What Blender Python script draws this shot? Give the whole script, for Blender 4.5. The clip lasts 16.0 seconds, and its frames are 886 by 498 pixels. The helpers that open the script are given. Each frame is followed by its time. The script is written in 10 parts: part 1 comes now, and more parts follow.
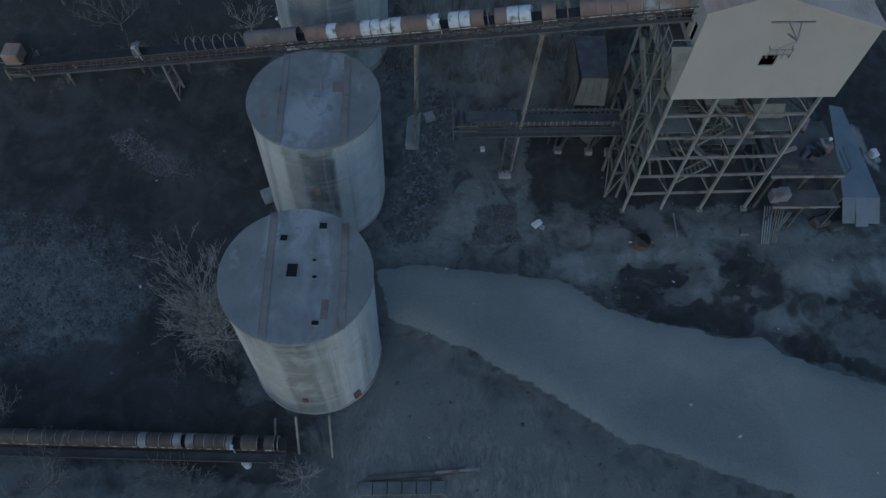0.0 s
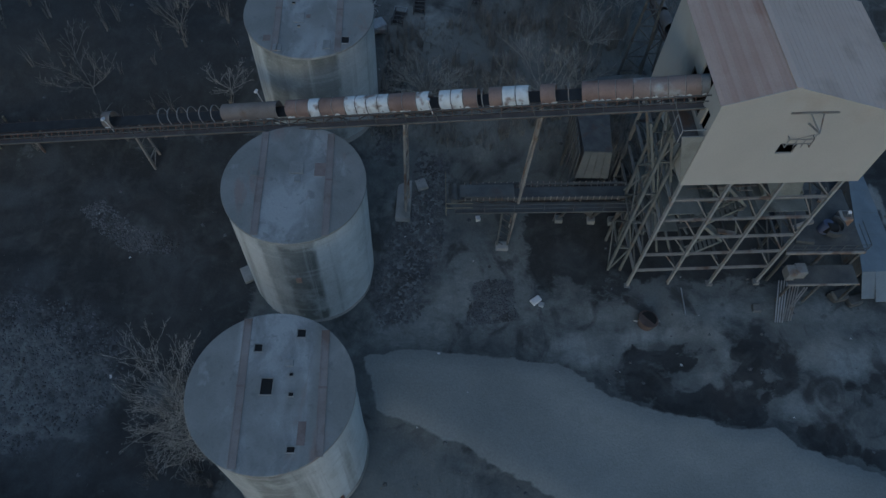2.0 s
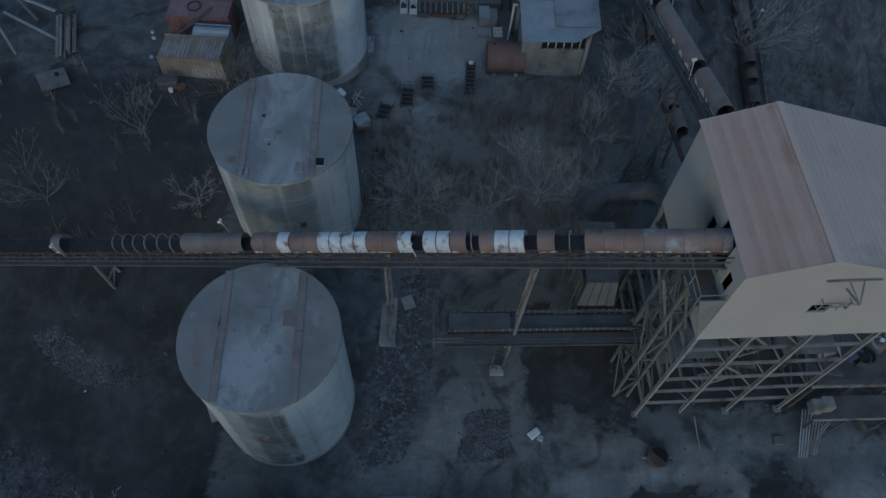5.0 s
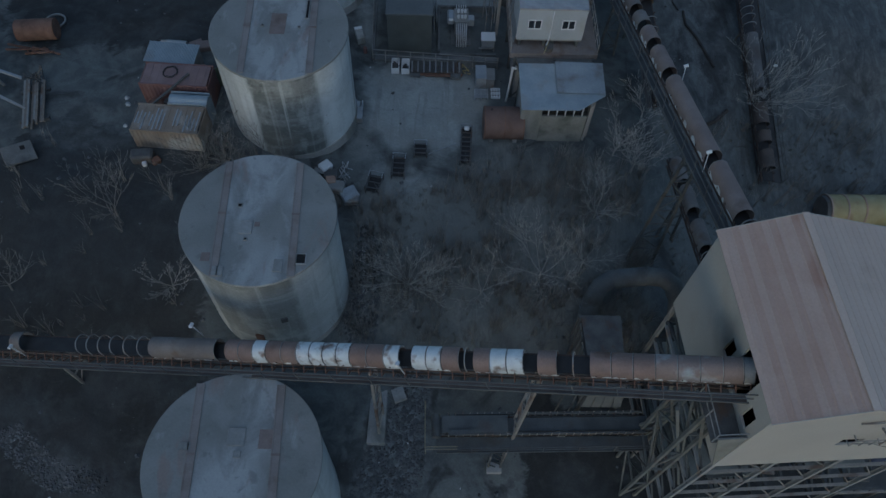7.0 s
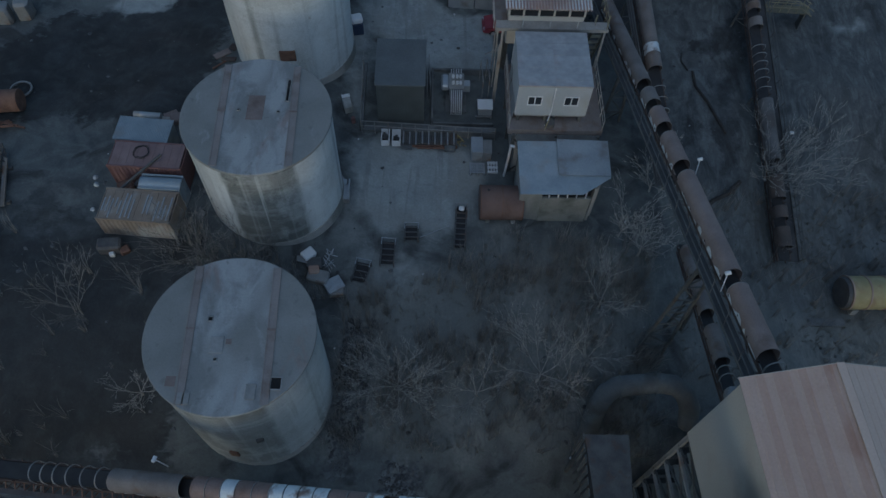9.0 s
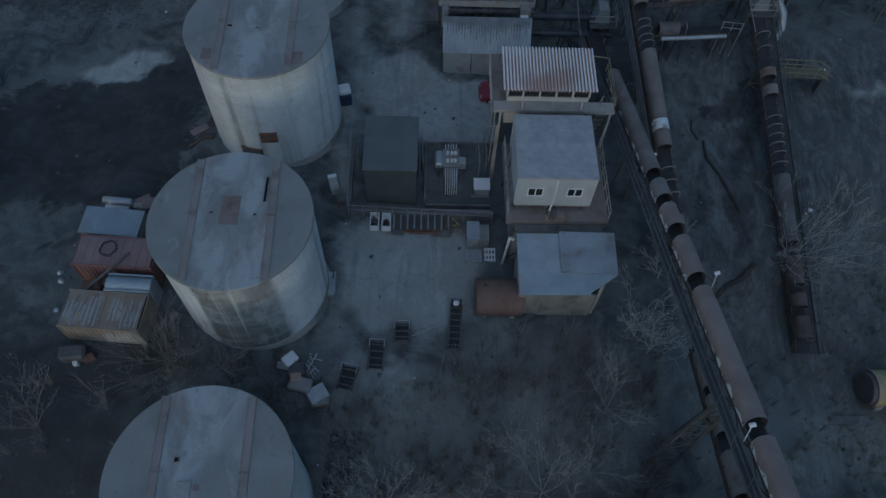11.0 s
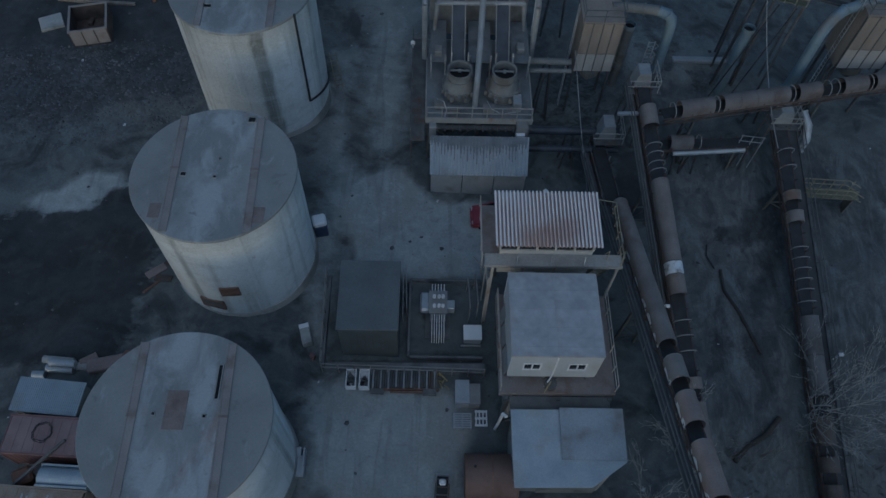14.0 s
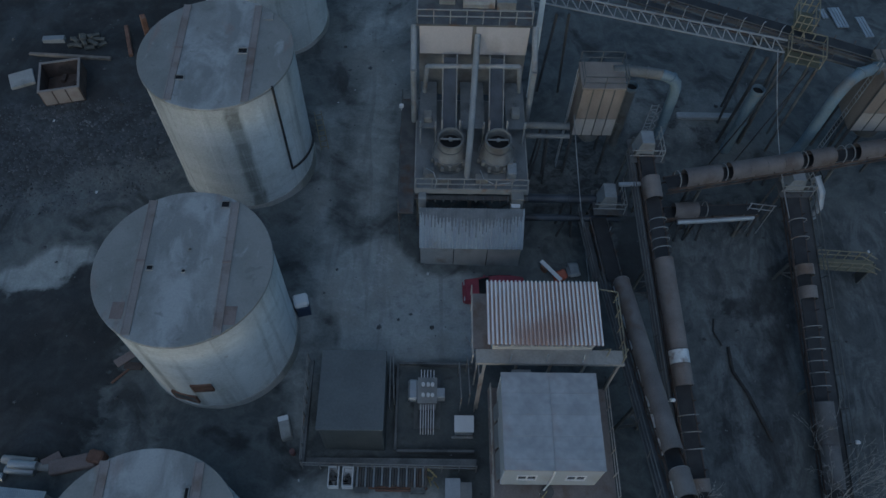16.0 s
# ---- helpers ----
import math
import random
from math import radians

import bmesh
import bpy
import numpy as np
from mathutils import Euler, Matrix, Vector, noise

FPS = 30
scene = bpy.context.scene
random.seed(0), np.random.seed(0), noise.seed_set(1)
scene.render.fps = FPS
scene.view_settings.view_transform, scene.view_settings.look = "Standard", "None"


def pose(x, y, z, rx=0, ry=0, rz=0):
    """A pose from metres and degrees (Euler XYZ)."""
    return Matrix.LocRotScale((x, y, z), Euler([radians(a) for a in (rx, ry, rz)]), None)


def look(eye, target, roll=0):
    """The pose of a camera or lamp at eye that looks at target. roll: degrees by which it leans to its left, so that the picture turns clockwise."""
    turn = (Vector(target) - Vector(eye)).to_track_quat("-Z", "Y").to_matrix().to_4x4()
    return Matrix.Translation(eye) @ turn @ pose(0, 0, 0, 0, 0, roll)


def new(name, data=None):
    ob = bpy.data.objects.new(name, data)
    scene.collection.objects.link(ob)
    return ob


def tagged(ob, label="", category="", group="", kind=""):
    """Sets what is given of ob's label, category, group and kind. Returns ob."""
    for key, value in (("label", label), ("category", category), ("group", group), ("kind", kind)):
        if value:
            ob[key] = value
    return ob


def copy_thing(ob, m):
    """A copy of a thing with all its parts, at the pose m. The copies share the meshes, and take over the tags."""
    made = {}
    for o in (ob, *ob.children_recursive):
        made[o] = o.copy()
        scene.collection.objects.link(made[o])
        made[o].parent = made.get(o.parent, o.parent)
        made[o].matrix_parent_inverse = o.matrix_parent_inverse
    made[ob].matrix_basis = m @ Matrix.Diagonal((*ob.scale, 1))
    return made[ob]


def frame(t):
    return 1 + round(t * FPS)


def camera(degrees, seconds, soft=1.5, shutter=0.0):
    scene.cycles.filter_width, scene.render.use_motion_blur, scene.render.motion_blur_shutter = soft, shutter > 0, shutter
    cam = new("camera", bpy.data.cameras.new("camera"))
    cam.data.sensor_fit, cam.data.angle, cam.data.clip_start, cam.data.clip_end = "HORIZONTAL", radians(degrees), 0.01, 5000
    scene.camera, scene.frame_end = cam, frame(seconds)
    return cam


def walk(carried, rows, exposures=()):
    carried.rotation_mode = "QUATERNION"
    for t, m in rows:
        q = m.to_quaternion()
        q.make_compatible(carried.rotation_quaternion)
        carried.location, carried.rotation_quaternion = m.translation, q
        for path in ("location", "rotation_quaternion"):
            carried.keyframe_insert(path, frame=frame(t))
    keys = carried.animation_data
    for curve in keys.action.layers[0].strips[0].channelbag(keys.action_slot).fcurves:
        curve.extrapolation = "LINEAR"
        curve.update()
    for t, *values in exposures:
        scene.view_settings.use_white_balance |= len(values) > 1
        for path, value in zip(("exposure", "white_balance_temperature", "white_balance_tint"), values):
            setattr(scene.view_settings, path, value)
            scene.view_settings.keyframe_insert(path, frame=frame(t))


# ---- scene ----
cam = camera(62.67, 16.0)
# seconds, place in metres, turn in degrees
PATH = [
    (0.0, 0.000, 0.000, 41.000, 30.832, -1.992, -0.000),
    (0.5, 0.165, 1.837, 41.054, 30.758, -1.995, 0.018),
    (1.0, 0.350, 3.681, 41.066, 30.656, -1.982, 0.060),
    (1.5, 0.511, 5.436, 41.111, 30.610, -1.930, 0.047),
    (2.0, 0.737, 7.293, 41.140, 30.506, -1.835, 0.100),
    (2.5, 0.937, 9.192, 41.172, 30.417, -1.761, 0.102),
    (3.0, 1.116, 11.071, 41.216, 30.382, -1.700, 0.119),
    (5.5, 1.844, 19.312, 41.192, 30.423, -1.606, 0.174),
    (6.0, 1.965, 21.028, 41.171, 30.435, -1.583, 0.154),
    (6.5, 2.101, 22.719, 41.100, 30.492, -1.554, 0.153),
    (7.0, 2.206, 24.464, 41.012, 30.543, -1.539, 0.135),
    (7.5, 2.303, 26.272, 40.997, 30.546, -1.552, 0.113),
    (8.0, 2.396, 28.095, 40.923, 30.596, -1.597, 0.136),
    (8.5, 2.547, 29.967, 40.958, 30.519, -1.601, 0.181),
    (9.0, 2.706, 31.830, 40.912, 30.501, -1.559, 0.211),
    (11.5, 3.258, 41.061, 40.908, 30.536, -1.535, 0.142),
    (12.0, 3.447, 42.948, 40.942, 30.532, -1.462, 0.186),
    (12.5, 3.597, 44.820, 40.908, 30.648, -1.435, 0.194),
    (13.0, 3.751, 46.676, 40.860, 30.805, -1.413, 0.190),
    (13.5, 3.946, 48.488, 40.837, 30.917, -1.373, 0.220),
    (14.0, 4.092, 50.250, 40.876, 30.953, -1.401, 0.225),
    (14.5, 4.280, 51.894, 40.886, 31.020, -1.367, 0.254),
    (15.0, 4.418, 53.403, 40.936, 30.981, -1.376, 0.236),
    (15.5, 4.629, 54.735, 40.938, 31.015, -1.313, 0.250),
    (16.0, 4.769, 56.000, 40.900, 31.076, -1.292, 0.214),
]
walk(cam, [(row[0], pose(*row[1:])) for row in PATH], [(0.0, -0.35, 4720, 4), (2.5, -0.34, 4850, 4), (4.0, -0.32, 4880, 4), (7.0, -0.31, 4930, 4), (9.0, -0.28, 4960, 4), (11.0, -0.27, 4920, 4), (16.0, -0.27, 4920, 4)])

# ---- light: dusk under a thick even sky ----
world = bpy.data.worlds.new("dusk")
scene.world = world
world.use_nodes = True
wn = world.node_tree.nodes
sky = wn.new("ShaderNodeTexSky")
sky.sky_type, sky.sun_disc = "NISHITA", False
sky.sun_elevation, sky.sun_rotation = radians(12), radians(200)
wn["Background"].inputs["Strength"].default_value = 0.107
world.node_tree.links.new(sky.outputs[0], wn["Background"].inputs["Color"])
sun = new("sun", bpy.data.lights.new("sun", "SUN"))
sun.data.energy, sun.data.angle, sun.data.color = 0.5, radians(60), (1.0, 0.94, 0.88)
sun.matrix_world = look((0, 0, 100), (-4, 56, 0))

# ---- tools ----
def mat(name, c1, c2, rough=0.8, metal=0.0, scale=1.5, fine=18.0, bump=0.15, c3=None, streak=0.0, vary=0.12, stain=0.55, dist=0.03):
    """Two colours blended at a coarse scale, darkened and lightened by a fine grain, with stains of a third colour. streak stretches the stains up and down."""
    m = bpy.data.materials.new(name)
    m.use_nodes = True
    n, l = m.node_tree.nodes, m.node_tree.links
    b = n["Principled BSDF"]
    b.inputs["Roughness"].default_value, b.inputs["Metallic"].default_value = rough, metal
    co = n.new("ShaderNodeTexCoord")
    def noise_at(sc, detail, stretch=0.0):
        mp = n.new("ShaderNodeMapping")
        mp.inputs["Scale"].default_value = (1, 1, 1 - stretch)
        l.new(co.outputs["Object"], mp.inputs["Vector"])
        t = n.new("ShaderNodeTexNoise")
        t.inputs["Scale"].default_value, t.inputs["Detail"].default_value = sc, detail
        l.new(mp.outputs[0], t.inputs["Vector"])
        return t.outputs["Fac"]
    def ramp(fac, a, z):
        r = n.new("ShaderNodeMapRange")
        r.inputs["From Min"].default_value, r.inputs["From Max"].default_value = a, z
        l.new(fac, r.inputs["Value"])
        return r.outputs[0]
    def blend(fac, a, z, kind="MIX"):
        x = n.new("ShaderNodeMix")
        x.data_type, x.blend_type = "RGBA", kind
        for socket, value in ((x.inputs[0], fac), (x.inputs[6], a), (x.inputs[7], z)):
            if isinstance(value, (int, float)):
                socket.default_value = value
            elif isinstance(value, tuple):
                socket.default_value = (*value, 1)
            else:
                l.new(value, socket)
        return x.outputs[2]
    big = noise_at(scale, 5, streak)
    col = blend(ramp(big, 0.35, 0.65), c1, c2)
    if c3:
        col = blend(ramp(noise_at(scale * 0.6 + 0.11, 6, streak), stain, stain + 0.14), col, c3)
    grain = noise_at(fine, 4)
    col = blend(vary * 2, col, blend(ramp(grain, 0.3, 0.7), (0.25, 0.25, 0.25), (0.75, 0.75, 0.75)), "OVERLAY")
    info = n.new("ShaderNodeObjectInfo")
    col = blend(vary, col, blend(info.outputs["Random"], (0.3, 0.3, 0.3), (0.7, 0.7, 0.7)), "OVERLAY")
    l.new(col, b.inputs["Base Color"])
    bp = n.new("ShaderNodeBump")
    bp.inputs["Strength"].default_value, bp.inputs["Distance"].default_value = bump, dist
    l.new(grain, bp.inputs["Height"])
    l.new(bp.outputs[0], b.inputs["Normal"])
    return m


def box(bm, cx, cy, cz, sx, sy, sz, turn=0.0, bevel=0.0):
    """A box about its centre, turned about z."""
    m = pose(cx, cy, cz, 0, 0, turn) @ Matrix.Diagonal((sx, sy, sz, 1))
    made = bmesh.ops.create_cube(bm, size=1, matrix=m)["verts"]
    if bevel:
        es = list({e for v in made for e in v.link_edges})
        bmesh.ops.bevel(bm, geom=es, offset=bevel, segments=1, affect="EDGES")
    return made


def frame_of(a, b):
    """The turn that lays z along a to b, x level where it can be."""
    d = (Vector(b) - Vector(a)).normalized()
    side = d.cross(Vector((0, 0, 1)))
    side = Vector((1, 0, 0)) if side.length < 1e-4 else side.normalized()
    up = side.cross(d).normalized()
    return Matrix((side, up, d)).transposed().to_4x4()


def bar(bm, a, b, w, h=None):
    """A straight rectangular bar from a to b."""
    a, b = Vector(a), Vector(b)
    m = Matrix.Translation((a + b) / 2) @ frame_of(a, b) @ Matrix.Diagonal((w, h or w, (b - a).length, 1))
    bmesh.ops.create_cube(bm, size=1, matrix=m)


def tube(bm, a, b, r, n=10, r2=None, caps=True):
    """A round bar from a to b."""
    a, b = Vector(a), Vector(b)
    m = Matrix.Translation((a + b) / 2) @ frame_of(a, b)
    bmesh.ops.create_cone(bm, cap_ends=caps, segments=n, radius1=r, radius2=r if r2 is None else r2, depth=(b - a).length, matrix=m)


def pipe(bm, points, r, n=12):
    """A bent round pipe through the points."""
    pts = [Vector(p) for p in points]
    rings = []
    for i, p in enumerate(pts):
        d = pts[min(i + 1, len(pts) - 1)] - pts[max(i - 1, 0)]
        m = Matrix.Translation(p) @ frame_of(p, p + d)
        rings.append([bm.verts.new(m @ Vector((r * math.cos(2 * math.pi * k / n), r * math.sin(2 * math.pi * k / n), 0))) for k in range(n)])
    for u, v in zip(rings, rings[1:]):
        for k in range(n):
            bm.faces.new((u[k], u[(k + 1) % n], v[(k + 1) % n], v[k]))
    bm.faces.new(rings[0][::-1]), bm.faces.new(rings[-1])


def hood(bm, a, b, r, n=9, thick=0.03, low=0.35):
    """A bowed sheet cover along a to b, open below, with short upright skirts."""
    a, b = Vector(a), Vector(b)
    f = frame_of(a, b)
    def ring(p, rad):
        out = [(-rad, -low)] + [(-rad * math.cos(math.pi * k / n), rad * math.sin(math.pi * k / n)) for k in range(n + 1)] + [(rad, -low)]
        return [bm.verts.new(p + (f @ Vector((x, y, 0)))) for x, y in out]
    o0, o1, i0, i1 = ring(a, r), ring(b, r), ring(a, r - thick), ring(b, r - thick)
    for k in range(len(o0) - 1):
        bm.faces.new((o0[k], o1[k], o1[k + 1], o0[k + 1]))
        bm.faces.new((i0[k + 1], i1[k + 1], i1[k], i0[k]))
        bm.faces.new((o0[k + 1], i0[k + 1], i0[k], o0[k]))
        bm.faces.new((o1[k], i1[k], i1[k + 1], o1[k + 1]))
    for k in (0, -1):
        bm.faces.new((o0[k], i0[k], i1[k], o1[k]))


def part(name, bm, material, parent=None, label="", smooth=False):
    """Links a bmesh as one mesh object under a thing or a part."""
    bmesh.ops.recalc_face_normals(bm, faces=bm.faces[:])
    me = bpy.data.meshes.new(name)
    bm.to_mesh(me)
    bm.free()
    if smooth:
        me.polygons.foreach_set("use_smooth", [True] * len(me.polygons))
        me.set_sharp_from_angle(angle=radians(40))
    me.materials.append(material)
    ob = new(name, me)
    if parent:
        ob.parent = parent
    if label:
        tagged(ob, label)
    return ob


def thing(name, label, category, at=(0, 0, 0), turn=0.0, group="", kind=""):
    """An empty at a thing's base, which carries its parts."""
    ob = new(name)
    ob.empty_display_size = 0.3
    ob.matrix_world = pose(*at, 0, 0, turn)
    return tagged(ob, label, category, group, kind)


def boxes(name, material, parent, *rows, label="", bevel=0.0):
    """One part made of boxes."""
    bm = bmesh.new()
    for r in rows:
        box(bm, *r, bevel=bevel)
    return part(name, bm, material, parent, label)


def again(ob, m, parent):
    """Another of the same part, on the same mesh."""
    o = ob.copy()
    scene.collection.objects.link(o)
    o.parent = parent
    o.matrix_basis = m
    return o


def sheet(bm, x0, y0, x1, y1, zf, step=0.19, depth=0.05, along="x", thick=0.02, cols=None):
    """Corrugated roofing: ridges run up the slope; zf(x, y) gives the height."""
    span = (x1 - x0) if along == "x" else (y1 - y0)
    n = max(8, int(span / step * 4))
    for low in (0.0, thick):
        rows = []
        for j in range(2):
            row = []
            for i in range(n + 1):
                u = i / n
                x, y = (x0 + (x1 - x0) * u, y0 + (y1 - y0) * j) if along == "x" else (x0 + (x1 - x0) * j, y0 + (y1 - y0) * u)
                row.append(bm.verts.new((x, y, zf(x, y) - low + depth / 2 * (1, 1, -1, -1)[i % 4])))
            rows.append(row)
        for i in range(n):
            bm.faces.new((rows[0][i], rows[0][i + 1], rows[1][i + 1], rows[1][i]))


# ---- the lie of the land: heights at places, blended smoothly ----
LAND = ((-1.5, 20, -8.7), (9.7, 33, -9.5), (17, 33.5, -9.0), (23, 33.6, -8.9), (6.7, 36.7, -8.5), (-7, 16, -8.3), (-7, 29, -7.4), (-7.5, 42.7, -3.7),
        (0, 45, -4.8), (0, 54.6, -1.7), (5, 59, -1.9), (0, 64.5, -2.2), (-17, 54, 0.1), (-18, 60, -0.4), (-26, 55, 0.4), (-9, 56.3, 0.2), (-8, 69.8, 0.5),
        (-21, 79, -0.1), (-17, 87.7, 0.5), (-8, 83, 0.4), (6.7, 77, -1.8), (4, 82, -1.3), (25, 79.6, -3.8), (24.8, 69, -3.3), (27, 73.5, -3.3),
        (30, 60, -7.0), (36, 58, -8.0), (23.4, 85.3, -1.2), (27, 93.7, -1.1), (20, 98.3, 0.3), (35.5, 85.4, -1.6), (11, 44, -5.6), (10, 50, -3.4),
        (20, 47, -5.5), (-25, 30, -7.0), (-28, 18, -8.0), (-22, 42, -4.8), (40, 30, -10.0), (45, 47, -10.5), (28, 20, -9.8), (10, 10, -9.2), (0, 0, -9.0),
        (-30, 62, 0.2), (-32, 95, 0.8), (0, 100, 0.5), (45, 75, -3.0), (45, 95, -1.0), (0, 125, 1.5), (-40, 0, -9), (50, 5, -10), (12, 68, -2.3), (12, 56, -2.5))


def land_at(x, y):
    s = w = 0.0
    for px, py, pz in LAND:
        k = math.exp(-((x - px) ** 2 + (y - py) ** 2) / 72.0) + 1e-9 / (1 + (x - px) ** 2 + (y - py) ** 2)
        s, w = s + k * pz, w + k
    return s / w


# the same heights on a two-metre grid, read between its points
GRID = [[land_at(-60 + 2 * i, -20 + 2 * j) for i in range(68)] for j in range(80)]


def land(x, y):
    u, v = min(66.999, max(0, (x + 60) / 2)), min(78.999, max(0, (y + 20) / 2))
    i, j = int(u), int(v)
    a, b = u - i, v - j
    return (GRID[j][i] * (1 - a) + GRID[j][i + 1] * a) * (1 - b) + (GRID[j + 1][i] * (1 - a) + GRID[j + 1][i + 1] * a) * b

# ---- materials ----
CONCRETE = mat("weathered_concrete", (0.30, 0.30, 0.29), (0.40, 0.39, 0.37), 0.9, 0, 0.35, 9, 0.25, (0.20, 0.205, 0.19), streak=0.85, vary=0.10, stain=0.52)
ROOFTOP = mat("silo_roof_concrete", (0.20, 0.203, 0.196), (0.315, 0.322, 0.322), 0.85, 0, 0.24, 6, 0.2, (0.43, 0.445, 0.46), vary=0.10, stain=0.55)
RUST = mat("rusted_steel", (0.145, 0.085, 0.062), (0.215, 0.13, 0.095), 0.85, 0.15, 1.6, 20, 0.3, (0.10, 0.06, 0.045), vary=0.15)
RUSTPALE = mat("rusted_roof_sheet", (0.33, 0.22, 0.17), (0.42, 0.33, 0.27), 0.8, 0.1, 0.8, 14, 0.2, (0.30, 0.15, 0.09), vary=0.12)
CREAM = mat("cream_cladding", (0.445, 0.425, 0.385), (0.49, 0.468, 0.422), 0.65, 0, 0.25, 10, 0.05, (0.43, 0.385, 0.33), vary=0.05, stain=0.56)
STEELGREY = mat("grey_steel", (0.24, 0.24, 0.235), (0.32, 0.32, 0.31), 0.6, 0.3, 1.2, 16, 0.1, (0.22, 0.16, 0.12), vary=0.10)
GALV = mat("galvanised_sheet", (0.36, 0.38, 0.40), (0.46, 0.48, 0.50), 0.5, 0.5, 0.9, 12, 0.08, (0.30, 0.28, 0.26), vary=0.08)
WHITEPAINT = mat("white_panel", (0.66, 0.67, 0.68), (0.74, 0.75, 0.76), 0.55, 0, 0.7, 12, 0.05, (0.45, 0.42, 0.38), vary=0.06, stain=0.62)
BELT = mat("black_belt", (0.022, 0.022, 0.024), (0.035, 0.035, 0.037), 0.75, 0, 1.4, 20, 0.15, vary=0.1)
DARKSTEEL = mat("dark_dusty_steel", (0.09, 0.09, 0.092), (0.14, 0.138, 0.135), 0.75, 0.2, 1.5, 18, 0.15, (0.12, 0.085, 0.065), vary=0.12)
YELLOW = mat("faded_yellow_paint", (0.31, 0.26, 0.12), (0.38, 0.33, 0.18), 0.6, 0, 1.2, 14, 0.08, (0.28, 0.19, 0.10), vary=0.08)
REDPAINT = mat("faded_red_paint", (0.155, 0.085, 0.082), (0.20, 0.12, 0.112), 0.65, 0, 1.0, 14, 0.1, (0.20, 0.10, 0.07), vary=0.1)
DARKSLATE = mat("dark_green_cladding", (0.075, 0.085, 0.085), (0.10, 0.11, 0.11), 0.6, 0, 0.8, 14, 0.06, vary=0.08)
GLASSDARK = mat("dark_glass", (0.02, 0.022, 0.025), (0.03, 0.032, 0.035), 0.15, 0, 1, 10, 0.0)
WOOD = mat("bare_twig", (0.31, 0.30, 0.278), (0.41, 0.40, 0.372), 0.9, 0, 2, 20, 0.1)
BLUESHEET = mat("blue_grey_sheet", (0.27, 0.325, 0.37), (0.35, 0.405, 0.45), 0.5, 0.2, 0.8, 12, 0.06, (0.32, 0.33, 0.33), vary=0.08)
REDCARPAINT = mat("red_car_paint", (0.20, 0.035, 0.05), (0.24, 0.05, 0.065), 0.4, 0, 2, 10, 0.0)
RUBBER = mat("rubber", (0.02, 0.02, 0.02), (0.03, 0.03, 0.03), 0.9)
WOODPALE = mat("weathered_timber", (0.17, 0.152, 0.13), (0.235, 0.21, 0.178), 0.85, 0, 2.0, 20, 0.15, (0.18, 0.15, 0.12))


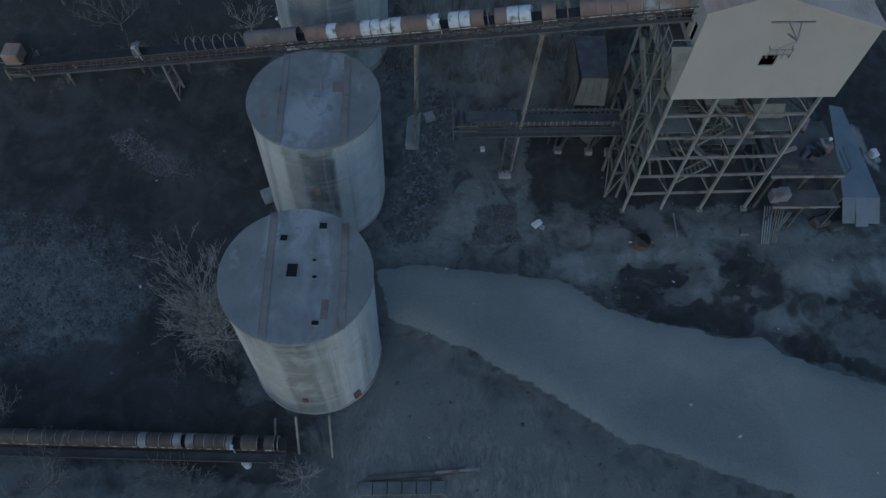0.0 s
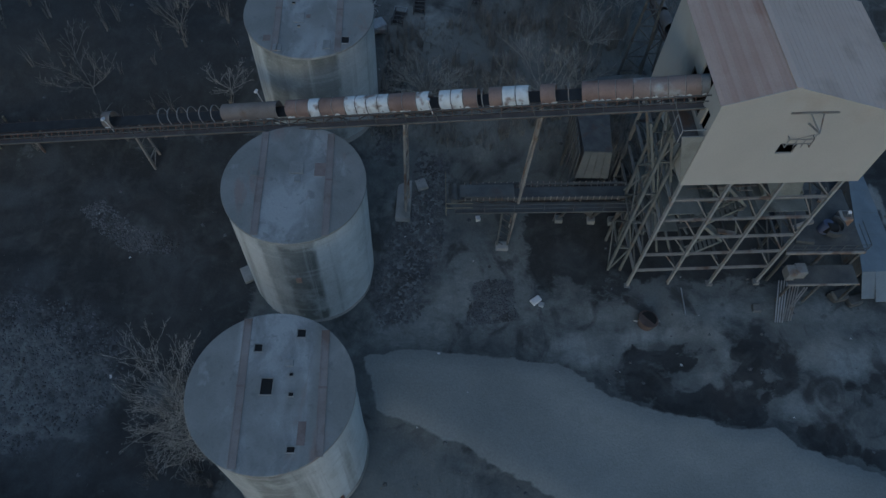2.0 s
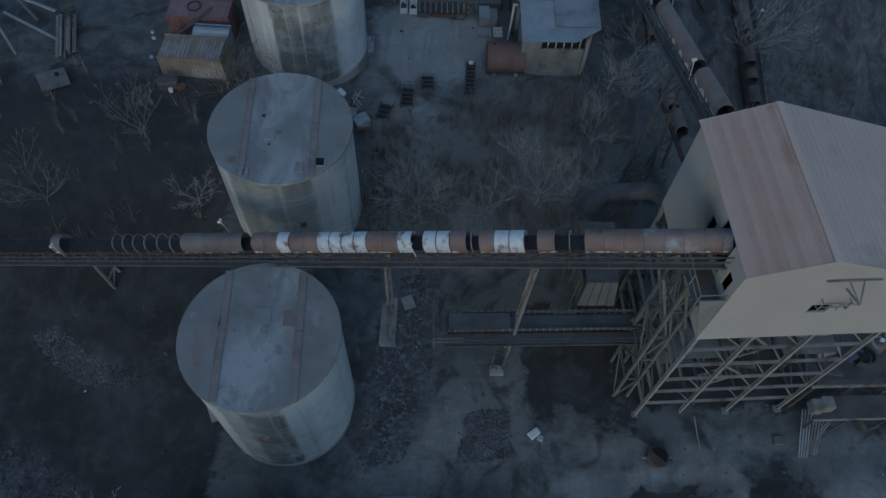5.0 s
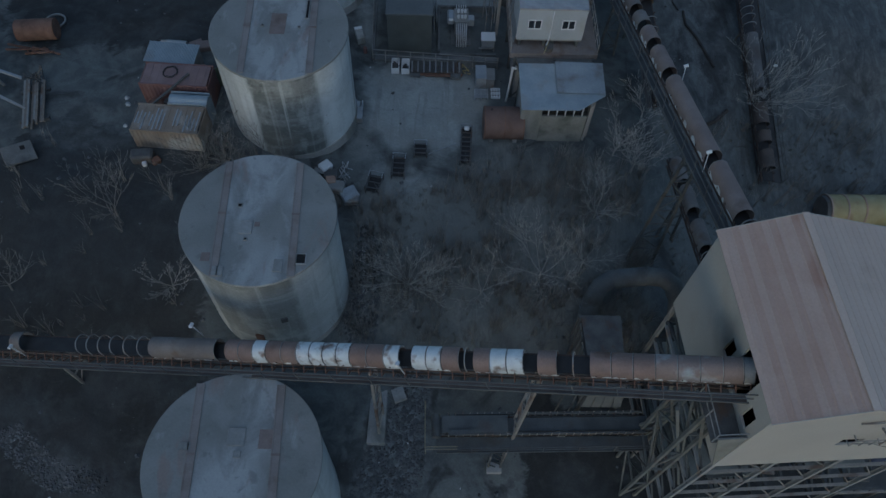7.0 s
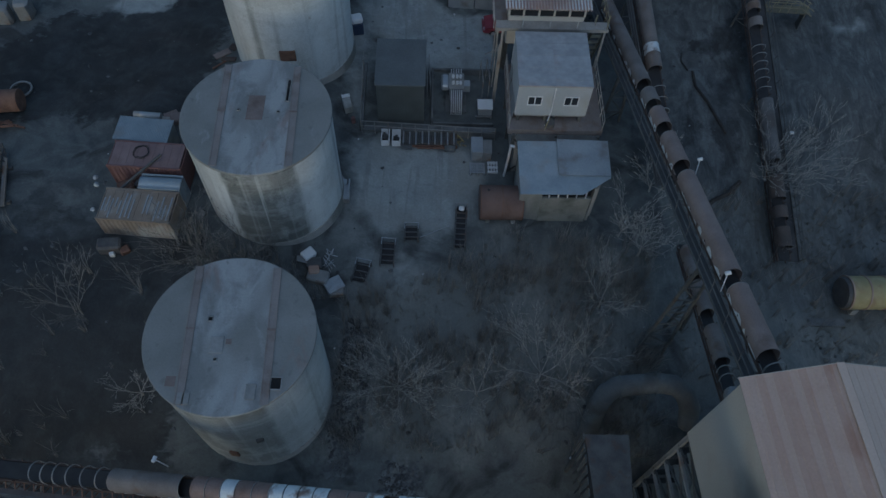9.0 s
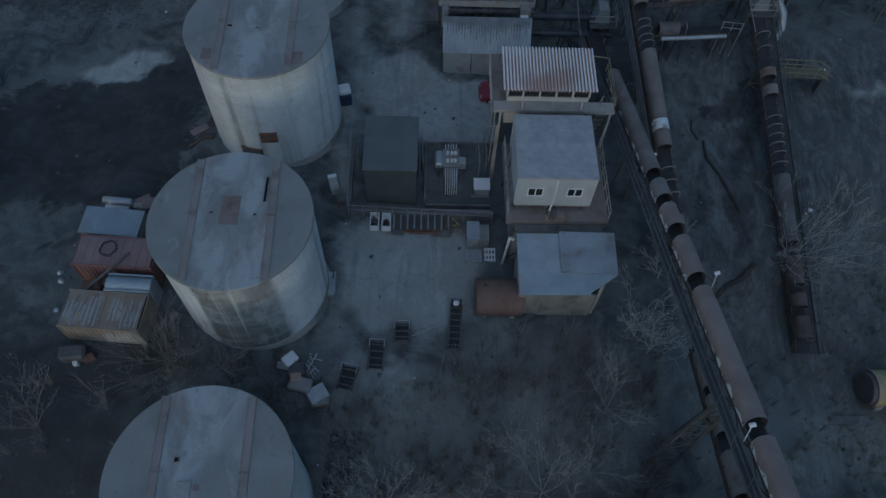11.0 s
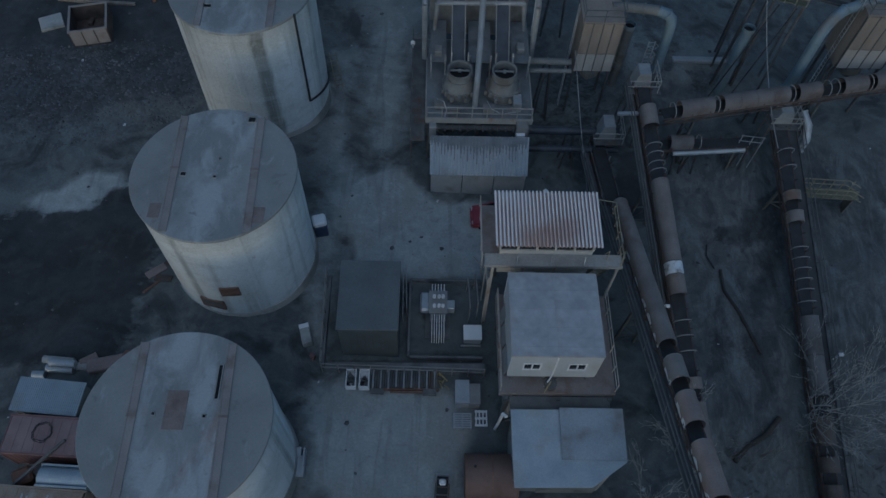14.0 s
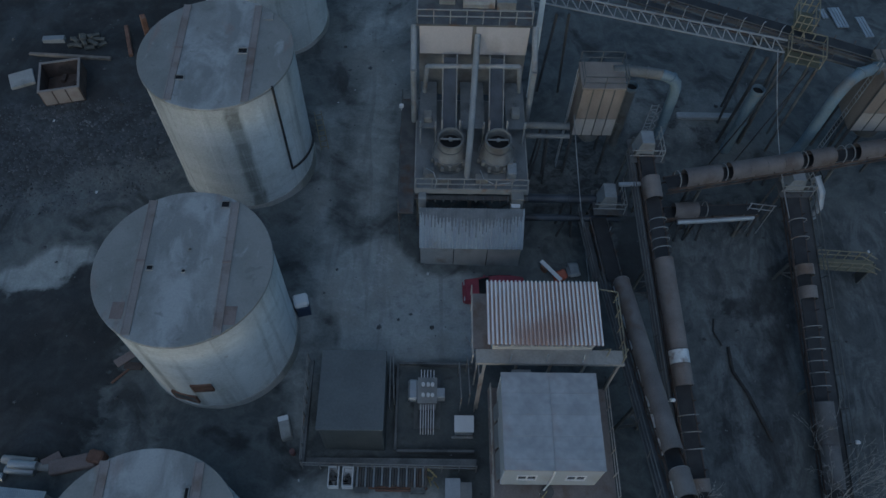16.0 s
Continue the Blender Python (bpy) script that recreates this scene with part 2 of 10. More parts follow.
def silo_concrete():
    """Poured concrete: pale sound panels, grey washed runs down from the rim, greenish damp runs, faint lift lines."""
    m = bpy.data.materials.new("silo_concrete")
    m.use_nodes = True
    n, l = m.node_tree.nodes, m.node_tree.links
    b = n["Principled BSDF"]
    b.inputs["Roughness"].default_value = 0.92
    co = n.new("ShaderNodeTexCoord")
    info = n.new("ShaderNodeObjectInfo")
    shift = n.new("ShaderNodeVectorMath")
    shift.operation = "SCALE"
    shift.inputs[0].default_value = (37.0, 19.0, 0.0)
    l.new(info.outputs["Random"], shift.inputs["Scale"])
    add = n.new("ShaderNodeVectorMath")
    l.new(co.outputs["Object"], add.inputs[0])
    l.new(shift.outputs[0], add.inputs[1])
    def tex(scale, detail, zs, rough=0.5):
        mp = n.new("ShaderNodeMapping")
        mp.inputs["Scale"].default_value = (1, 1, zs)
        l.new(add.outputs[0], mp.inputs["Vector"])
        t = n.new("ShaderNodeTexNoise")
        t.inputs["Scale"].default_value, t.inputs["Detail"].default_value, t.inputs["Roughness"].default_value = scale, detail, rough
        l.new(mp.outputs[0], t.inputs["Vector"])
        return t.outputs["Fac"]
    def rng(v, a, z):
        r = n.new("ShaderNodeMapRange")
        r.inputs["From Min"].default_value, r.inputs["From Max"].default_value = a, z
        l.new(v, r.inputs["Value"])
        return r.outputs[0]
    def mix(f, a, z, kind="MIX"):
        x = n.new("ShaderNodeMix")
        x.data_type, x.blend_type = "RGBA", kind
        for s, v in ((x.inputs[0], f), (x.inputs[6], a), (x.inputs[7], z)):
            if isinstance(v, tuple):
                s.default_value = (*v, 1)
            elif isinstance(v, float):
                s.default_value = v
            else:
                l.new(v, s)
        return x.outputs[2]
    def mul_(v, k):
        x = n.new("ShaderNodeMath")
        x.operation = "MULTIPLY"
        l.new(v, x.inputs[0])
        x.inputs[1].default_value = k
        return x.outputs[0]
    at = n.new("ShaderNodeAttribute")
    at.attribute_name = "wash"
    col = mix(at.outputs["Fac"], (0.70, 0.735, 0.745), (0.135, 0.145, 0.138))
    col = mix(mul_(rng(tex(0.28, 2, 0.03), 0.54, 0.60), 0.30), col, (0.36, 0.37, 0.365))
    col = mix(mul_(rng(tex(0.5, 4, 0.5), 0.50, 0.80), 0.6), col, (0.33, 0.335, 0.32))
    col = mix(mul_(rng(tex(1.3, 4, 0.03), 0.60, 0.72), 0.45), col, (0.60, 0.62, 0.625))
    col = mix(mul_(rng(tex(0.9, 5, 0.05), 0.58, 0.70), 0.65), col, (0.17, 0.175, 0.16))
    col = mix(mul_(rng(tex(0.7, 6, 2.0, 0.65), 0.50, 0.64), 0.32), col, (0.34, 0.36, 0.34))
    col = mix(mul_(rng(tex(1.7, 3, 0.02), 0.58, 0.68), 0.32), col, (0.17, 0.175, 0.165))
    col = mix(mul_(rng(tex(2.3, 3, 0.02), 0.64, 0.70), 0.5), col, (0.58, 0.60, 0.60))
    col = mix(mul_(rng(tex(0.12, 2, 9.0), 0.53, 0.60), 0.16), col, (0.66, 0.68, 0.685))
    col = mix(mul_(rng(tex(0.55, 5, 0.7, 0.6), 0.52, 0.64), 0.45), col, (0.50, 0.525, 0.53))
    col = mix(mul_(rng(tex(1.1, 6, 0.8, 0.65), 0.58, 0.68), 0.35), col, (0.48, 0.50, 0.50))
    col = mix(mul_(rng(tex(3.0, 6, 0.6), 0.66, 0.74), 0.5), col, (0.30, 0.285, 0.25))
    col = mix(0.30, col, mix(rng(tex(9, 5, 1.0), 0.3, 0.7), (0.3, 0.3, 0.3), (0.7, 0.7, 0.7)), "OVERLAY")
    l.new(col, b.inputs["Base Color"])
    bp = n.new("ShaderNodeBump")
    bp.inputs["Strength"].default_value, bp.inputs["Distance"].default_value = 0.35, 0.03
    l.new(tex(7, 6, 1.0), bp.inputs["Height"])
    l.new(bp.outputs[0], b.inputs["Normal"])
    return m


SILOWALL = silo_concrete()


def silo_roof():
    """Weathered slab: grey-brown sides, a paler blotched bay between the two channels, faint rust runs."""
    m = bpy.data.materials.new("silo_roof_slab")
    m.use_nodes = True
    n, l = m.node_tree.nodes, m.node_tree.links
    b = n["Principled BSDF"]
    b.inputs["Roughness"].default_value = 0.88
    co = n.new("ShaderNodeTexCoord")
    info = n.new("ShaderNodeObjectInfo")
    shift = n.new("ShaderNodeVectorMath")
    shift.operation = "SCALE"
    shift.inputs[0].default_value = (41.0, 23.0, 0.0)
    l.new(info.outputs["Random"], shift.inputs["Scale"])
    add = n.new("ShaderNodeVectorMath")
    l.new(co.outputs["Object"], add.inputs[0])
    l.new(shift.outputs[0], add.inputs[1])
    def tex(scale, detail, rough=0.5, ys=1.0):
        mp = n.new("ShaderNodeMapping")
        mp.inputs["Scale"].default_value = (1, ys, 1)
        l.new(add.outputs[0], mp.inputs["Vector"])
        t = n.new("ShaderNodeTexNoise")
        t.inputs["Scale"].default_value, t.inputs["Detail"].default_value, t.inputs["Roughness"].default_value, t.inputs["Distortion"].default_value = scale, detail, rough, 0.4
        l.new(mp.outputs[0], t.inputs["Vector"])
        return t.outputs["Fac"]
    def rng(v, a, z):
        r = n.new("ShaderNodeMapRange")
        r.inputs["From Min"].default_value, r.inputs["From Max"].default_value = a, z
        l.new(v, r.inputs["Value"])
        return r.outputs[0]
    def math_(op, a, z):
        x = n.new("ShaderNodeMath")
        x.operation = op
        for sk, v in ((x.inputs[0], a), (x.inputs[1], z)):
            if isinstance(v, float):
                sk.default_value = v
            else:
                l.new(v, sk)
        return x.outputs[0]
    def mix(f, a, z, kind="MIX"):
        x = n.new("ShaderNodeMix")
        x.data_type, x.blend_type = "RGBA", kind
        for s, v in ((x.inputs[0], f), (x.inputs[6], a), (x.inputs[7], z)):
            if isinstance(v, tuple):
                s.default_value = (*v, 1)
            elif isinstance(v, float):
                s.default_value = v
            else:
                l.new(v, s)
        return x.outputs[2]
    xyz = n.new("ShaderNodeSeparateXYZ")
    l.new(co.outputs["Object"], xyz.inputs[0])
    bay = rng(math_("ABSOLUTE", math_("ADD", xyz.outputs[0], 0.0), 0.0), 2.25, 1.95)
    col = mix(rng(tex(0.35, 5), 0.35, 0.65), (0.205, 0.21, 0.20), (0.265, 0.27, 0.262))
    blot = mix(rng(tex(0.55, 6, 0.6, 0.55), 0.42, 0.56), (0.225, 0.235, 0.235), (0.395, 0.411, 0.42))
    col = mix(math_("MULTIPLY", math_("MULTIPLY", bay, rng(tex(0.3, 3, 0.5, 0.5), 0.36, 0.52)), 0.75), col, blot)
    col = mix(math_("MULTIPLY", rng(tex(0.9, 5, 0.6, 0.4), 0.62, 0.72), 0.5), col, (0.44, 0.455, 0.465))
    col = mix(math_("MULTIPLY", rng(tex(0.6, 4, 0.6, 0.3), 0.60, 0.70), 0.7), col, (0.25, 0.195, 0.175))
    col = mix(math_("MULTIPLY", rng(tex(1.6, 5), 0.62, 0.70), 0.5), col, (0.16, 0.165, 0.16))
    col = mix(0.16, col, mix(rng(tex(10, 5), 0.3, 0.7), (0.3, 0.3, 0.3), (0.7, 0.7, 0.7)), "OVERLAY")
    l.new(col, b.inputs["Base Color"])
    bp = n.new("ShaderNodeBump")
    bp.inputs["Strength"].default_value, bp.inputs["Distance"].default_value = 0.15, 0.03
    l.new(tex(8, 5), bp.inputs["Height"])
    l.new(bp.outputs[0], b.inputs["Normal"])
    return m


SILOROOF = silo_roof()

# ---- ground: one sheet to the horizon, with the site's surfaces as masks of their own shape ----
def inside(poly, x, y):
    hit = False
    for (ax, ay), (bx, by) in zip(poly, poly[1:] + poly[:1]):
        if (ay > y) != (by > y) and x < (bx - ax) * (y - ay) / (by - ay) + ax:
            hit = not hit
    return hit


def edge_gap(poly, x, y):
    best = 1e9
    for (ax, ay), (bx, by) in zip(poly, poly[1:] + poly[:1]):
        dx, dy = bx - ax, by - ay
        t = max(0, min(1, ((x - ax) * dx + (y - ay) * dy) / (dx * dx + dy * dy + 1e-9)))
        best = min(best, math.hypot(x - ax - t * dx, y - ay - t * dy))
    return best


def within(poly, x, y, soft, ragged=0.6):
    """1 inside, 0 outside, with a ragged edge."""
    if not (min(q[0] for q in poly) - 4 < x < max(q[0] for q in poly) + 4 and min(q[1] for q in poly) - 4 < y < max(q[1] for q in poly) + 4):
        return 0.0
    jag = ragged * (noise.noise((x * 0.45, y * 0.45, 7)) + 0.5 * noise.noise((x * 1.3, y * 1.3, 2)))
    d = edge_gap(poly, x, y) * (1 if inside(poly, x, y) else -1) + jag
    return max(0.0, min(1.0, 0.5 + d / soft))


FAN = [(-3.6, 27.3), (0.7, 27.7), (6.9, 27.4), (11.3, 27.0), (13.6, 25.2), (16.3, 24.1), (18.7, 23.3), (21.1, 23.0), (23.3, 22.5), (25.9, 22.7), (26.9, 22.2), (27.6, 21.2), (30.1, 20.6), (33.7, 19.3), (48, 14), (48, 4), (33, 8.5), (25.3, 11.1), (18.1, 13.5), (14.3, 14.6), (10.5, 17.2), (5.7, 19.8), (1.6, 21.8), (-2.2, 23.4)]
YARD = [(-2.6, 65.8), (6.6, 66.0), (6.2, 59.8), (3.6, 58.4), (-0.4, 58.2), (-2.6, 60.4)]
APRON = [(-1.6, 78.3), (-0.8, 81.1), (2.0, 82.0), (4.2, 79.6), (8.0, 79.6), (7.8, 74), (5.4, 73.1), (-0.8, 74.2)]
ROAD = [(-1.0, 83.2), (3.4, 83.6), (3.2, 90.2), (2.8, 104), (2.4, 125), (-3.0, 125), (-2.0, 104), (-1.2, 92)]
EASTPALE = [(22.3, 82.6), (29.7, 82.4), (29.1, 79.2), (25.5, 76.0), (25.7, 71.0), (27.3, 70.0), (26.8, 66.6), (23.8, 66.6), (24.0, 72.1), (22.6, 76.3)]
EASTDARKS = [[(24.6, 78.9), (27.7, 80.4), (30.4, 81.4), (29.2, 76.0), (27.8, 72.7), (26.1, 71.2), (26.3, 74.4), (28.0, 77.4), (25.0, 77.7)], [(23.0, 72.3), (24.2, 71.0), (23.9, 67.5), (22.2, 67.4)], [(17.2, 84.2), (20.6, 85.2), (19.9, 78.6), (17.8, 79.3)], [(25.6, 70.6), (27.2, 70.2), (27.3, 66.6), (25.9, 66.6)]]
STATIONDARKS = [[(11.8, 84.2), (17.6, 84.4), (18.4, 91.0), (16.4, 92.2), (11.9, 91.2)], [(23.9, 89.8), (27, 89.9), (27.8, 93), (24.4, 93.2)], [(20.6, 90.6), (23.4, 91.6), (24.2, 95.6), (21.6, 95.4)], [(20.2, 84.6), (28, 85.4), (27.6, 87.0), (20.4, 86.4)]]
# coal ground in the west; the same dark colour under and around the tower
COALDARKS = [[(-40, 29), (-26, 28.6), (-20, 24.5), (-12.4, 24.5), (-12, 30), (-16, 33), (-40, 35)], [(-40, 12.8), (-9, 12.4), (-7, 15.8), (-30, 16)], [(-19, 24.6), (-14.9, 22.2), (-11.4, 17.2), (-7.4, 15.7), (-9, 11), (-28, 14), (-29.5, 19.4), (-22, 21.4)], [(-14, 66.5), (-12.6, 82), (-27, 76), (-32, 72), (-30, 66)], [(12, 36), (26, 43), (26, 47), (12, 45)],
         [(-17, 28.5), (-12, 29), (-12.2, 44), (-22, 43), (-36, 42), (-36, 33), (-24, 32)], [(36, 37), (40, 36), (47, 34), (47, 60), (37, 58)], [(10, 33.6), (16, 33), (16.4, 41), (9, 41), (8.4, 37)], [(16, 34), (31, 34), (31, 42), (16, 42)]]
PALES = [[(9, 29.5), (22, 30.4), (40, 31), (44, 33), (30, 33.4), (12, 31.2)], [(-22.8, 78.2), (-20.4, 80), (-17, 80.6), (-18.4, 77.4), (-21.8, 77.4)], [(-13.5, 65.5), (-9.5, 66.6), (-10.6, 69.4), (-14, 67.6)],
         [(33, 66), (36, 65), (38, 72), (36, 78), (34.5, 72)], [(27, 90), (31, 96), (16, 97), (17, 92)], [(-4.6, 27.4), (2, 28.4), (9, 33), (4, 35), (-2, 31)], [(-1.6, 36), (0.6, 36.6), (0.4, 42), (-1.4, 42)]]
# black spills and grey washed patches along the head of the sand fan
SPILLS = [[(13.5, 26.4), (15.1, 26.2), (16.3, 27.8), (17.8, 26.9), (20.5, 25.6), (22.8, 25.6), (26.7, 25.4), (25.9, 23.5), (25.0, 22.6), (21.2, 23.3), (18.7, 23.6), (16.3, 24.4)],
          [(24.5, 29.5), (25.7, 30.5), (27.6, 30.0), (27.7, 28.8), (27.1, 27.0), (26.2, 25.6), (24.9, 26.5), (23.3, 25.9), (24.1, 26.9)], [(26.7, 26.2), (28.2, 28.7), (29.1, 26.0), (27.4, 25.4)],
          [(27.1, 23.1), (30.6, 23.1), (32.4, 22.0), (37, 19.4), (37, 18.2), (33.8, 19.6), (31.5, 20.6), (28.4, 21.0)], [(16.1, 27.8), (19.6, 28.9), (21.8, 29.2), (22.4, 28.5), (20.7, 26.9), (18.3, 26.9)], [(32.4, 26), (36, 25), (41, 23), (42, 25), (36, 27.4)]]
WASHED = [[(27.4, 25.3), (28.5, 25.6), (31.0, 25.4), (31.0, 24.1), (30.2, 23.2), (27.9, 23.2), (27.2, 23.8)], [(20.9, 26.6), (24.2, 29.0), (23.8, 26.9), (22.9, 25.9), (21.2, 25.9)],
          [(29.4, 29.6), (32.6, 30.5), (35.9, 29.7), (44, 30), (44, 26), (35.6, 27.1), (32.4, 26.1), (29.8, 27.0)], [(10, 30.2), (21.2, 30.3), (24.2, 29.3), (21.1, 29.2), (16.1, 28.4), (13.6, 27.0), (10, 27.6)],
          [(1, 29), (9, 29.5), (12, 33), (9, 36.5), (3, 36.5), (2, 33)], [(-3.2, 56.5), (-1.6, 57.5), (-1.4, 66), (-2.4, 76), (-3.6, 73), (-3.0, 66)], [(-4, 82), (-1.5, 80), (-1.5, 92), (-3.6, 92)], [(-3.6, 74), (-1, 74), (-0.6, 83), (-3.2, 84)], [(-3, 48), (1, 49), (3.2, 54), (3, 57.6), (-2.6, 57)]]
WHITES = [[(-23.4, 78.0), (-20.4, 79.8), (-17.4, 80.6), (-16.6, 79.6), (-18.6, 77.6), (-21.2, 76.9)], [(37, 80.3), (39.6, 80.5), (40.2, 79.9), (37.4, 79.6)], [(39.5, 45.5), (40.3, 45.5), (41.2, 40.5), (42.6, 37.6), (41.8, 37.4), (40.2, 40)]]
MOUNDEDGE = [(-25.3, 37.8), (-23.5, 38.4), (-20.4, 36.0), (-17.4, 35.4), (-17.6, 34.2), (-21, 34.4), (-24, 36.2)]
GRAVELS = [[(-36, 31.6), (-29.9, 31.2), (-23.7, 30.5), (-20.2, 27.8), (-19.8, 24.1), (-22, 21.5), (-25.6, 20), (-36, 18.5)], [(-2.4, 29.4), (-3.2, 33), (-1.2, 38), (0.4, 43.5), (2.6, 43), (2.2, 36), (0.4, 30)], [(-31, 83), (-22, 82.6), (-16, 84), (-12.6, 86), (-12.8, 92), (-19, 93), (-31, 91)],
           [(-3.4, 46), (-2.4, 52), (-0.6, 52), (-1.2, 44), (-3.0, 42)], [(4, 30), (8, 30.6), (7.6, 34), (4.6, 33.4)], MOUNDEDGE]
BANKS = [[(-37, 41), (-13, 44), (-12.8, 56), (-20, 57.5), (-37, 56)], [(-60, 83), (-24, 84), (-13, 88), (-12.5, 118), (-60, 118)], [(21.5, 56), (52, 54), (52, 84), (22, 86)]]
GRASSES = [[(-3.6, 44), (18, 44), (18.4, 58.4), (8, 58.6), (2, 55), (-2.6, 53)], [(-12, -8), (50, -8), (30, 7.5), (14, 13), (1, 20.6), (-3, 19), (-5, 13)], [(19.6, 48), (40, 52), (40, 66), (21, 64)], [(-40, -8), (-14, 6), (-15, 10), (-40, 11)]]


def surface(x, y):
    banks = [within(p, x, y, 3.0, 1.5) for p in BANKS]
    fan = within(FAN, x, y, 0.55, 0.35)
    pale = max(0.42 * within(p, x, y, 2.6, 1.6) for p in PALES)
    white = max(within(p, x, y, 0.9, 0.9) for p in WHITES)
    pale = max(pale, max(k * within(p, x, y, 2.4, 1.7) for p, k in zip(WASHED, (0.6, 0.6, 0.6, 0.6, 0.3, 0.64, 0.6, 0.64, 0.55))))
    pale = max(pale, 1.0 * within(YARD, x, y, 1.6, 0.8), 1.12 * within(APRON, x, y, 0.9, 0.5), 0.72 * within(ROAD, x, y, 4.0, 2.0), 0.55 * within(EASTPALE, x, y, 1.2, 0.9), 0.24 * banks[2])
    coal = max(within(p, x, y, 2.2, 1.4) for p in COALDARKS)
    gravel = max(k * within(p, x, y, 1.4, 1.2) for p, k in zip(GRAVELS, (0.42, 1, 0.3, 1, 0.5, 0.45)))
    grass = max(within(p, x, y, 2.0, 1.5) for p in GRASSES)
    coal, grass = max(coal, 1.35 * banks[0], 0.9 * banks[1], 0.34 * banks[2], 0.9 * max(within(p, x, y, 1.0, 0.9) for p in EASTDARKS), 0.5 * max(within(p, x, y, 1.0, 0.9) for p in STATIONDARKS), (1.0 + 1.1 * noise.noise((x * 0.55, y * 1.3, 11)) + 0.5 * noise.noise((x * 2.2, y * 3.1, 7))) * max(within(p, x, y, 1.1, 1.0) for p in SPILLS)), max(grass, 0.08 * banks[0])
    return max(pale * (1 - 0.85 * min(1, coal)) * (1 - fan), 0.95 * white), coal * (1 - fan) * (1 - white), gravel * (1 - fan), grass * (1 - fan), fan, banks[2] * (1 - white)


def ground_height(x, y, full=True):
    z = land(min(60, max(-45, x)), min(125, max(-8, y)))
    if full and -40 < x < 55 and -8 < y < 112:
        fan = within(FAN, x, y, 1.6, 0.5)
        z += 0.35 * fan
        z += (0.22 * noise.noise((x * 0.22, y * 0.22, 0)) + 0.09 * noise.noise((x * 0.7, y * 0.7, 3)) + 0.04 * noise.noise((x * 2.1, y * 2.1, 5))) * (1 - 0.6 * fan)
        for sx, sy in ((-7.3, 20.5), (-7.4, 34.0), (-7.5, 47.4), (-7.7, 60.9), (-7.7, 74.3), (-7.9, 87.9)):
            d = math.hypot(x - sx, y - sy)
            if 4.4 < d < 6.4:
                z += 0.10 * (6.4 - d) / 2
    return z


def ground_material():
    m = bpy.data.materials.new("site_ground")
    m.use_nodes = True
    n, l = m.node_tree.nodes, m.node_tree.links
    b = n["Principled BSDF"]
    b.inputs["Roughness"].default_value = 0.95
    at = n.new("ShaderNodeAttribute")
    at.attribute_name = "surface"
    sep = n.new("ShaderNodeSeparateColor")
    l.new(at.outputs["Color"], sep.inputs[0])
    at2 = n.new("ShaderNodeAttribute")
    at2.attribute_name = "grass"
    co = n.new("ShaderNodeTexCoord")
    def tex(scale, detail=5, stretch=(1, 1, 1), rough=0.55, warp=0.0):
        mp = n.new("ShaderNodeMapping")
        mp.inputs["Scale"].default_value = stretch
        l.new(co.outputs["Object"], mp.inputs["Vector"])
        t = n.new("ShaderNodeTexNoise")
        t.inputs["Scale"].default_value, t.inputs["Detail"].default_value, t.inputs["Roughness"].default_value, t.inputs["Distortion"].default_value = scale, detail, rough, warp
        l.new(mp.outputs[0], t.inputs["Vector"])
        return t.outputs["Fac"]
    def rng(v, a, z):
        r = n.new("ShaderNodeMapRange")
        r.inputs["From Min"].default_value, r.inputs["From Max"].default_value = a, z
        l.new(v, r.inputs["Value"])
        return r.outputs[0]
    def mul(a, z):
        x = n.new("ShaderNodeMath")
        x.operation = "MULTIPLY"
        l.new(a, x.inputs[0])
        if isinstance(z, float):
            x.inputs[1].default_value = z
        else:
            l.new(z, x.inputs[1])
        return x.outputs[0]
    def mix(f, a, z, kind="MIX"):
        x = n.new("ShaderNodeMix")
        x.data_type, x.blend_type = "RGBA", kind
        for s, v in ((x.inputs[0], f), (x.inputs[6], a), (x.inputs[7], z)):
            if isinstance(v, tuple):
                s.default_value = (*v, 1)
            elif isinstance(v, float):
                s.default_value = v
            else:
                l.new(v, s)
        return x.outputs[2]
    patch, mid, fine = tex(0.16, 6, warp=0.6), tex(0.9, 6, warp=0.4), tex(7.0, 5)
    ragged = tex(1.7, 7, (1.0, 1.6, 1), 0.62, 0.8)
    def rough_edge(mask, amount):
        # the mask, frayed by fine noise
        c = n.new("ShaderNodeMath")
        c.operation = "MULTIPLY_ADD"
        l.new(ragged, c.inputs[0])
        c.inputs[1].default_value = amount
        c.inputs[2].default_value = -0.5 * amount
        x = n.new("ShaderNodeMath")
        l.new(mask, x.inputs[0])
        l.new(c.outputs[0], x.inputs[1])
        return x.outputs[0]
    keep = n.new("ShaderNodeMath")
    keep.operation, keep.use_clamp = "SUBTRACT", True
    keep.inputs[0].default_value = 1.0
    l.new(rng(mul(sep.outputs[0], 1.0), 0.3, 0.9), keep.inputs[1])
    open_ground = keep.outputs[0]
    keep2 = n.new("ShaderNodeMath")
    keep2.operation, keep2.use_clamp = "MULTIPLY_ADD", True
    l.new(sep.outputs[1], keep2.inputs[0])
    keep2.inputs[1].default_value, keep2.inputs[2].default_value = -0.8, 1.0
    off_coal = keep2.outputs[0]
    col = mix(rng(patch, 0.38, 0.62), (0.060, 0.066, 0.068), (0.116, 0.126, 0.126))
    col = mix(rng(mid, 0.44, 0.70), col, (0.130, 0.140, 0.138))
    # tyre tracks and drag marks across the pale ground
    track = rng(tex(0.8, 3, (1.0, 0.10, 1), warp=1.2), 0.55, 0.62)
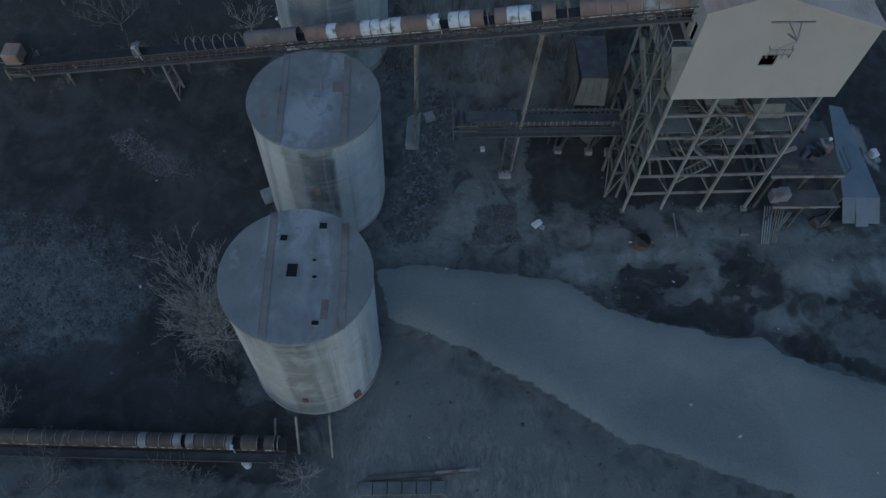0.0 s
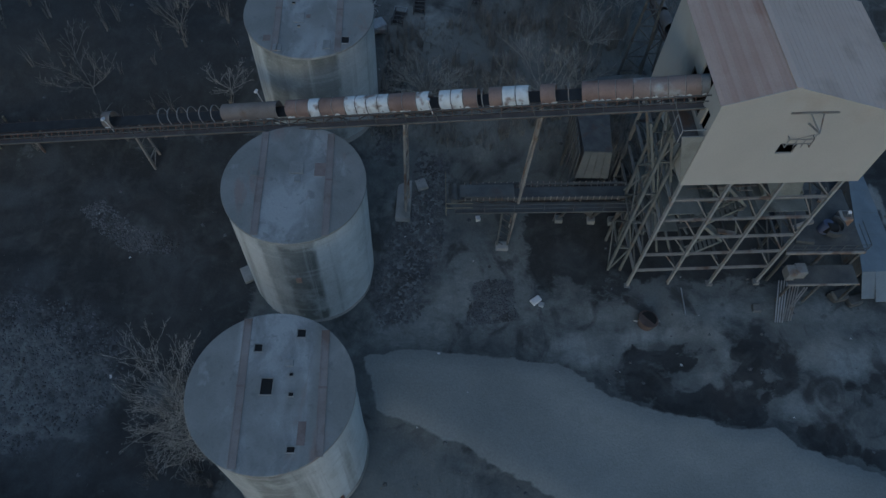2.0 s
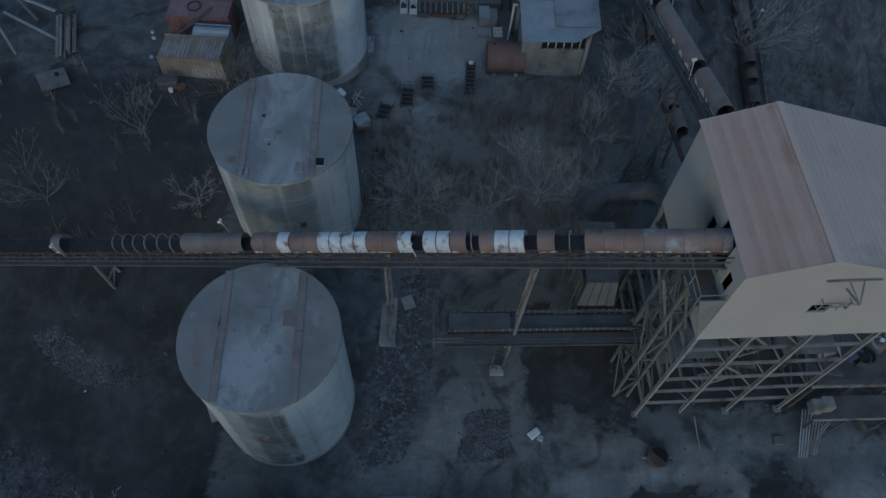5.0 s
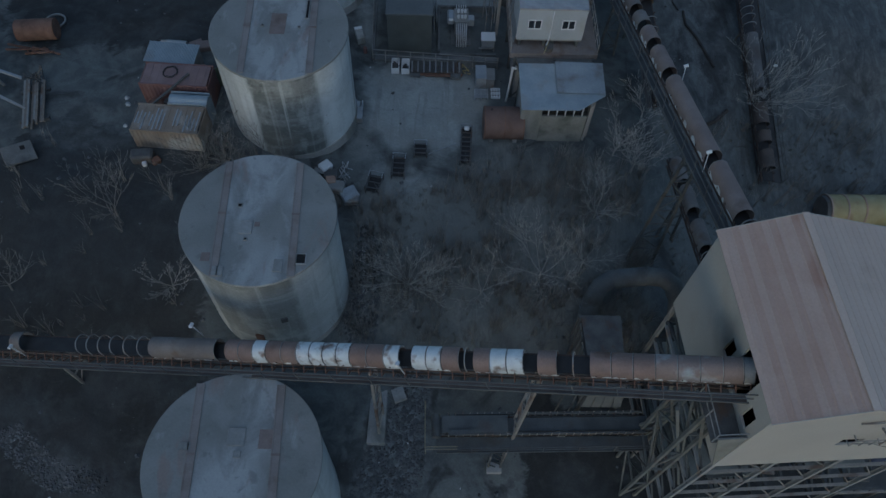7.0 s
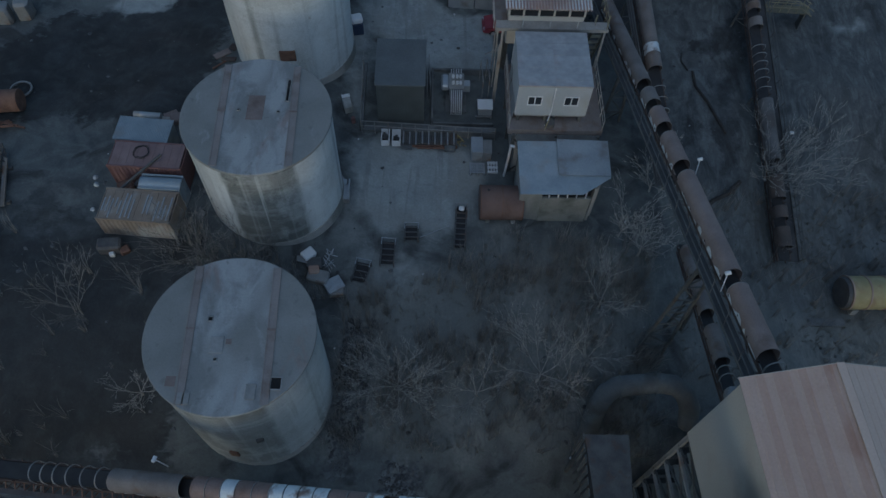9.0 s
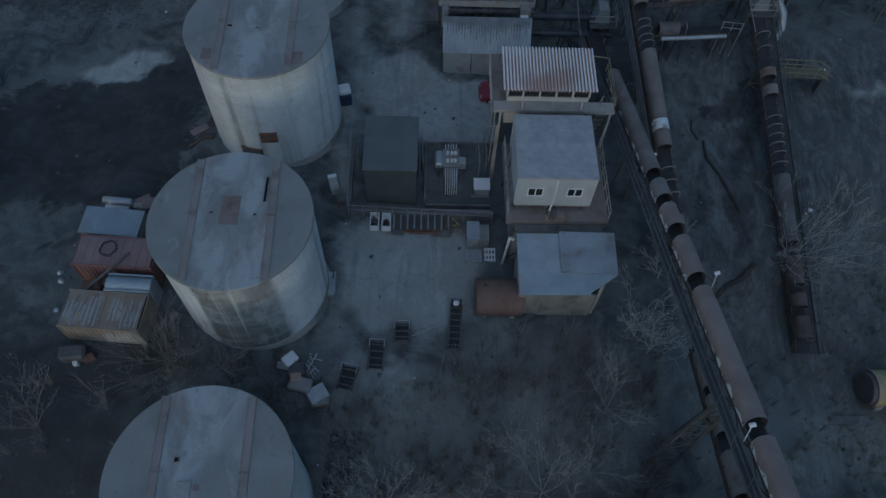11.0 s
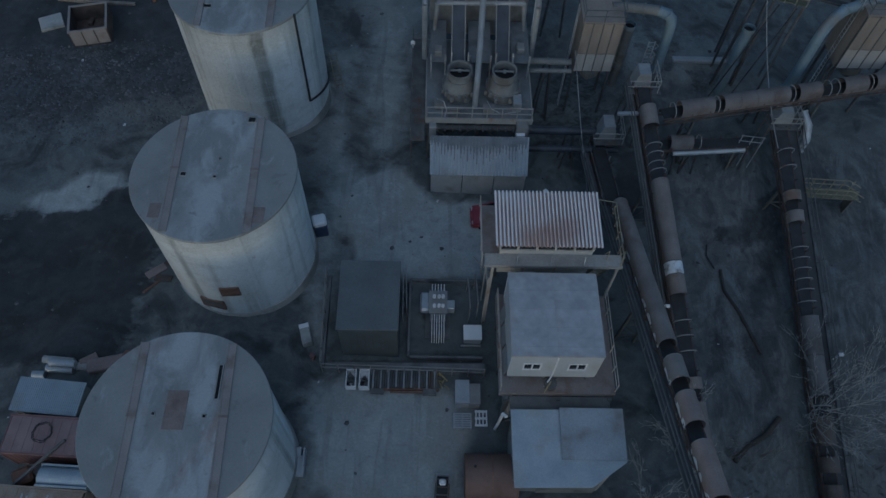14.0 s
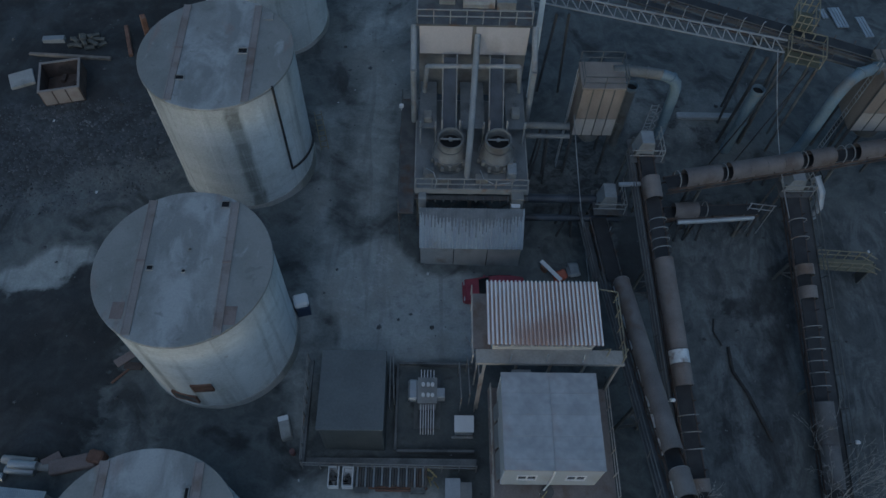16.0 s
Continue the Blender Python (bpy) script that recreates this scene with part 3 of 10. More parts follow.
    pale = mix(rng(mid, 0.35, 0.68), (0.265, 0.287, 0.285), (0.34, 0.363, 0.357))
    pale = mix(mul(track, 0.35), pale, (0.14, 0.14, 0.137))
    pale = mix(rng(patch, 0.5, 0.64), pale, (0.25, 0.258, 0.245))
    col = mix(rng(rough_edge(sep.outputs[0], 0.5), 0.15, 0.8), col, pale)
    col = mix(rng(rough_edge(sep.outputs[0], 2.6), 1.12, 1.42), col, mix(rng(mid, 0.4, 0.6), (0.22, 0.23, 0.235), (0.34, 0.355, 0.36)))
    coal = mix(rng(tex(0.13, 4, warp=1.4), 0.42, 0.62), (0.021, 0.022, 0.023), (0.048, 0.053, 0.057))
    coal = mix(rng(mid, 0.5, 0.8), coal, (0.050, 0.052, 0.053))
    coal = mix(mul(rng(sep.outputs[1], 1.05, 1.35), 0.75), coal, mix(rng(mid, 0.4, 0.7), (0.013, 0.014, 0.016), (0.027, 0.030, 0.033)))
    col = mix(mul(mul(rng(rough_edge(sep.outputs[1], 0.9), 0.38, 0.60), rng(patch, 0.20, 0.36)), 0.92), col, coal)
    vor = n.new("ShaderNodeTexVoronoi")
    vor.inputs["Scale"].default_value = 3.6
    l.new(co.outputs["Object"], vor.inputs["Vector"])
    stones = mix(rng(vor.outputs["Color"], 0.15, 0.9), (0.050, 0.053, 0.058), (0.20, 0.21, 0.222))
    col = mix(mul(sep.outputs[2], 0.78), col, stones)
    blades = tex(2.6, 6, (1.0, 0.35, 1), 0.7, 0.8)
    wisp = rng(tex(0.35, 7, warp=2.2), 0.50, 0.66)
    col = mix(mul(mul(mul(wisp, open_ground), off_coal), 0.42), col, (0.172, 0.187, 0.182))
    gloom = rng(tex(0.24, 6, warp=1.6), 0.54, 0.66)
    col = mix(mul(mul(gloom, open_ground), 0.75), col, (0.034, 0.034, 0.035))
    straw = mix(rng(blades, 0.38, 0.66), (0.135, 0.142, 0.134), (0.275, 0.278, 0.258))
    straw = mix(rng(patch, 0.40, 0.60), straw, (0.165, 0.174, 0.166))
    col = mix(mul(at2.outputs["Fac"], 0.9), col, straw)
    at3 = n.new("ShaderNodeAttribute")
    at3.attribute_name = "sand"
    sand = mix(rng(tex(0.12, 5, warp=0.5), 0.35, 0.65), (0.198, 0.212, 0.208), (0.25, 0.266, 0.26))
    sand = mix(rng(mid, 0.55, 0.75), sand, (0.22, 0.235, 0.228))
    col = mix(rng(rough_edge(at3.outputs["Fac"], 0.35), 0.40, 0.58), col, sand)
    at4 = n.new("ShaderNodeAttribute")
    at4.attribute_name = "eroded"
    # runnels washed down the eastern bank: dark gullies between dusty ridges
    gully = tex(0.42, 5, (1.0, 0.42, 1), 0.6, 2.6)
    runnel = mix(rng(gully, 0.40, 0.60), (0.042, 0.045, 0.048), (0.150, 0.162, 0.167))
    runnel = mix(rng(tex(1.5, 5, (1.0, 0.3, 1), 0.65, 2.0), 0.46, 0.66), runnel, (0.050, 0.053, 0.056))
    col = mix(mul(mul(at4.outputs["Fac"], off_coal), 0.8), col, runnel)
    specks = rng(tex(3.3, 2), 0.72, 0.76)
    col = mix(mul(specks, 0.2), col, (0.22, 0.22, 0.215))
    col = mix(0.26, col, mix(rng(fine, 0.3, 0.7), (0.3, 0.3, 0.3), (0.7, 0.7, 0.7)), "OVERLAY")
    l.new(col, b.inputs["Base Color"])
    b1 = n.new("ShaderNodeBump")
    b1.inputs["Strength"].default_value, b1.inputs["Distance"].default_value = 0.4, 0.06
    l.new(fine, b1.inputs["Height"])
    b2 = n.new("ShaderNodeBump")
    b2.inputs["Distance"].default_value = 0.12
    l.new(mul(sep.outputs[2], 0.9), b2.inputs["Strength"])
    inv = n.new("ShaderNodeMath")
    inv.operation = "SUBTRACT"
    inv.inputs[0].default_value = 1.0
    l.new(vor.outputs["Distance"], inv.inputs[1])
    l.new(inv.outputs[0], b2.inputs["Height"])
    l.new(b1.outputs[0], b2.inputs["Normal"])
    l.new(b2.outputs[0], b.inputs["Normal"])
    return m


def ground_sheet():
    xs = [-2500, -1200, -600, -300, -160, -100, -70, -50] + [-40 + 0.5 * i for i in range(184)] + [54, 62, 75, 100, 160, 300, 600, 1200, 2500]
    ys = [-2500, -1200, -600, -300, -150, -80, -40, -20, -10] + [-4 + 0.5 * i for i in range(230)] + [114, 122, 140, 170, 220, 300, 600, 1200, 2500]
    verts, faces, cols, grass, fans, eroded = [], [], [], [], [], []
    for y in ys:
        for x in xs:
            verts.append((x, y, ground_height(x, y)))
            p, c, g, gr, fn, er = surface(x, y) if -42 < x < 56 and -9 < y < 118 else (0.1, 0.1, 0.0, 0.4, 0.0, 0.0)
            eroded.append(er)
            cols += (p, c, g, 1.0)
            fans.append(fn)
            grass.append(gr)
    w = len(xs)
    for j in range(len(ys) - 1):
        for i in range(w - 1):
            faces.append((j * w + i, j * w + i + 1, (j + 1) * w + i + 1, (j + 1) * w + i))
    me = bpy.data.meshes.new("ground")
    me.from_pydata(verts, [], faces)
    me.polygons.foreach_set("use_smooth", [True] * len(faces))
    me.attributes.new("surface", "FLOAT_COLOR", "POINT").data.foreach_set("color", cols)
    me.attributes.new("grass", "FLOAT", "POINT").data.foreach_set("value", grass)
    me.attributes.new("sand", "FLOAT", "POINT").data.foreach_set("value", fans)
    me.attributes.new("eroded", "FLOAT", "POINT").data.foreach_set("value", eroded)
    me.materials.append(ground_material())
    return tagged(new("ground", me), "dark dusty works ground with pale spills and coal", "ground", "", "structure")


ground_sheet()


def scatter(name, label, category, material, spots, shape):
    """Many small loose pieces in one mesh; shape gives corner points and faces for a piece."""
    verts, faces = [], []
    for x, y, size, turn, rnd in spots:
        base = len(verts)
        vs, fs = shape(rnd)
        c, s = math.cos(turn), math.sin(turn)
        z = ground_height(x, y)
        for vx, vy, vz in vs:
            verts.append((x + size * (c * vx - s * vy), y + size * (s * vx + c * vy), z + size * vz))
        faces += [tuple(base + i for i in f) for f in fs]
    me = bpy.data.meshes.new(name)
    me.from_pydata(verts, [], faces)
    me.materials.append(material)
    return tagged(new(name, me), label, category, "", "stuff")


def pebble(rnd):
    q = lambda a: a * rnd.uniform(0.7, 1.25)
    vs = [(q(1), 0, q(0.1)), (q(0.3), q(0.9), q(0.1)), (-q(0.8), q(0.5), q(0.1)), (-q(0.8), -q(0.5), q(0.1)), (q(0.3), -q(0.9), q(0.1)), (q(0.2), q(0.1), q(0.7)), (-q(0.3), -q(0.1), q(0.6)), (0, 0, -0.3)]
    fs = [(0, 1, 5), (1, 2, 6, 5), (2, 3, 6), (3, 4, 5, 6), (4, 0, 5), (1, 0, 7), (2, 1, 7), (3, 2, 7), (4, 3, 7), (0, 4, 7)]
    return vs, fs


STONE = mat("crushed_stone", (0.075, 0.08, 0.086), (0.135, 0.143, 0.153), 0.9, 0, 0.9, 12, 0.1, (0.06, 0.06, 0.062), vary=0.2, stain=0.5)
rnd = random.Random(5)
spots = []
while len(spots) < 9000:
    p = rnd.choice(GRAVELS[:3] + GRAVELS[:2] + GRAVELS[3:])
    x, y = rnd.uniform(min(q[0] for q in p), max(q[0] for q in p)), rnd.uniform(min(q[1] for q in p), max(q[1] for q in p))
    if inside(p, x, y):
        spots.append((x, y, 0.05 + 0.11 * rnd.random() ** 2.5, rnd.uniform(0, 6.3), rnd))
scatter("gravel", "loose crushed grey stone spread over the ground", "gravel", STONE, spots, pebble)
spots = [(x, y, 0.05 + 0.16 * rnd.random() ** 3, rnd.uniform(0, 6.3), rnd) for x, y in ((rnd.uniform(-30, 42), rnd.uniform(8, 105)) for _ in range(1100)) if not inside(FAN, x, y)]
scatter("rubble", "scattered stones and lumps on the ground", "rubble", STONE, spots, pebble)
LITTER = mat("pale_litter", (0.42, 0.43, 0.44), (0.60, 0.61, 0.62), 0.7, 0, 2, 10, 0.05, vary=0.2)
spots = [(x, y, 0.05 + 0.10 * rnd.random() ** 2, rnd.uniform(0, 6.3), rnd) for x, y in ((rnd.uniform(-26, 38), rnd.uniform(12, 100)) for _ in range(60))]
scatter("litter", "scraps of pale litter lying about", "litter", LITTER, spots, lambda r: ([(-1, -0.6, 0.1), (1, -0.5, 0.25), (0.8, 0.7, 0.12), (-0.7, 0.6, 0.4), (-1, -0.6, 0.02), (1, -0.5, 0.05), (0.8, 0.7, 0.04), (-0.7, 0.6, 0.1)], [(0, 1, 2, 3), (7, 6, 5, 4), (0, 4, 5, 1), (1, 5, 6, 2), (2, 6, 7, 3), (3, 7, 4, 0)]))

# ---- the row of concrete silos ----
SR = 4.52
# place, top, roof hatches (x, y, width, length, kind), beam places
SILOS = (
    (-7.26, 20.46, 3.68, ((-0.24, 0.2, 0.62, 0.9, 0), (-0.95, 2.4, 0.42, 0.42, 0), (1.32, 3.3, 0.45, 0.45, 0), (0.84, 1.55, 0.35, 0.3, 1), (1.1, -0.22, 0.26, 0.22, 0),
                             (1.85, -2.3, 0.42, 1.25, 2), (1.4, -3.15, 0.4, 0.3, 0), (1.0, 0.9, 0.2, 0.18, 0)), (-1.6, 2.75)),
    (-7.44, 33.98, 3.79, ((0.05, 1.1, 0.8, 0.8, 1), (1.55, 1.0, 0.7, 1.0, 2), (-2.5, 0.6, 0.5, 0.3, 1), (0.2, 0.2, 0.3, 0.3, 1)), (-2.1, 2.15)),
    (-7.55, 47.37, 5.52, ((-1.14, 0.78, 0.22, 0.22, 0), (2.72, -2.75, 0.5, 0.6, 0), (-2.6, -2.7, 0.5, 0.55, 2), (-1.8, -3.6, 0.5, 0.5, 1), (-0.6, -0.7, 0.6, 0.8, 3),
                             (0.0, -0.5, 0.3, 0.3, 2), (1.5, -3.2, 0.4, 0.7, 1), (-0.55, -1.5, 0.16, 0.16, 0)), (-2.1, 2.15)),
    (-7.67, 60.87, 7.19, ((-0.1, 0.5, 1.0, 1.9, 2), (1.72, 1.9, 0.16, 1.7, 0), (-1.1, 0.3, 0.14, 0.14, 0), (1.3, 0.2, 0.14, 0.14, 0)), (-2.1, 2.2)),
    (-7.73, 74.26, 8.68, ((-1.62, -0.2, 0.3, 0.26, 0), (1.58, 3.72, 0.4, 0.36, 0), (0.1, -0.36, 0.16, 0.16, 0), (2.75, -2.8, 0.7, 1.0, 2), (-2.7, -2.6, 0.6, 0.9, 2), (0.2, 0.9, 0.12, 0.12, 0)), (-2.15, 2.2)),
    (-7.95, 87.85, 10.12, ((1.57, 0.05, 0.5, 0.4, 0), (-1.7, -2.15, 0.45, 0.3, 0), (2.7, 3.0, 0.5, 0.5, 1)), (-2.2, 2.1)),
    (-8.1, 101.4, 11.5, ((1.2, -1.0, 0.5, 0.4, 0),), (-2.1, 2.1)),
)
# washed faces of each wall: from and to (degrees, 270 is south), and how much
# besides stains, western strips are coloured darker to offset the sunlight on them
WASH = (((200, 228, 0.3), (228, 258, 0.55), (258, 284, 0.85), (284, 300, 0.6), (300, 318, 0.25), (318, 380, 0.12)), ((180, 246, 0.3), (246, 262, 0.7), (262, 290, 1.0), (290, 310, 0.35), (310, 375, 0.2)),
        ((180, 229, 0.3), (229, 300, 0.8), (300, 312, 0.45), (312, 375, 0.3)), ((190, 236, 0.4), (236, 249, 0.2), (249, 306, 0.95), (306, 380, 0.0)),
        ((190, 230, 0.4), (230, 300, 0.24), (300, 390, 0.12)), ((180, 226, 0.34), (226, 283, 0.45), (283, 294, 0.9), (294, 390, 0.15)), ((200, 360, 0.2),))


def wash_at(k, az):
    """How washed the wall is at a bearing, blended over a few degrees."""
    total = 0.0
    for d in (-1.2, -0.6, 0, 0.6, 1.2):
        a = (az + d) % 360
        total += max([v for a0, a1, v in WASH[k] if a0 <= a < a1 or a0 <= a + 360 < a1] or [0.35])
    return total / 5


# near-black colour that stands in for the shaded depth of openings
VOID = mat("dark_opening", (0.012, 0.012, 0.013), (0.018, 0.018, 0.018), 0.95)


BEAMRUST = mat("rust_stained_channel", (0.225, 0.20, 0.187), (0.275, 0.252, 0.24), 0.9, 0.0, 0.7, 14, 0.15, (0.17, 0.13, 0.11), vary=0.08, stain=0.56)
PLATERUST = mat("faded_rust_plate", (0.185, 0.15, 0.14), (0.235, 0.195, 0.18), 0.9, 0.0, 0.9, 14, 0.15, (0.15, 0.115, 0.10), vary=0.10)


def silo(x, y, top, hatches, beams, k):
    base = min(land(x + SR * math.cos(a), y + SR * math.sin(a)) for a in (0, 1.57, 3.14, 4.71)) - 0.3
    south = land(x, y - SR)
    ob = thing("silo", "tall round streaked concrete silo with a flat beamed roof", "silo", (x, y, base), 0, "row of concrete silos")
    h = top - base
    rnd = random.Random(k)
    bm = bmesh.new()
    rings = [(0, SR - 0.07)]
    z = h - 0.2
    levels = []
    while z > 0.3:
        levels.append(z)
        z -= 0.75
    for z in reversed(levels):
        rings += [(z, SR - 0.07 + rnd.uniform(-0.006, 0.006))]
    rings.append((h - 0.16, SR - 0.07))
    N = 180
    grid = [[bm.verts.new(((r + 0.012 * math.sin(12 * 2 * math.pi * i / N + k)) * math.cos(2 * math.pi * i / N), (r + 0.012 * math.sin(12 * 2 * math.pi * i / N + k)) * math.sin(2 * math.pi * i / N), zz)) for i in range(N)] for zz, r in rings]
    for u, v in zip(grid, grid[1:]):
        for i in range(N):
            bm.faces.new((u[i], u[(i + 1) % N], v[(i + 1) % N], v[i]))
    wall = part("wall", bm, SILOWALL, ob, "streaked poured concrete wall", True)
    wash = []
    for v in wall.data.vertices:
        az = math.degrees(math.atan2(v.co.y, v.co.x)) % 360
        drip = 0.35 * max(0.0, 1 - (h - v.co.z) / 1.6) * (0.5 + noise.noise((az * 0.09, k, 0)))
        wash.append(min(1.0, max(0.0, wash_at(k, az + 2.5 * noise.noise((0, k, v.co.z * 0.8))) + drip)))
    wall.data.attributes.new("wash", "FLOAT", "POINT").data.foreach_set("value", wash)
    bm = bmesh.new()
    tube(bm, (0, 0, 0), (0, 0, south - base + 0.35), SR + 0.10, 72, SR - 0.02)
    part("plinth", bm, CONCRETE, ob, "splayed concrete foot ring")
    bm = bmesh.new()
    tube(bm, (0, 0, h - 0.16), (0, 0, h), SR, 96)
    es = [e for e in bm.edges if all(abs(v.co.z - h) < 1e-4 for v in e.verts) and len(e.link_faces) == 2 and any(len(f.verts) > 4 for f in e.link_faces)]
    bmesh.ops.bevel(bm, geom=es, offset=0.03, segments=1, affect="EDGES")
    part("roof", bm, SILOROOF, ob, "flat dusty concrete roof slab with pale patches")
    for bx in beams:
        half = math.sqrt(SR * SR - bx * bx) - 0.08
        tilt = 0.03
        bm = bmesh.new()
        for sx in (-0.19, 0.19):
            bar(bm, (bx + sx - tilt * half, half, h + 0.035), (bx + sx + tilt * half, -half, h + 0.035), 0.06, 0.07)
        bar(bm, (bx - tilt * half, half, h + 0.025), (bx + tilt * half, -half, h + 0.025), 0.32, 0.04)
        beam = part("roof_beam", bm, BEAMRUST, ob, "rust-stained steel channel laid across the roof")
        bm = bmesh.new()
        box(bm, bx, 0.05 * half, h + 0.075, 0.46, 0.12, 0.02)
        part("joint_plate", bm, PLATERUST, beam)
    for hx, hy, w, d, kind in hatches:
        material = (VOID, ROOFTOP, ROOFTOP, ROOFTOP)[kind]
        bm = bmesh.new()
        e = 0.03 if max(w, d) < 0.4 else 0.05
        for s in (-1, 1) if kind != 2 else ():
            box(bm, hx + s * (w / 2 + e / 2), hy, h + 0.035, e, d + 2 * e, 0.07)
            box(bm, hx, hy + s * (d / 2 + e / 2), h + 0.035, w, e, 0.07)
        if kind == 2:
            bm.free()
            boxes("rust_plate", PLATERUST, ob, (hx, hy, h + 0.012, w, d, 0.02), label="thin rusted steel plate")
            continue
        hatch = part("hatch", bm, ROOFTOP, ob, "low roof hatch")
        # kind 0 has no hole: its darkness is the panel's colour
        boxes("hatch_cover", material, hatch, (hx, hy, h + (0.008 if kind == 0 else 0.05), w - 0.006, d - 0.006, 0.008 if kind == 0 else 0.04), label=("near-black panel in place of an open hatch", "dusty steel plate", "", "crumbled concrete patch")[kind])
    return ob, base


def wall_box(ob, x, base, az, z, w, hh, depth, name, material, label, frame=None):
    """Something fixed on a silo's wall at a bearing (degrees, 270 is south) and height."""
    a = radians(az)
    m = pose((SR - 0.07) * math.cos(a), (SR - 0.07) * math.sin(a), z - base, 0, 0, az - 90)
    bm = bmesh.new()
    box(bm, 0, 0, 0, w, depth * 2, hh, bevel=0.01)
    p = part(name, bm, material, ob, label)
    p.matrix_basis = m
    if frame:
        bm = bmesh.new()
        for s in (-1, 1):
            box(bm, s * (w / 2 + 0.04), 0, 0, 0.08, depth * 2 + 0.06, hh + 0.16)
            box(bm, 0, 0, s * (hh / 2 + 0.04), w, depth * 2 + 0.06, 0.08)
        part("door_frame", bm, frame, p)
    return p


made = [silo(*row, k) for k, row in enumerate(SILOS)]
for i, rows in {
    0: ((268, -5.4, 0.35, 0.4, 0.15, "wall_box", RUST, "small rusty box bolted to the wall"), (312, -7.2, 0.5, 0.7, 0.25, "wall_hatch", RUST, "rusty draw hatch")),
    1: ((272, -0.8, 0.35, 0.5, 0.15, "wall_box", RUSTPALE, "small rusty box bolted to the wall"),),
    2: ((286, 0.8, 0.4, 0.4, 0.12, "wall_box", DARKSTEEL, "small dark steel box"), (262, -1.5, 0.5, 0.7, 0.12, "wall_hatch", RUST, "rusty draw hatch")),
    4: ((274, 3.1, 0.95, 0.75, 0.05, "wall_door", RUST, "rusted steel wall door"), (256, 1.35, 1.3, 0.8, 0.05, "wall_door", DARKSTEEL, "dark rusted steel wall door")),
}.items():
    for az, z, w, hh, depth, name, material, label in rows:
        wall_box(made[i][0], SILOS[i][0], made[i][1], az, z, w, hh, depth, name, material, label, RUST if name == "wall_door" else None)

# black down pipe on the sixth silo, with a return round the foot
ob, base = made[5]
bm = bmesh.new()
a0 = radians(322.5)
rr = SR + 0.06
pts = [(rr * math.cos(a0), rr * math.sin(a0), 10.2 - base), (rr * math.cos(a0), rr * math.sin(a0), 8 - base), (rr * math.cos(a0), rr * math.sin(a0), 5 - base), (rr * math.cos(a0), rr * math.sin(a0), 2.6 - base)]
pts += [(rr * math.cos(a0 + 0.11 * k), rr * math.sin(a0 + 0.11 * k), 2.6 - base - 0.13 * k) for k in range(1, 9)]
pipe(bm, pts, 0.075, 8)
part("down_pipe", bm, BELT, ob, "black hose clipped down the wall", True)

# ---- the clad tower house on its steel frame ----
def lattice(bm, a, b, w, h, n, t=0.06):
    """A light box truss from a to b: four chords with zigzags between."""
    a, b = Vector(a), Vector(b)
    f = frame_of(a, b).to_3x3()
    corner = [f @ Vector((sx * w / 2, sy * h / 2, 0)) for sx, sy in ((-1, -1), (1, -1), (1, 1), (-1, 1))]
    for c in corner:
        bar(bm, a + c, b + c, t)
    for k in range(n):
        p, q = a.lerp(b, k / n), a.lerp(b, (k + 1) / n)
        for i in range(4):
            c, d = corner[i], corner[(i + 1) % 4]
            if k % 2:
                c, d = d, c
            bar(bm, p + c, q + d, t * 0.6)


TW, TD, ZB, ZE, ZR, RX, ZEE = 11.4, 9.0, 4.85, 12.25, 13.5, 3.55, 10.95
BASE = -9.2
tower = thing("tower_house", "cream sheet-clad plant tower on a tall open steel frame", "tower", (16.5, 33.55, BASE), 3.2)


def H(z):
    return z - BASE


def clad(bm, x0, x1, zlo, zhi, y, t=0.12, along="x", holes=()):
    """A wall of upright sheets between x0 and x1, its head sloping by zhi(x); holes (x0, x1, z0, z1) go through."""
    cuts = sorted({x0, x1, *[v for hh in holes for v in hh[:2]], *([RX] if x0 < RX < x1 and along == "x" else [])})
    for u, v in zip(cuts, cuts[1:]):
        spans = [(zlo, None)]
        for hx0, hx1, hz0, hz1 in holes:
            if hx0 <= u and v <= hx1:
                spans = [(zlo, hz0), (hz1, None)]
        for lo, hi in spans:
            tops = [zhi(u) if hi is None else hi, zhi(v) if hi is None else hi]
            quad = []
            for yy in (y, y + t):
                for xx, zz in ((u, lo), (v, lo), (v, tops[1]), (u, tops[0])):
                    quad.append(bm.verts.new((xx, yy, H(zz)) if along == "x" else (yy, xx, H(zz))))
            for f in ((0, 1, 2, 3), (7, 6, 5, 4), (0, 4, 5, 1), (1, 5, 6, 2), (2, 6, 7, 3), (3, 7, 4, 0)):
                bm.faces.new([quad[i] for i in f])
    bmesh.ops.remove_doubles(bm, verts=bm.verts[:], dist=0.0005)


def gable(x):
    return ZE + (ZR - ZE) * x / RX if x <= RX else ZR + (ZEE - ZR) * (x - RX) / (TW - RX)


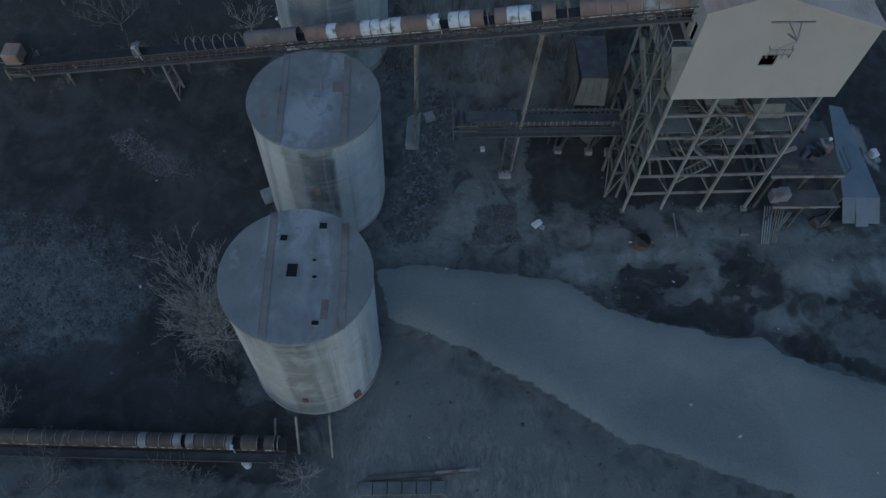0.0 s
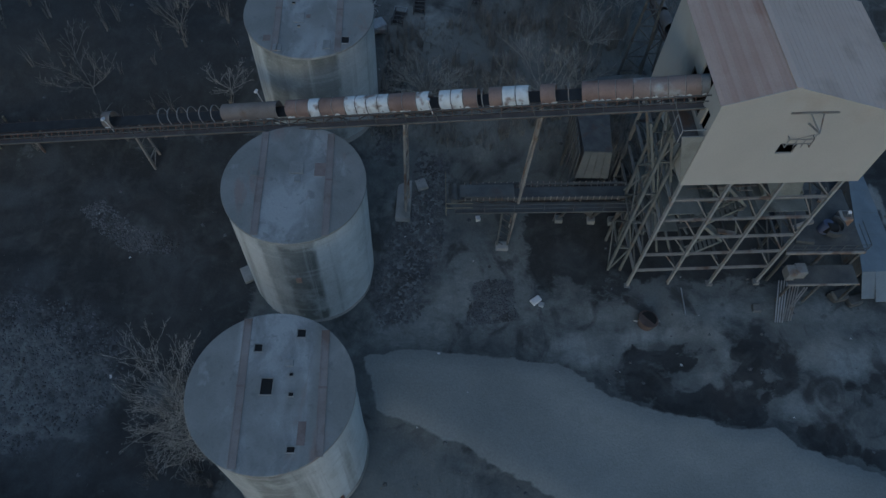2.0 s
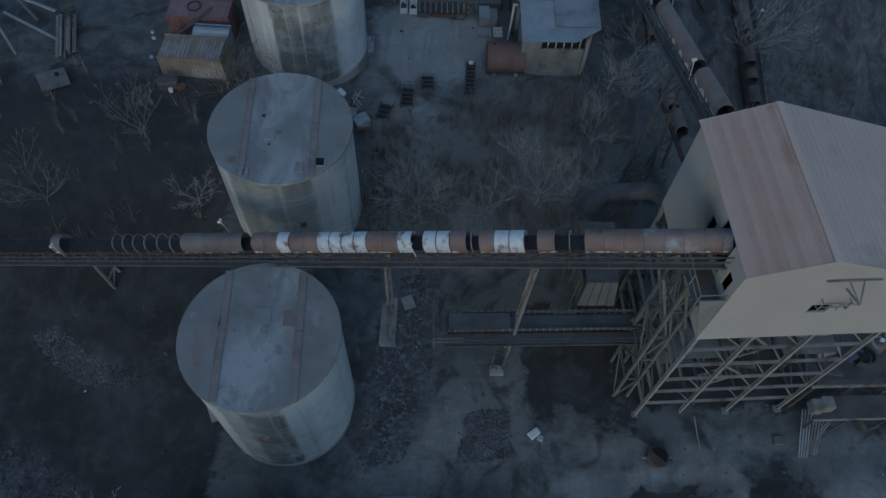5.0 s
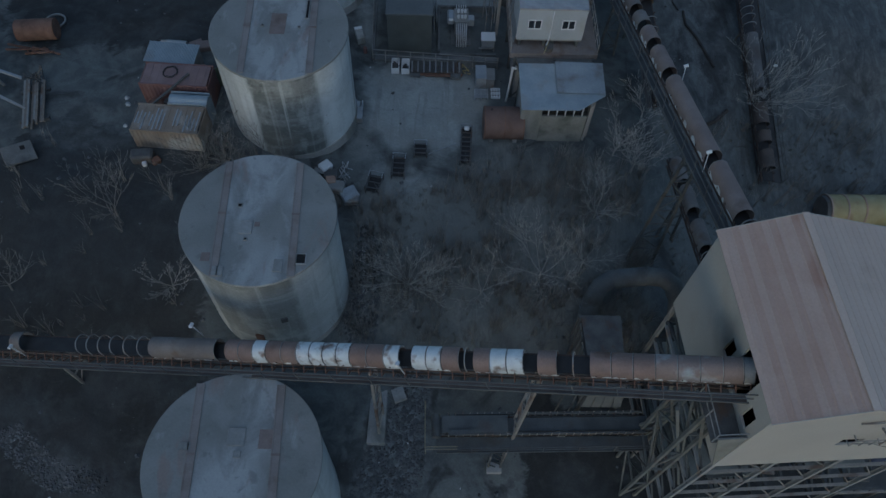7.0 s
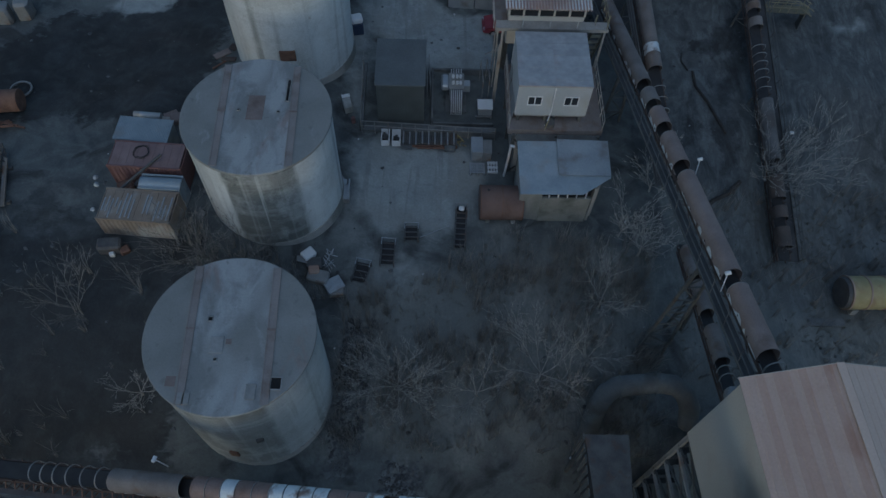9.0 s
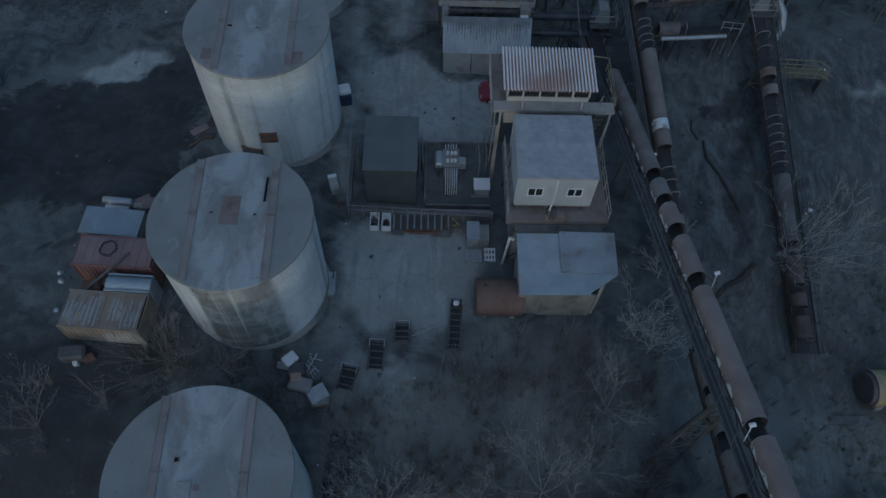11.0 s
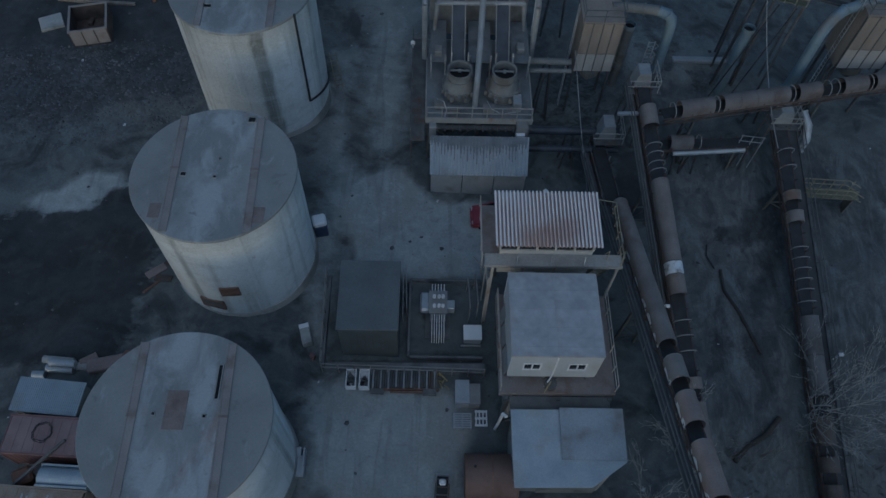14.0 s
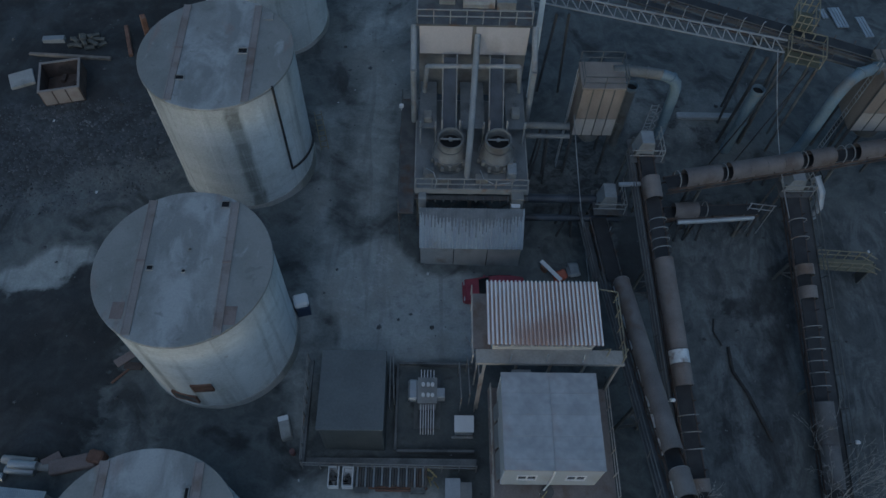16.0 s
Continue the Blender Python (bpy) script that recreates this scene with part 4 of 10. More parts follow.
south_hole = (4.7, 5.75, 7.85, 8.75)
bm = bmesh.new()
clad(bm, 0, TW, ZB, gable, 0, holes=(south_hole,))
ws = part("south_wall", bm, CREAM, tower, "cream sheet wall under the gable")
bm = bmesh.new()
clad(bm, 0, TW, ZB, gable, TD - 0.12)
part("north_wall", bm, CREAM, tower)
bm = bmesh.new()
clad(bm, 0.122, TD - 0.122, ZB, lambda y: ZE, 0, along="y", holes=((0.55, 1.15, 9.3, 10.7), (1.75, 3.35, 9.2, 12.0), (3.75, 4.35, 9.3, 10.7)))
def sooty_cladding():
    """Cream sheet with a smoke stain of its own shape beside the conveyor doorway."""
    m = CREAM.copy()
    m.name = "sooty_cream_cladding"
    n, l = m.node_tree.nodes, m.node_tree.links
    b = n["Principled BSDF"]
    was = b.inputs["Base Color"].links[0].from_socket
    co = n.new("ShaderNodeTexCoord")
    off = n.new("ShaderNodeVectorMath")
    off.operation = "SUBTRACT"
    off.inputs[1].default_value = (0.0, 4.3, H(10.1))
    l.new(co.outputs["Object"], off.inputs[0])
    far = n.new("ShaderNodeVectorMath")
    far.operation = "LENGTH"
    l.new(off.outputs[0], far.inputs[0])
    ns = n.new("ShaderNodeTexNoise")
    ns.inputs["Scale"].default_value = 0.9
    l.new(co.outputs["Object"], ns.inputs["Vector"])
    add = n.new("ShaderNodeMath")
    l.new(far.outputs["Value"], add.inputs[0])
    l.new(ns.outputs["Fac"], add.inputs[1])
    r = n.new("ShaderNodeMapRange")
    r.inputs["From Min"].default_value, r.inputs["From Max"].default_value = 2.5, 0.8
    r.inputs["To Max"].default_value = 0.75
    l.new(add.outputs[0], r.inputs["Value"])
    x = n.new("ShaderNodeMix")
    x.data_type = "RGBA"
    l.new(r.outputs[0], x.inputs[0])
    l.new(was, x.inputs[6])
    x.inputs[7].default_value = (0.10, 0.095, 0.088, 1)
    l.new(x.outputs[2], b.inputs["Base Color"])
    return m


ww = part("west_wall", bm, sooty_cladding(), tower, "cream wall with doorways beside the conveyor opening")
bm = bmesh.new()
clad(bm, 0.122, TD - 0.122, ZB, lambda y: ZEE, TW - 0.12, along="y")
part("east_wall", bm, CREAM, tower)
# unseen floor and near-black backing sheets, added so the openings read as dark
boxes("inner_floor", DARKSTEEL, tower, (TW / 2, TD / 2, H(ZB) + 0.1, TW - 0.3, TD - 0.3, 0.12))
boxes("inner_partition", VOID, tower, (1.9, TD / 2, H(8.4), 0.1, TD - 0.3, 6.6), (5.4, 1.6, H(8.2), 2.6, 0.1, 2.4))


def roof_side(x0, x1, z0, z1, material, name, label, ribs):
    n = ribs
    o = 0.16
    for k in range(n):
        bm = bmesh.new()
        xa, xb = x0 + (x1 - x0) * k / n, x0 + (x1 - x0) * (k + 1) / n
        za, zb = z0 + (z1 - z0) * k / n, z0 + (z1 - z0) * (k + 1) / n
        d = xb - xa
        prof = [(xa, za), (xa + d * 0.72, za + (zb - za) * 0.72), (xa + d * 0.76, za + (zb - za) * 0.76 + 0.02), (xb - d * 0.04, zb + 0.02), (xb, zb)]
        rows = [[bm.verts.new((px, py, H(pz) + dz)) for px, pz in prof] for py, dz in ((-o, 0.06), (TD + o, 0.06), (TD + o, 0.02), (-o, 0.02))]
        for i in range(4):
            bm.faces.new((rows[0][i], rows[0][i + 1], rows[1][i + 1], rows[1][i]))
            bm.faces.new((rows[3][i + 1], rows[3][i], rows[2][i], rows[2][i + 1]))
            bm.faces.new((rows[0][i + 1], rows[0][i], rows[3][i], rows[3][i + 1]))
            bm.faces.new((rows[1][i], rows[1][i + 1], rows[2][i + 1], rows[2][i]))
        part(name, bm, material[(0, 0, 1, 0, 1, 1, 0, 1, 0, 0, 1, 0)[k % 12]], tower, label)


ROOFWEST = mat("rust_washed_roof", (0.46, 0.345, 0.285), (0.51, 0.405, 0.345), 0.8, 0, 0.30, 10, 0.06, (0.42, 0.30, 0.24), vary=0.05, stain=0.52)
ROOFRUST = mat("rust_striped_roof", (0.42, 0.30, 0.24), (0.47, 0.355, 0.295), 0.8, 0, 0.30, 10, 0.06, (0.37, 0.24, 0.185), vary=0.05, stain=0.50)
ROOFEAST = mat("pinkish_cream_roof", (0.57, 0.45, 0.37), (0.62, 0.50, 0.415), 0.9, 0, 0.25, 10, 0.05, (0.45, 0.35, 0.28), vary=0.05, stain=0.55)
roof_side(-0.14, RX, ZE - 0.05, ZR, (ROOFWEST, ROOFRUST), "west_roof_sheet", "ribbed sheet roof slope washed with rust", 12)
roof_side(RX, TW + 0.14, ZR, ZEE - 0.03, (ROOFEAST, ROOFEAST), "east_roof_sheet", "pinkish cream sheet roof slope", 22)
boxes("ridge_cap", ROOFEAST, tower, (RX, TD / 2, H(ZR) + 0.10, 0.34, TD + 0.34, 0.04))
for q in (0.0, TD):
    bm = bmesh.new()
    s = -0.17 if q == 0 else 0.17
    bar(bm, (-0.16, q + s, H(ZE) - 0.06), (RX, q + s, H(ZR) + 0.02), 0.03, 0.16)
    bar(bm, (RX, q + s, H(ZR) + 0.02), (TW + 0.16, q + s, H(ZEE) - 0.06), 0.03, 0.16)
    part("verge_trim", bm, CREAM, tower)
# hoist beam and small gallery by the south opening
bm = bmesh.new()
bar(bm, (4.05, -0.09, H(11.5)), (6.75, -0.09, H(11.5)), 0.07, 0.09)
for x in (5.2, 5.95):
    bar(bm, (x, -0.04, H(11.42)), (5.5, -1.15, H(11.05)), 0.06)
bar(bm, (5.5, -0.04, H(10.55)), (5.5, -1.15, H(11.05)), 0.08)
bar(bm, (5.5, -1.15, H(11.05)), (5.1, -0.3, H(9.5)), 0.02)
bar(bm, (5.5, -1.15, H(11.05)), (6.1, -0.3, H(9.5)), 0.02)
part("hoist_beam", bm, STEELGREY, tower, "grey steel hoist beam with a brace")
for z in (9.1, 9.5):
    boxes("gallery_rail", STEELGREY, tower, (5.52, -0.3, H(z), 1.46, 0.045, 0.045))
for x in (4.8, 5.28, 5.76, 6.25):
    boxes("gallery_post", STEELGREY, tower, (x, -0.3, H(9.15), 0.045, 0.045, 0.75))
for x in (4.8, 6.25):
    for z in (8.8, 9.5):
        boxes("gallery_bracket", STEELGREY, tower, (x, -0.16, H(z), 0.045, 0.28, 0.045))

# steel frame
COLX, COLY = (0.14, 3.3, 6.7, 10.5), (0.14, 4.5, 8.86)
LEVELS = (3.0, 0.6, -1.75, -4.0, -6.3)
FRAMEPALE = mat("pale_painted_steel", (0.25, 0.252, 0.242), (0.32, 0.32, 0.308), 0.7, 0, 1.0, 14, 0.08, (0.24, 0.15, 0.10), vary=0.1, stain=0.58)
FRAMEDARK = mat("dark_stained_steel", (0.085, 0.088, 0.087), (0.13, 0.132, 0.128), 0.75, 0.1, 1.0, 14, 0.1, (0.075, 0.065, 0.058), vary=0.12)
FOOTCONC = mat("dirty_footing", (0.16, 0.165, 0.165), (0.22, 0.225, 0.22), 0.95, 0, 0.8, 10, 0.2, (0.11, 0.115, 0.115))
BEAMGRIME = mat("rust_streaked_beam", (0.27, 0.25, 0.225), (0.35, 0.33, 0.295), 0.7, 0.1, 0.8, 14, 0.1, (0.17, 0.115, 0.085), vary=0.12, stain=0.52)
# front and west rows pale; rows behind darker, the frame's inner shade put into colour
for j, y in enumerate(COLY):
    for i, x in enumerate(COLX):
        bm = bmesh.new()
        w = 0.18
        box(bm, x, y, H(ZB) / 2, w * 0.35, w, H(ZB))
        for s in (-1, 1):
            box(bm, x, y + s * w * 0.5, H(ZB) / 2, w, 0.05, H(ZB) - 0.004)
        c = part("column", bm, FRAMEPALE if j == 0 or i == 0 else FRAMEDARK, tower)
        boxes("footing", FOOTCONC, c, (x, y, 0.2, 0.5, 0.5, 0.66), label="concrete footing", bevel=0.04)
for z in LEVELS:
    for j, y in enumerate(COLY):
        # beams and braces behind the front row carry that shade in their colour too
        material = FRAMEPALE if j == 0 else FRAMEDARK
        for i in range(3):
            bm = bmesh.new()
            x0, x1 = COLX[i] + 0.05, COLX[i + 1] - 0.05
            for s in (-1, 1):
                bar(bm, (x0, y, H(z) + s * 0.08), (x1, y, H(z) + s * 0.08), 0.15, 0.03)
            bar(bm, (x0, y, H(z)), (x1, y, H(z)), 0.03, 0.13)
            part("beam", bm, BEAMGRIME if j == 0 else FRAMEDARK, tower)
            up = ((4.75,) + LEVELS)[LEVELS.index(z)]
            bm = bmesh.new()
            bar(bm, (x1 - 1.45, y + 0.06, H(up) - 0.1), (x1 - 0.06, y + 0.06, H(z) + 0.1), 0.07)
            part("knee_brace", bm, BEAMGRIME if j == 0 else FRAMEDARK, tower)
    for x in COLX:
        bm = bmesh.new()
        bar(bm, (x, COLY[0] + 0.1, H(z) - 0.22), (x, COLY[1] - 0.1, H(z) - 0.22), 0.16, 0.2)
        bar(bm, (x, COLY[1] + 0.1, H(z) - 0.22), (x, COLY[2] - 0.1, H(z) - 0.22), 0.16, 0.2)
        # only the west side stays pale; the rest is coloured as if shaded
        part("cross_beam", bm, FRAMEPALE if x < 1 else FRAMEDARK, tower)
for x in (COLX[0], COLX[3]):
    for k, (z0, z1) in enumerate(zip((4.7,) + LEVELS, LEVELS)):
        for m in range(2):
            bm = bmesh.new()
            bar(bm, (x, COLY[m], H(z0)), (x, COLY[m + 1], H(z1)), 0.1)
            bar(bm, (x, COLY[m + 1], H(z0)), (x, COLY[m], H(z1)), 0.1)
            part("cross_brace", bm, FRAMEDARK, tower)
# decks, screens and chutes inside the frame
FRAMEDUST = mat("dusty_green_grey_steel", (0.17, 0.18, 0.165), (0.25, 0.26, 0.24), 0.85, 0.0, 0.7, 12, 0.12, (0.11, 0.105, 0.09), vary=0.12, stain=0.54)
for z, rows in ((0.6, ((0.4, 3.1, 0.5, 8.4), (3.5, 6.5, 2.6, 8.4), (6.9, 10.3, 0.5, 8.4))), (-4.0, ((0.4, 3.1, 2.0, 8.4), (3.5, 10.3, 3.0, 8.4))), (3.0, ((0.4, 10.3, 4.8, 8.4),))):
    for x0, x1, y0, y1 in rows:
        boxes("deck", FRAMEDUST, tower, ((x0 + x1) / 2, (y0 + y1) / 2, H(z) + 0.16, x1 - x0, y1 - y0, 0.06), label="dusty chequer plate deck")
for x, y, z, w, d, h in ((2.0, 5.2, 1.5, 2.2, 3.4, 1.0), (5.4, 4.6, 1.6, 2.4, 3.6, 1.2), (8.6, 3.4, 1.5, 2.6, 3.8, 1.0)):
    bm = bmesh.new()
    vs = box(bm, x, y, H(z), w, d, h)
    for v in vs:
        if v.co.z > H(z):
            v.co.y += 0.5
    bar(bm, (x - w / 2 - 0.06, y - d / 2, H(z) - 0.2), (x - w / 2 - 0.06, y + d / 2, H(z) + 0.3), 0.08, 0.3)
    bar(bm, (x + w / 2 + 0.06, y - d / 2, H(z) - 0.2), (x + w / 2 + 0.06, y + d / 2, H(z) + 0.3), 0.08, 0.3)
    scr = part("screen_box", bm, FRAMEDUST, tower, "grimy vibrating screen box")
    bm = bmesh.new()
    tube(bm, (x, y, H(z) - 0.5), (x + 0.3, y - 0.9, H(z) - 3.4), 0.9, 4, 0.35)
    part("chute", bm, FRAMEDUST, scr, "tapering steel chute")
for k in range(9):
    rnd = random.Random(k)
    bm = bmesh.new()
    x = rnd.uniform(0.5, 9.8)
    bar(bm, (x, rnd.uniform(1, 4), H(rnd.uniform(-8, -1))), (x + rnd.uniform(-2, 2), rnd.uniform(4, 8), H(rnd.uniform(-5, 3))), 0.12)
    part("inner_strut", bm, FRAMEDUST, tower)
# pipe runs, belts and rails among the decks
rnd = random.Random(44)
for k in range(26):
    z = rnd.choice(LEVELS) + rnd.uniform(0.2, 1.2)
    x0 = rnd.uniform(0.4, 8.0)
    y0 = rnd.uniform(0.8, 7.5)
    bm = bmesh.new()
    if k % 3 == 0:
        bar(bm, (x0, y0, H(z)), (x0 + rnd.uniform(0.8, 2.4), y0 + rnd.uniform(-0.4, 0.4), H(z + rnd.uniform(-0.5, 0.5))), 0.35, 0.12)
        part("belt_frame", bm, FRAMEDARK if k % 2 else BEAMGRIME, tower)
    elif k % 3 == 1:
        tube(bm, (x0, y0, H(z)), (x0 + rnd.uniform(-0.3, 0.3), y0, H(z - rnd.uniform(0.8, 2.0))), rnd.uniform(0.1, 0.28), 10)
        part("down_pipe", bm, FRAMEDUST, tower)
    else:
        for q in (0.5, 1.0):
            bar(bm, (x0, y0, H(z + q - 0.6)), (min(10.3, x0 + 2.6), y0, H(z + q - 0.6)), 0.05)
        part("deck_rail", bm, BEAMGRIME, tower)
# stair flights up the frame
for k, z in enumerate(LEVELS[:-1]):
    bm = bmesh.new()
    for s in (0, 0.75):
        bar(bm, (4.0 + (k % 2) * 2.2, 1.1 + s, H(z)), (6.2 - (k % 2) * 2.2, 1.1 + s, H(LEVELS[k + 1])), 0.05, 0.2)
    for q in range(9):
        u = (q + 0.5) / 9
        box(bm, 4.0 + (k % 2) * 2.2 + (2.2 - (k % 2) * 4.4) * u, 1.475, H(z) + (LEVELS[k + 1] - z) * u, 0.22, 0.7, 0.03)
    part("stair_flight", bm, FRAMEDUST, tower)
# landing on the west side with a tapering skirt panel and rails
boxes("landing", DARKSTEEL, tower, (-0.75, 1.9, H(8.9), 1.4, 3.6, 0.08), label="steel landing outside the wall doorways")
bm = bmesh.new()
vs = [bm.verts.new((x, y, H(z))) for y in (0.04, 0.10) for x, z in ((-0.02, 4.95), (-1.35, 9.5), (-0.02, 9.5))]
for f in ((0, 2, 1), (3, 4, 5), (0, 1, 4, 3), (1, 2, 5, 4), (2, 0, 3, 5)):
    bm.faces.new([vs[i] for i in f])
part("skirt_panel", bm, mat("olive_grey_sheet", (0.22, 0.22, 0.195), (0.28, 0.278, 0.25), 0.8, 0, 0.6, 10, 0.08, (0.17, 0.165, 0.145), vary=0.08), tower, "olive-grey tapering skirt panel")
for q in range(4):
    boxes("landing_post", FRAMEPALE, tower, (-1.42, 0.14 + q * 1.15, H(9.45), 0.045, 0.045, 1.1))
for z in (9.45, 10.0):
    boxes("landing_rail", FRAMEPALE, tower, (-1.42, 1.9, H(z), 0.04, 3.6, 0.04))
    boxes("landing_rail", FRAMEPALE, tower, (-0.75, 0.12, H(z), 1.3, 0.04, 0.04))

DECKGRIME = mat("grimy_plate", (0.075, 0.078, 0.08), (0.13, 0.13, 0.125), 0.85, 0.1, 0.6, 14, 0.15, (0.16, 0.15, 0.13), vary=0.15, stain=0.55)
# machinery platform on the east side of the frame
PB = land(30, 36) - 0.3
plat = thing("machine_platform", "grimy steel machine platform beside the tower frame", "platform", (27.6, 34.3, PB), 2.0)
pz = -4.5 - PB
boxes("deck", DECKGRIME, plat, (2.95, 2.9, pz, 5.9, 5.6, 0.1), label="dusty plate deck")
boxes("edge_beam", BEAMGRIME, plat, (2.95, 0.06, pz - 0.02, 6.0, 0.14, 0.24), label="rust-streaked edge beam")
boxes("lower_deck", DECKGRIME, plat, (3.1, -0.85, pz - 1.75, 5.4, 1.6, 0.1), label="lower dusty deck")
boxes("edge_beam", BEAMGRIME, plat, (3.1, -1.68, pz - 1.77, 5.5, 0.1, 0.18))
for x in (0.3, 2.9, 5.7):
    for y in (0.16, 2.9, 5.6):
        boxes("leg", FRAMEDARK, plat, (x, y, pz / 2, 0.18, 0.18, pz - 0.1))
    boxes("leg", FRAMEDARK, plat, (x if x > 0.5 else 0.6, -1.6, (pz - 1.8) / 2, 0.16, 0.16, pz - 1.8))
for z in (0.5, 1.0):
    bm = bmesh.new()
    bar(bm, (0.1, 0.1, pz + z), (5.9, 0.1, pz + z), 0.045)
    bar(bm, (5.9, 0.1, pz + z), (5.9, 2.2, pz + z), 0.045)
    part("guard_rail", bm, FRAMEDARK, plat)
for k in range(7):
    boxes("rail_post", FRAMEDARK, plat, (0.1 + 0.966 * k, 0.1, pz + 0.5, 0.045, 0.045, 1.0))
boxes("gear_box", FRAMEPALE, plat, (4.85, 2.75, pz + 0.5, 0.95, 0.9, 0.9), bevel=0.05, label="pale gear box casing")
boxes("gear_lid", DECKGRIME, plat, (4.9, 2.8, pz + 0.98, 0.55, 0.5, 0.06))
for x, y, w in ((0.5, -0.9, 0.7), (1.25, -0.75, 0.85)):
    boxes("motor_block", STEELGREY, plat, (x, y, pz - 1.75 + 0.5, w, 0.9, 0.9), bevel=0.06, label="grey motor block")
bm = bmesh.new()
tube(bm, (3.9, 1.9, pz + 0.55), (3.1, 1.75, pz + 0.75), 0.42, 18)
part("drive_drum", bm, VOID, plat, "", True)
bm = bmesh.new()
for k in range(20):
    a = math.pi * (-0.75 + 1.1 * k / 19)
    b2 = math.pi * (-0.75 + 1.1 * (k + 1) / 19)
    bar(bm, (3.7 + 0.8 * math.cos(a), 1.95 + 0.8 * math.sin(a), pz + 0.7), (3.7 + 0.8 * math.cos(b2), 1.95 + 0.8 * math.sin(b2), pz + 0.7), 0.16, 0.5)
part("curved_guard", bm, DECKGRIME, plat, "curved grimy belt guard")
for k, (x0, y0, x1, y1) in enumerate(((2.2, 4.6, 3.4, 5.2), (3.6, 4.4, 4.2, 5.4), (1.0, 4.2, 1.5, 5.3), (0.6, 2.0, 2.3, 2.4), (0.8, 1.0, 2.0, 0.7))):
    bm = bmesh.new()
    bar(bm, (x0, y0, pz + 0.3), (x1, y1, pz + 0.5 + 0.2 * (k % 2)), 0.28, 0.3)
    part("belt_frame", bm, BEAMGRIME if k % 2 else FRAMEDARK, plat)
barrel = thing("barrel", "crumpled blue plastic barrel on the machine platform", "barrel", (30.75, 36.4, -4.45))
bm = bmesh.new()
tube(bm, (0, 0, 0), (0.05, 0.05, 0.95), 0.42, 20, 0.38)
part("barrel_body", bm, mat("blue_plastic", (0.07, 0.085, 0.15), (0.09, 0.11, 0.18), 0.6), barrel, "", True)
bm = bmesh.new()
tube(bm, (0.05, 0.05, 0.95), (0.05, 0.05, 0.99), 0.30, 20)
part("barrel_rim", bm, mat("blue_plastic_rim", (0.06, 0.075, 0.13), (0.08, 0.095, 0.16), 0.6), barrel)
lamp = thing("work_lamp", "small white work lamp on the gear box", "lamp", (32.45, 37.25, -3.55))
bm = bmesh.new()
bar(bm, (0, 0, 0), (0, 0, 0.35), 0.05)
tube(bm, (0, 0, 0.3), (0, -0.05, 0.42), 0.14, 12)
part("lamp_head", bm, WHITEPAINT, lamp)

# low store east of the platform, its blue-grey sheets sloping east and down at the south end
SB = land(36, 38) - 0.4
store = thing("store_shed", "long low shed with a dull blue-grey sheet roof", "shed", (36.2, 38.5, SB))
ROOFPLAIN = mat("dull_blue_roof", (0.155, 0.185, 0.215), (0.205, 0.24, 0.275), 0.7, 0.1, 0.5, 10, 0.06, (0.20, 0.22, 0.24), vary=0.08, stain=0.56)


def store_edge(u):
    """West and east eaves at u along the roof from south to north."""
    return Vector((-1.75 + 1.6 * u, -4.3 + 10.0 * u, -6.9 - SB)), Vector((2.15 - 0.7 * u, -3.6 + 9.6 * u, -7.9 + 0.4 * u - SB))


for k in range(9):
    u, v = k / 9, (k + 1) / 9 + 0.004
    bm = bmesh.new()
    w0, e0 = store_edge(u)
    w1, e1 = store_edge(v)
    lift = Vector((0, 0, 0.02 * (k % 2)))
    hi = [bm.verts.new(p + lift + Vector((0, 0, 0.05))) for p in (w0, e0, e1, w1)]
    lo = [bm.verts.new(p + lift) for p in (w0, e0, e1, w1)]
    bm.faces.new(hi), bm.faces.new(lo[::-1])
    for i in range(4):
        bm.faces.new((lo[i], lo[(i + 1) % 4], hi[(i + 1) % 4], hi[i]))
    part("roof_sheet", bm, ROOFPLAIN, store, "dull blue-grey roof sheet")
for k in range(3):
    w0, e0 = store_edge(0)
    bm = bmesh.new()
    a, b2 = w0.lerp(e0, k / 3), w0.lerp(e0, (k + 1) / 3)
    d = Vector((0.35, -1.5 - 0.3 * (k == 1), -1.55))
    hi = [bm.verts.new(p + Vector((0, 0, 0.03))) for p in (a + d, b2 + d, b2, a)]
    lo = [bm.verts.new(p - Vector((0, 0, 0.03))) for p in (a + d, b2 + d, b2, a)]
    bm.faces.new(hi), bm.faces.new(lo[::-1])
    for i in range(4):
        bm.faces.new((lo[i], lo[(i + 1) % 4], hi[(i + 1) % 4], hi[i]))
    part("end_sheet", bm, ROOFPLAIN, store, "blue-grey sheet sloping to the ground")
for name, ua, ub, side in (("west_wall", 0.02, 0.98, 0), ("east_wall", 0.02, 0.98, 1)):
    p, q = store_edge(ua)[side], store_edge(ub)[side]
    sx = 0.2 if side == 0 else -0.2
    bm = bmesh.new()
    h = min(p.z, q.z) - 0.12
    bar(bm, (p.x + sx, p.y, h / 2), (q.x + sx, q.y, h / 2), 0.1, h)
    part(name, bm, STEELGREY, store)
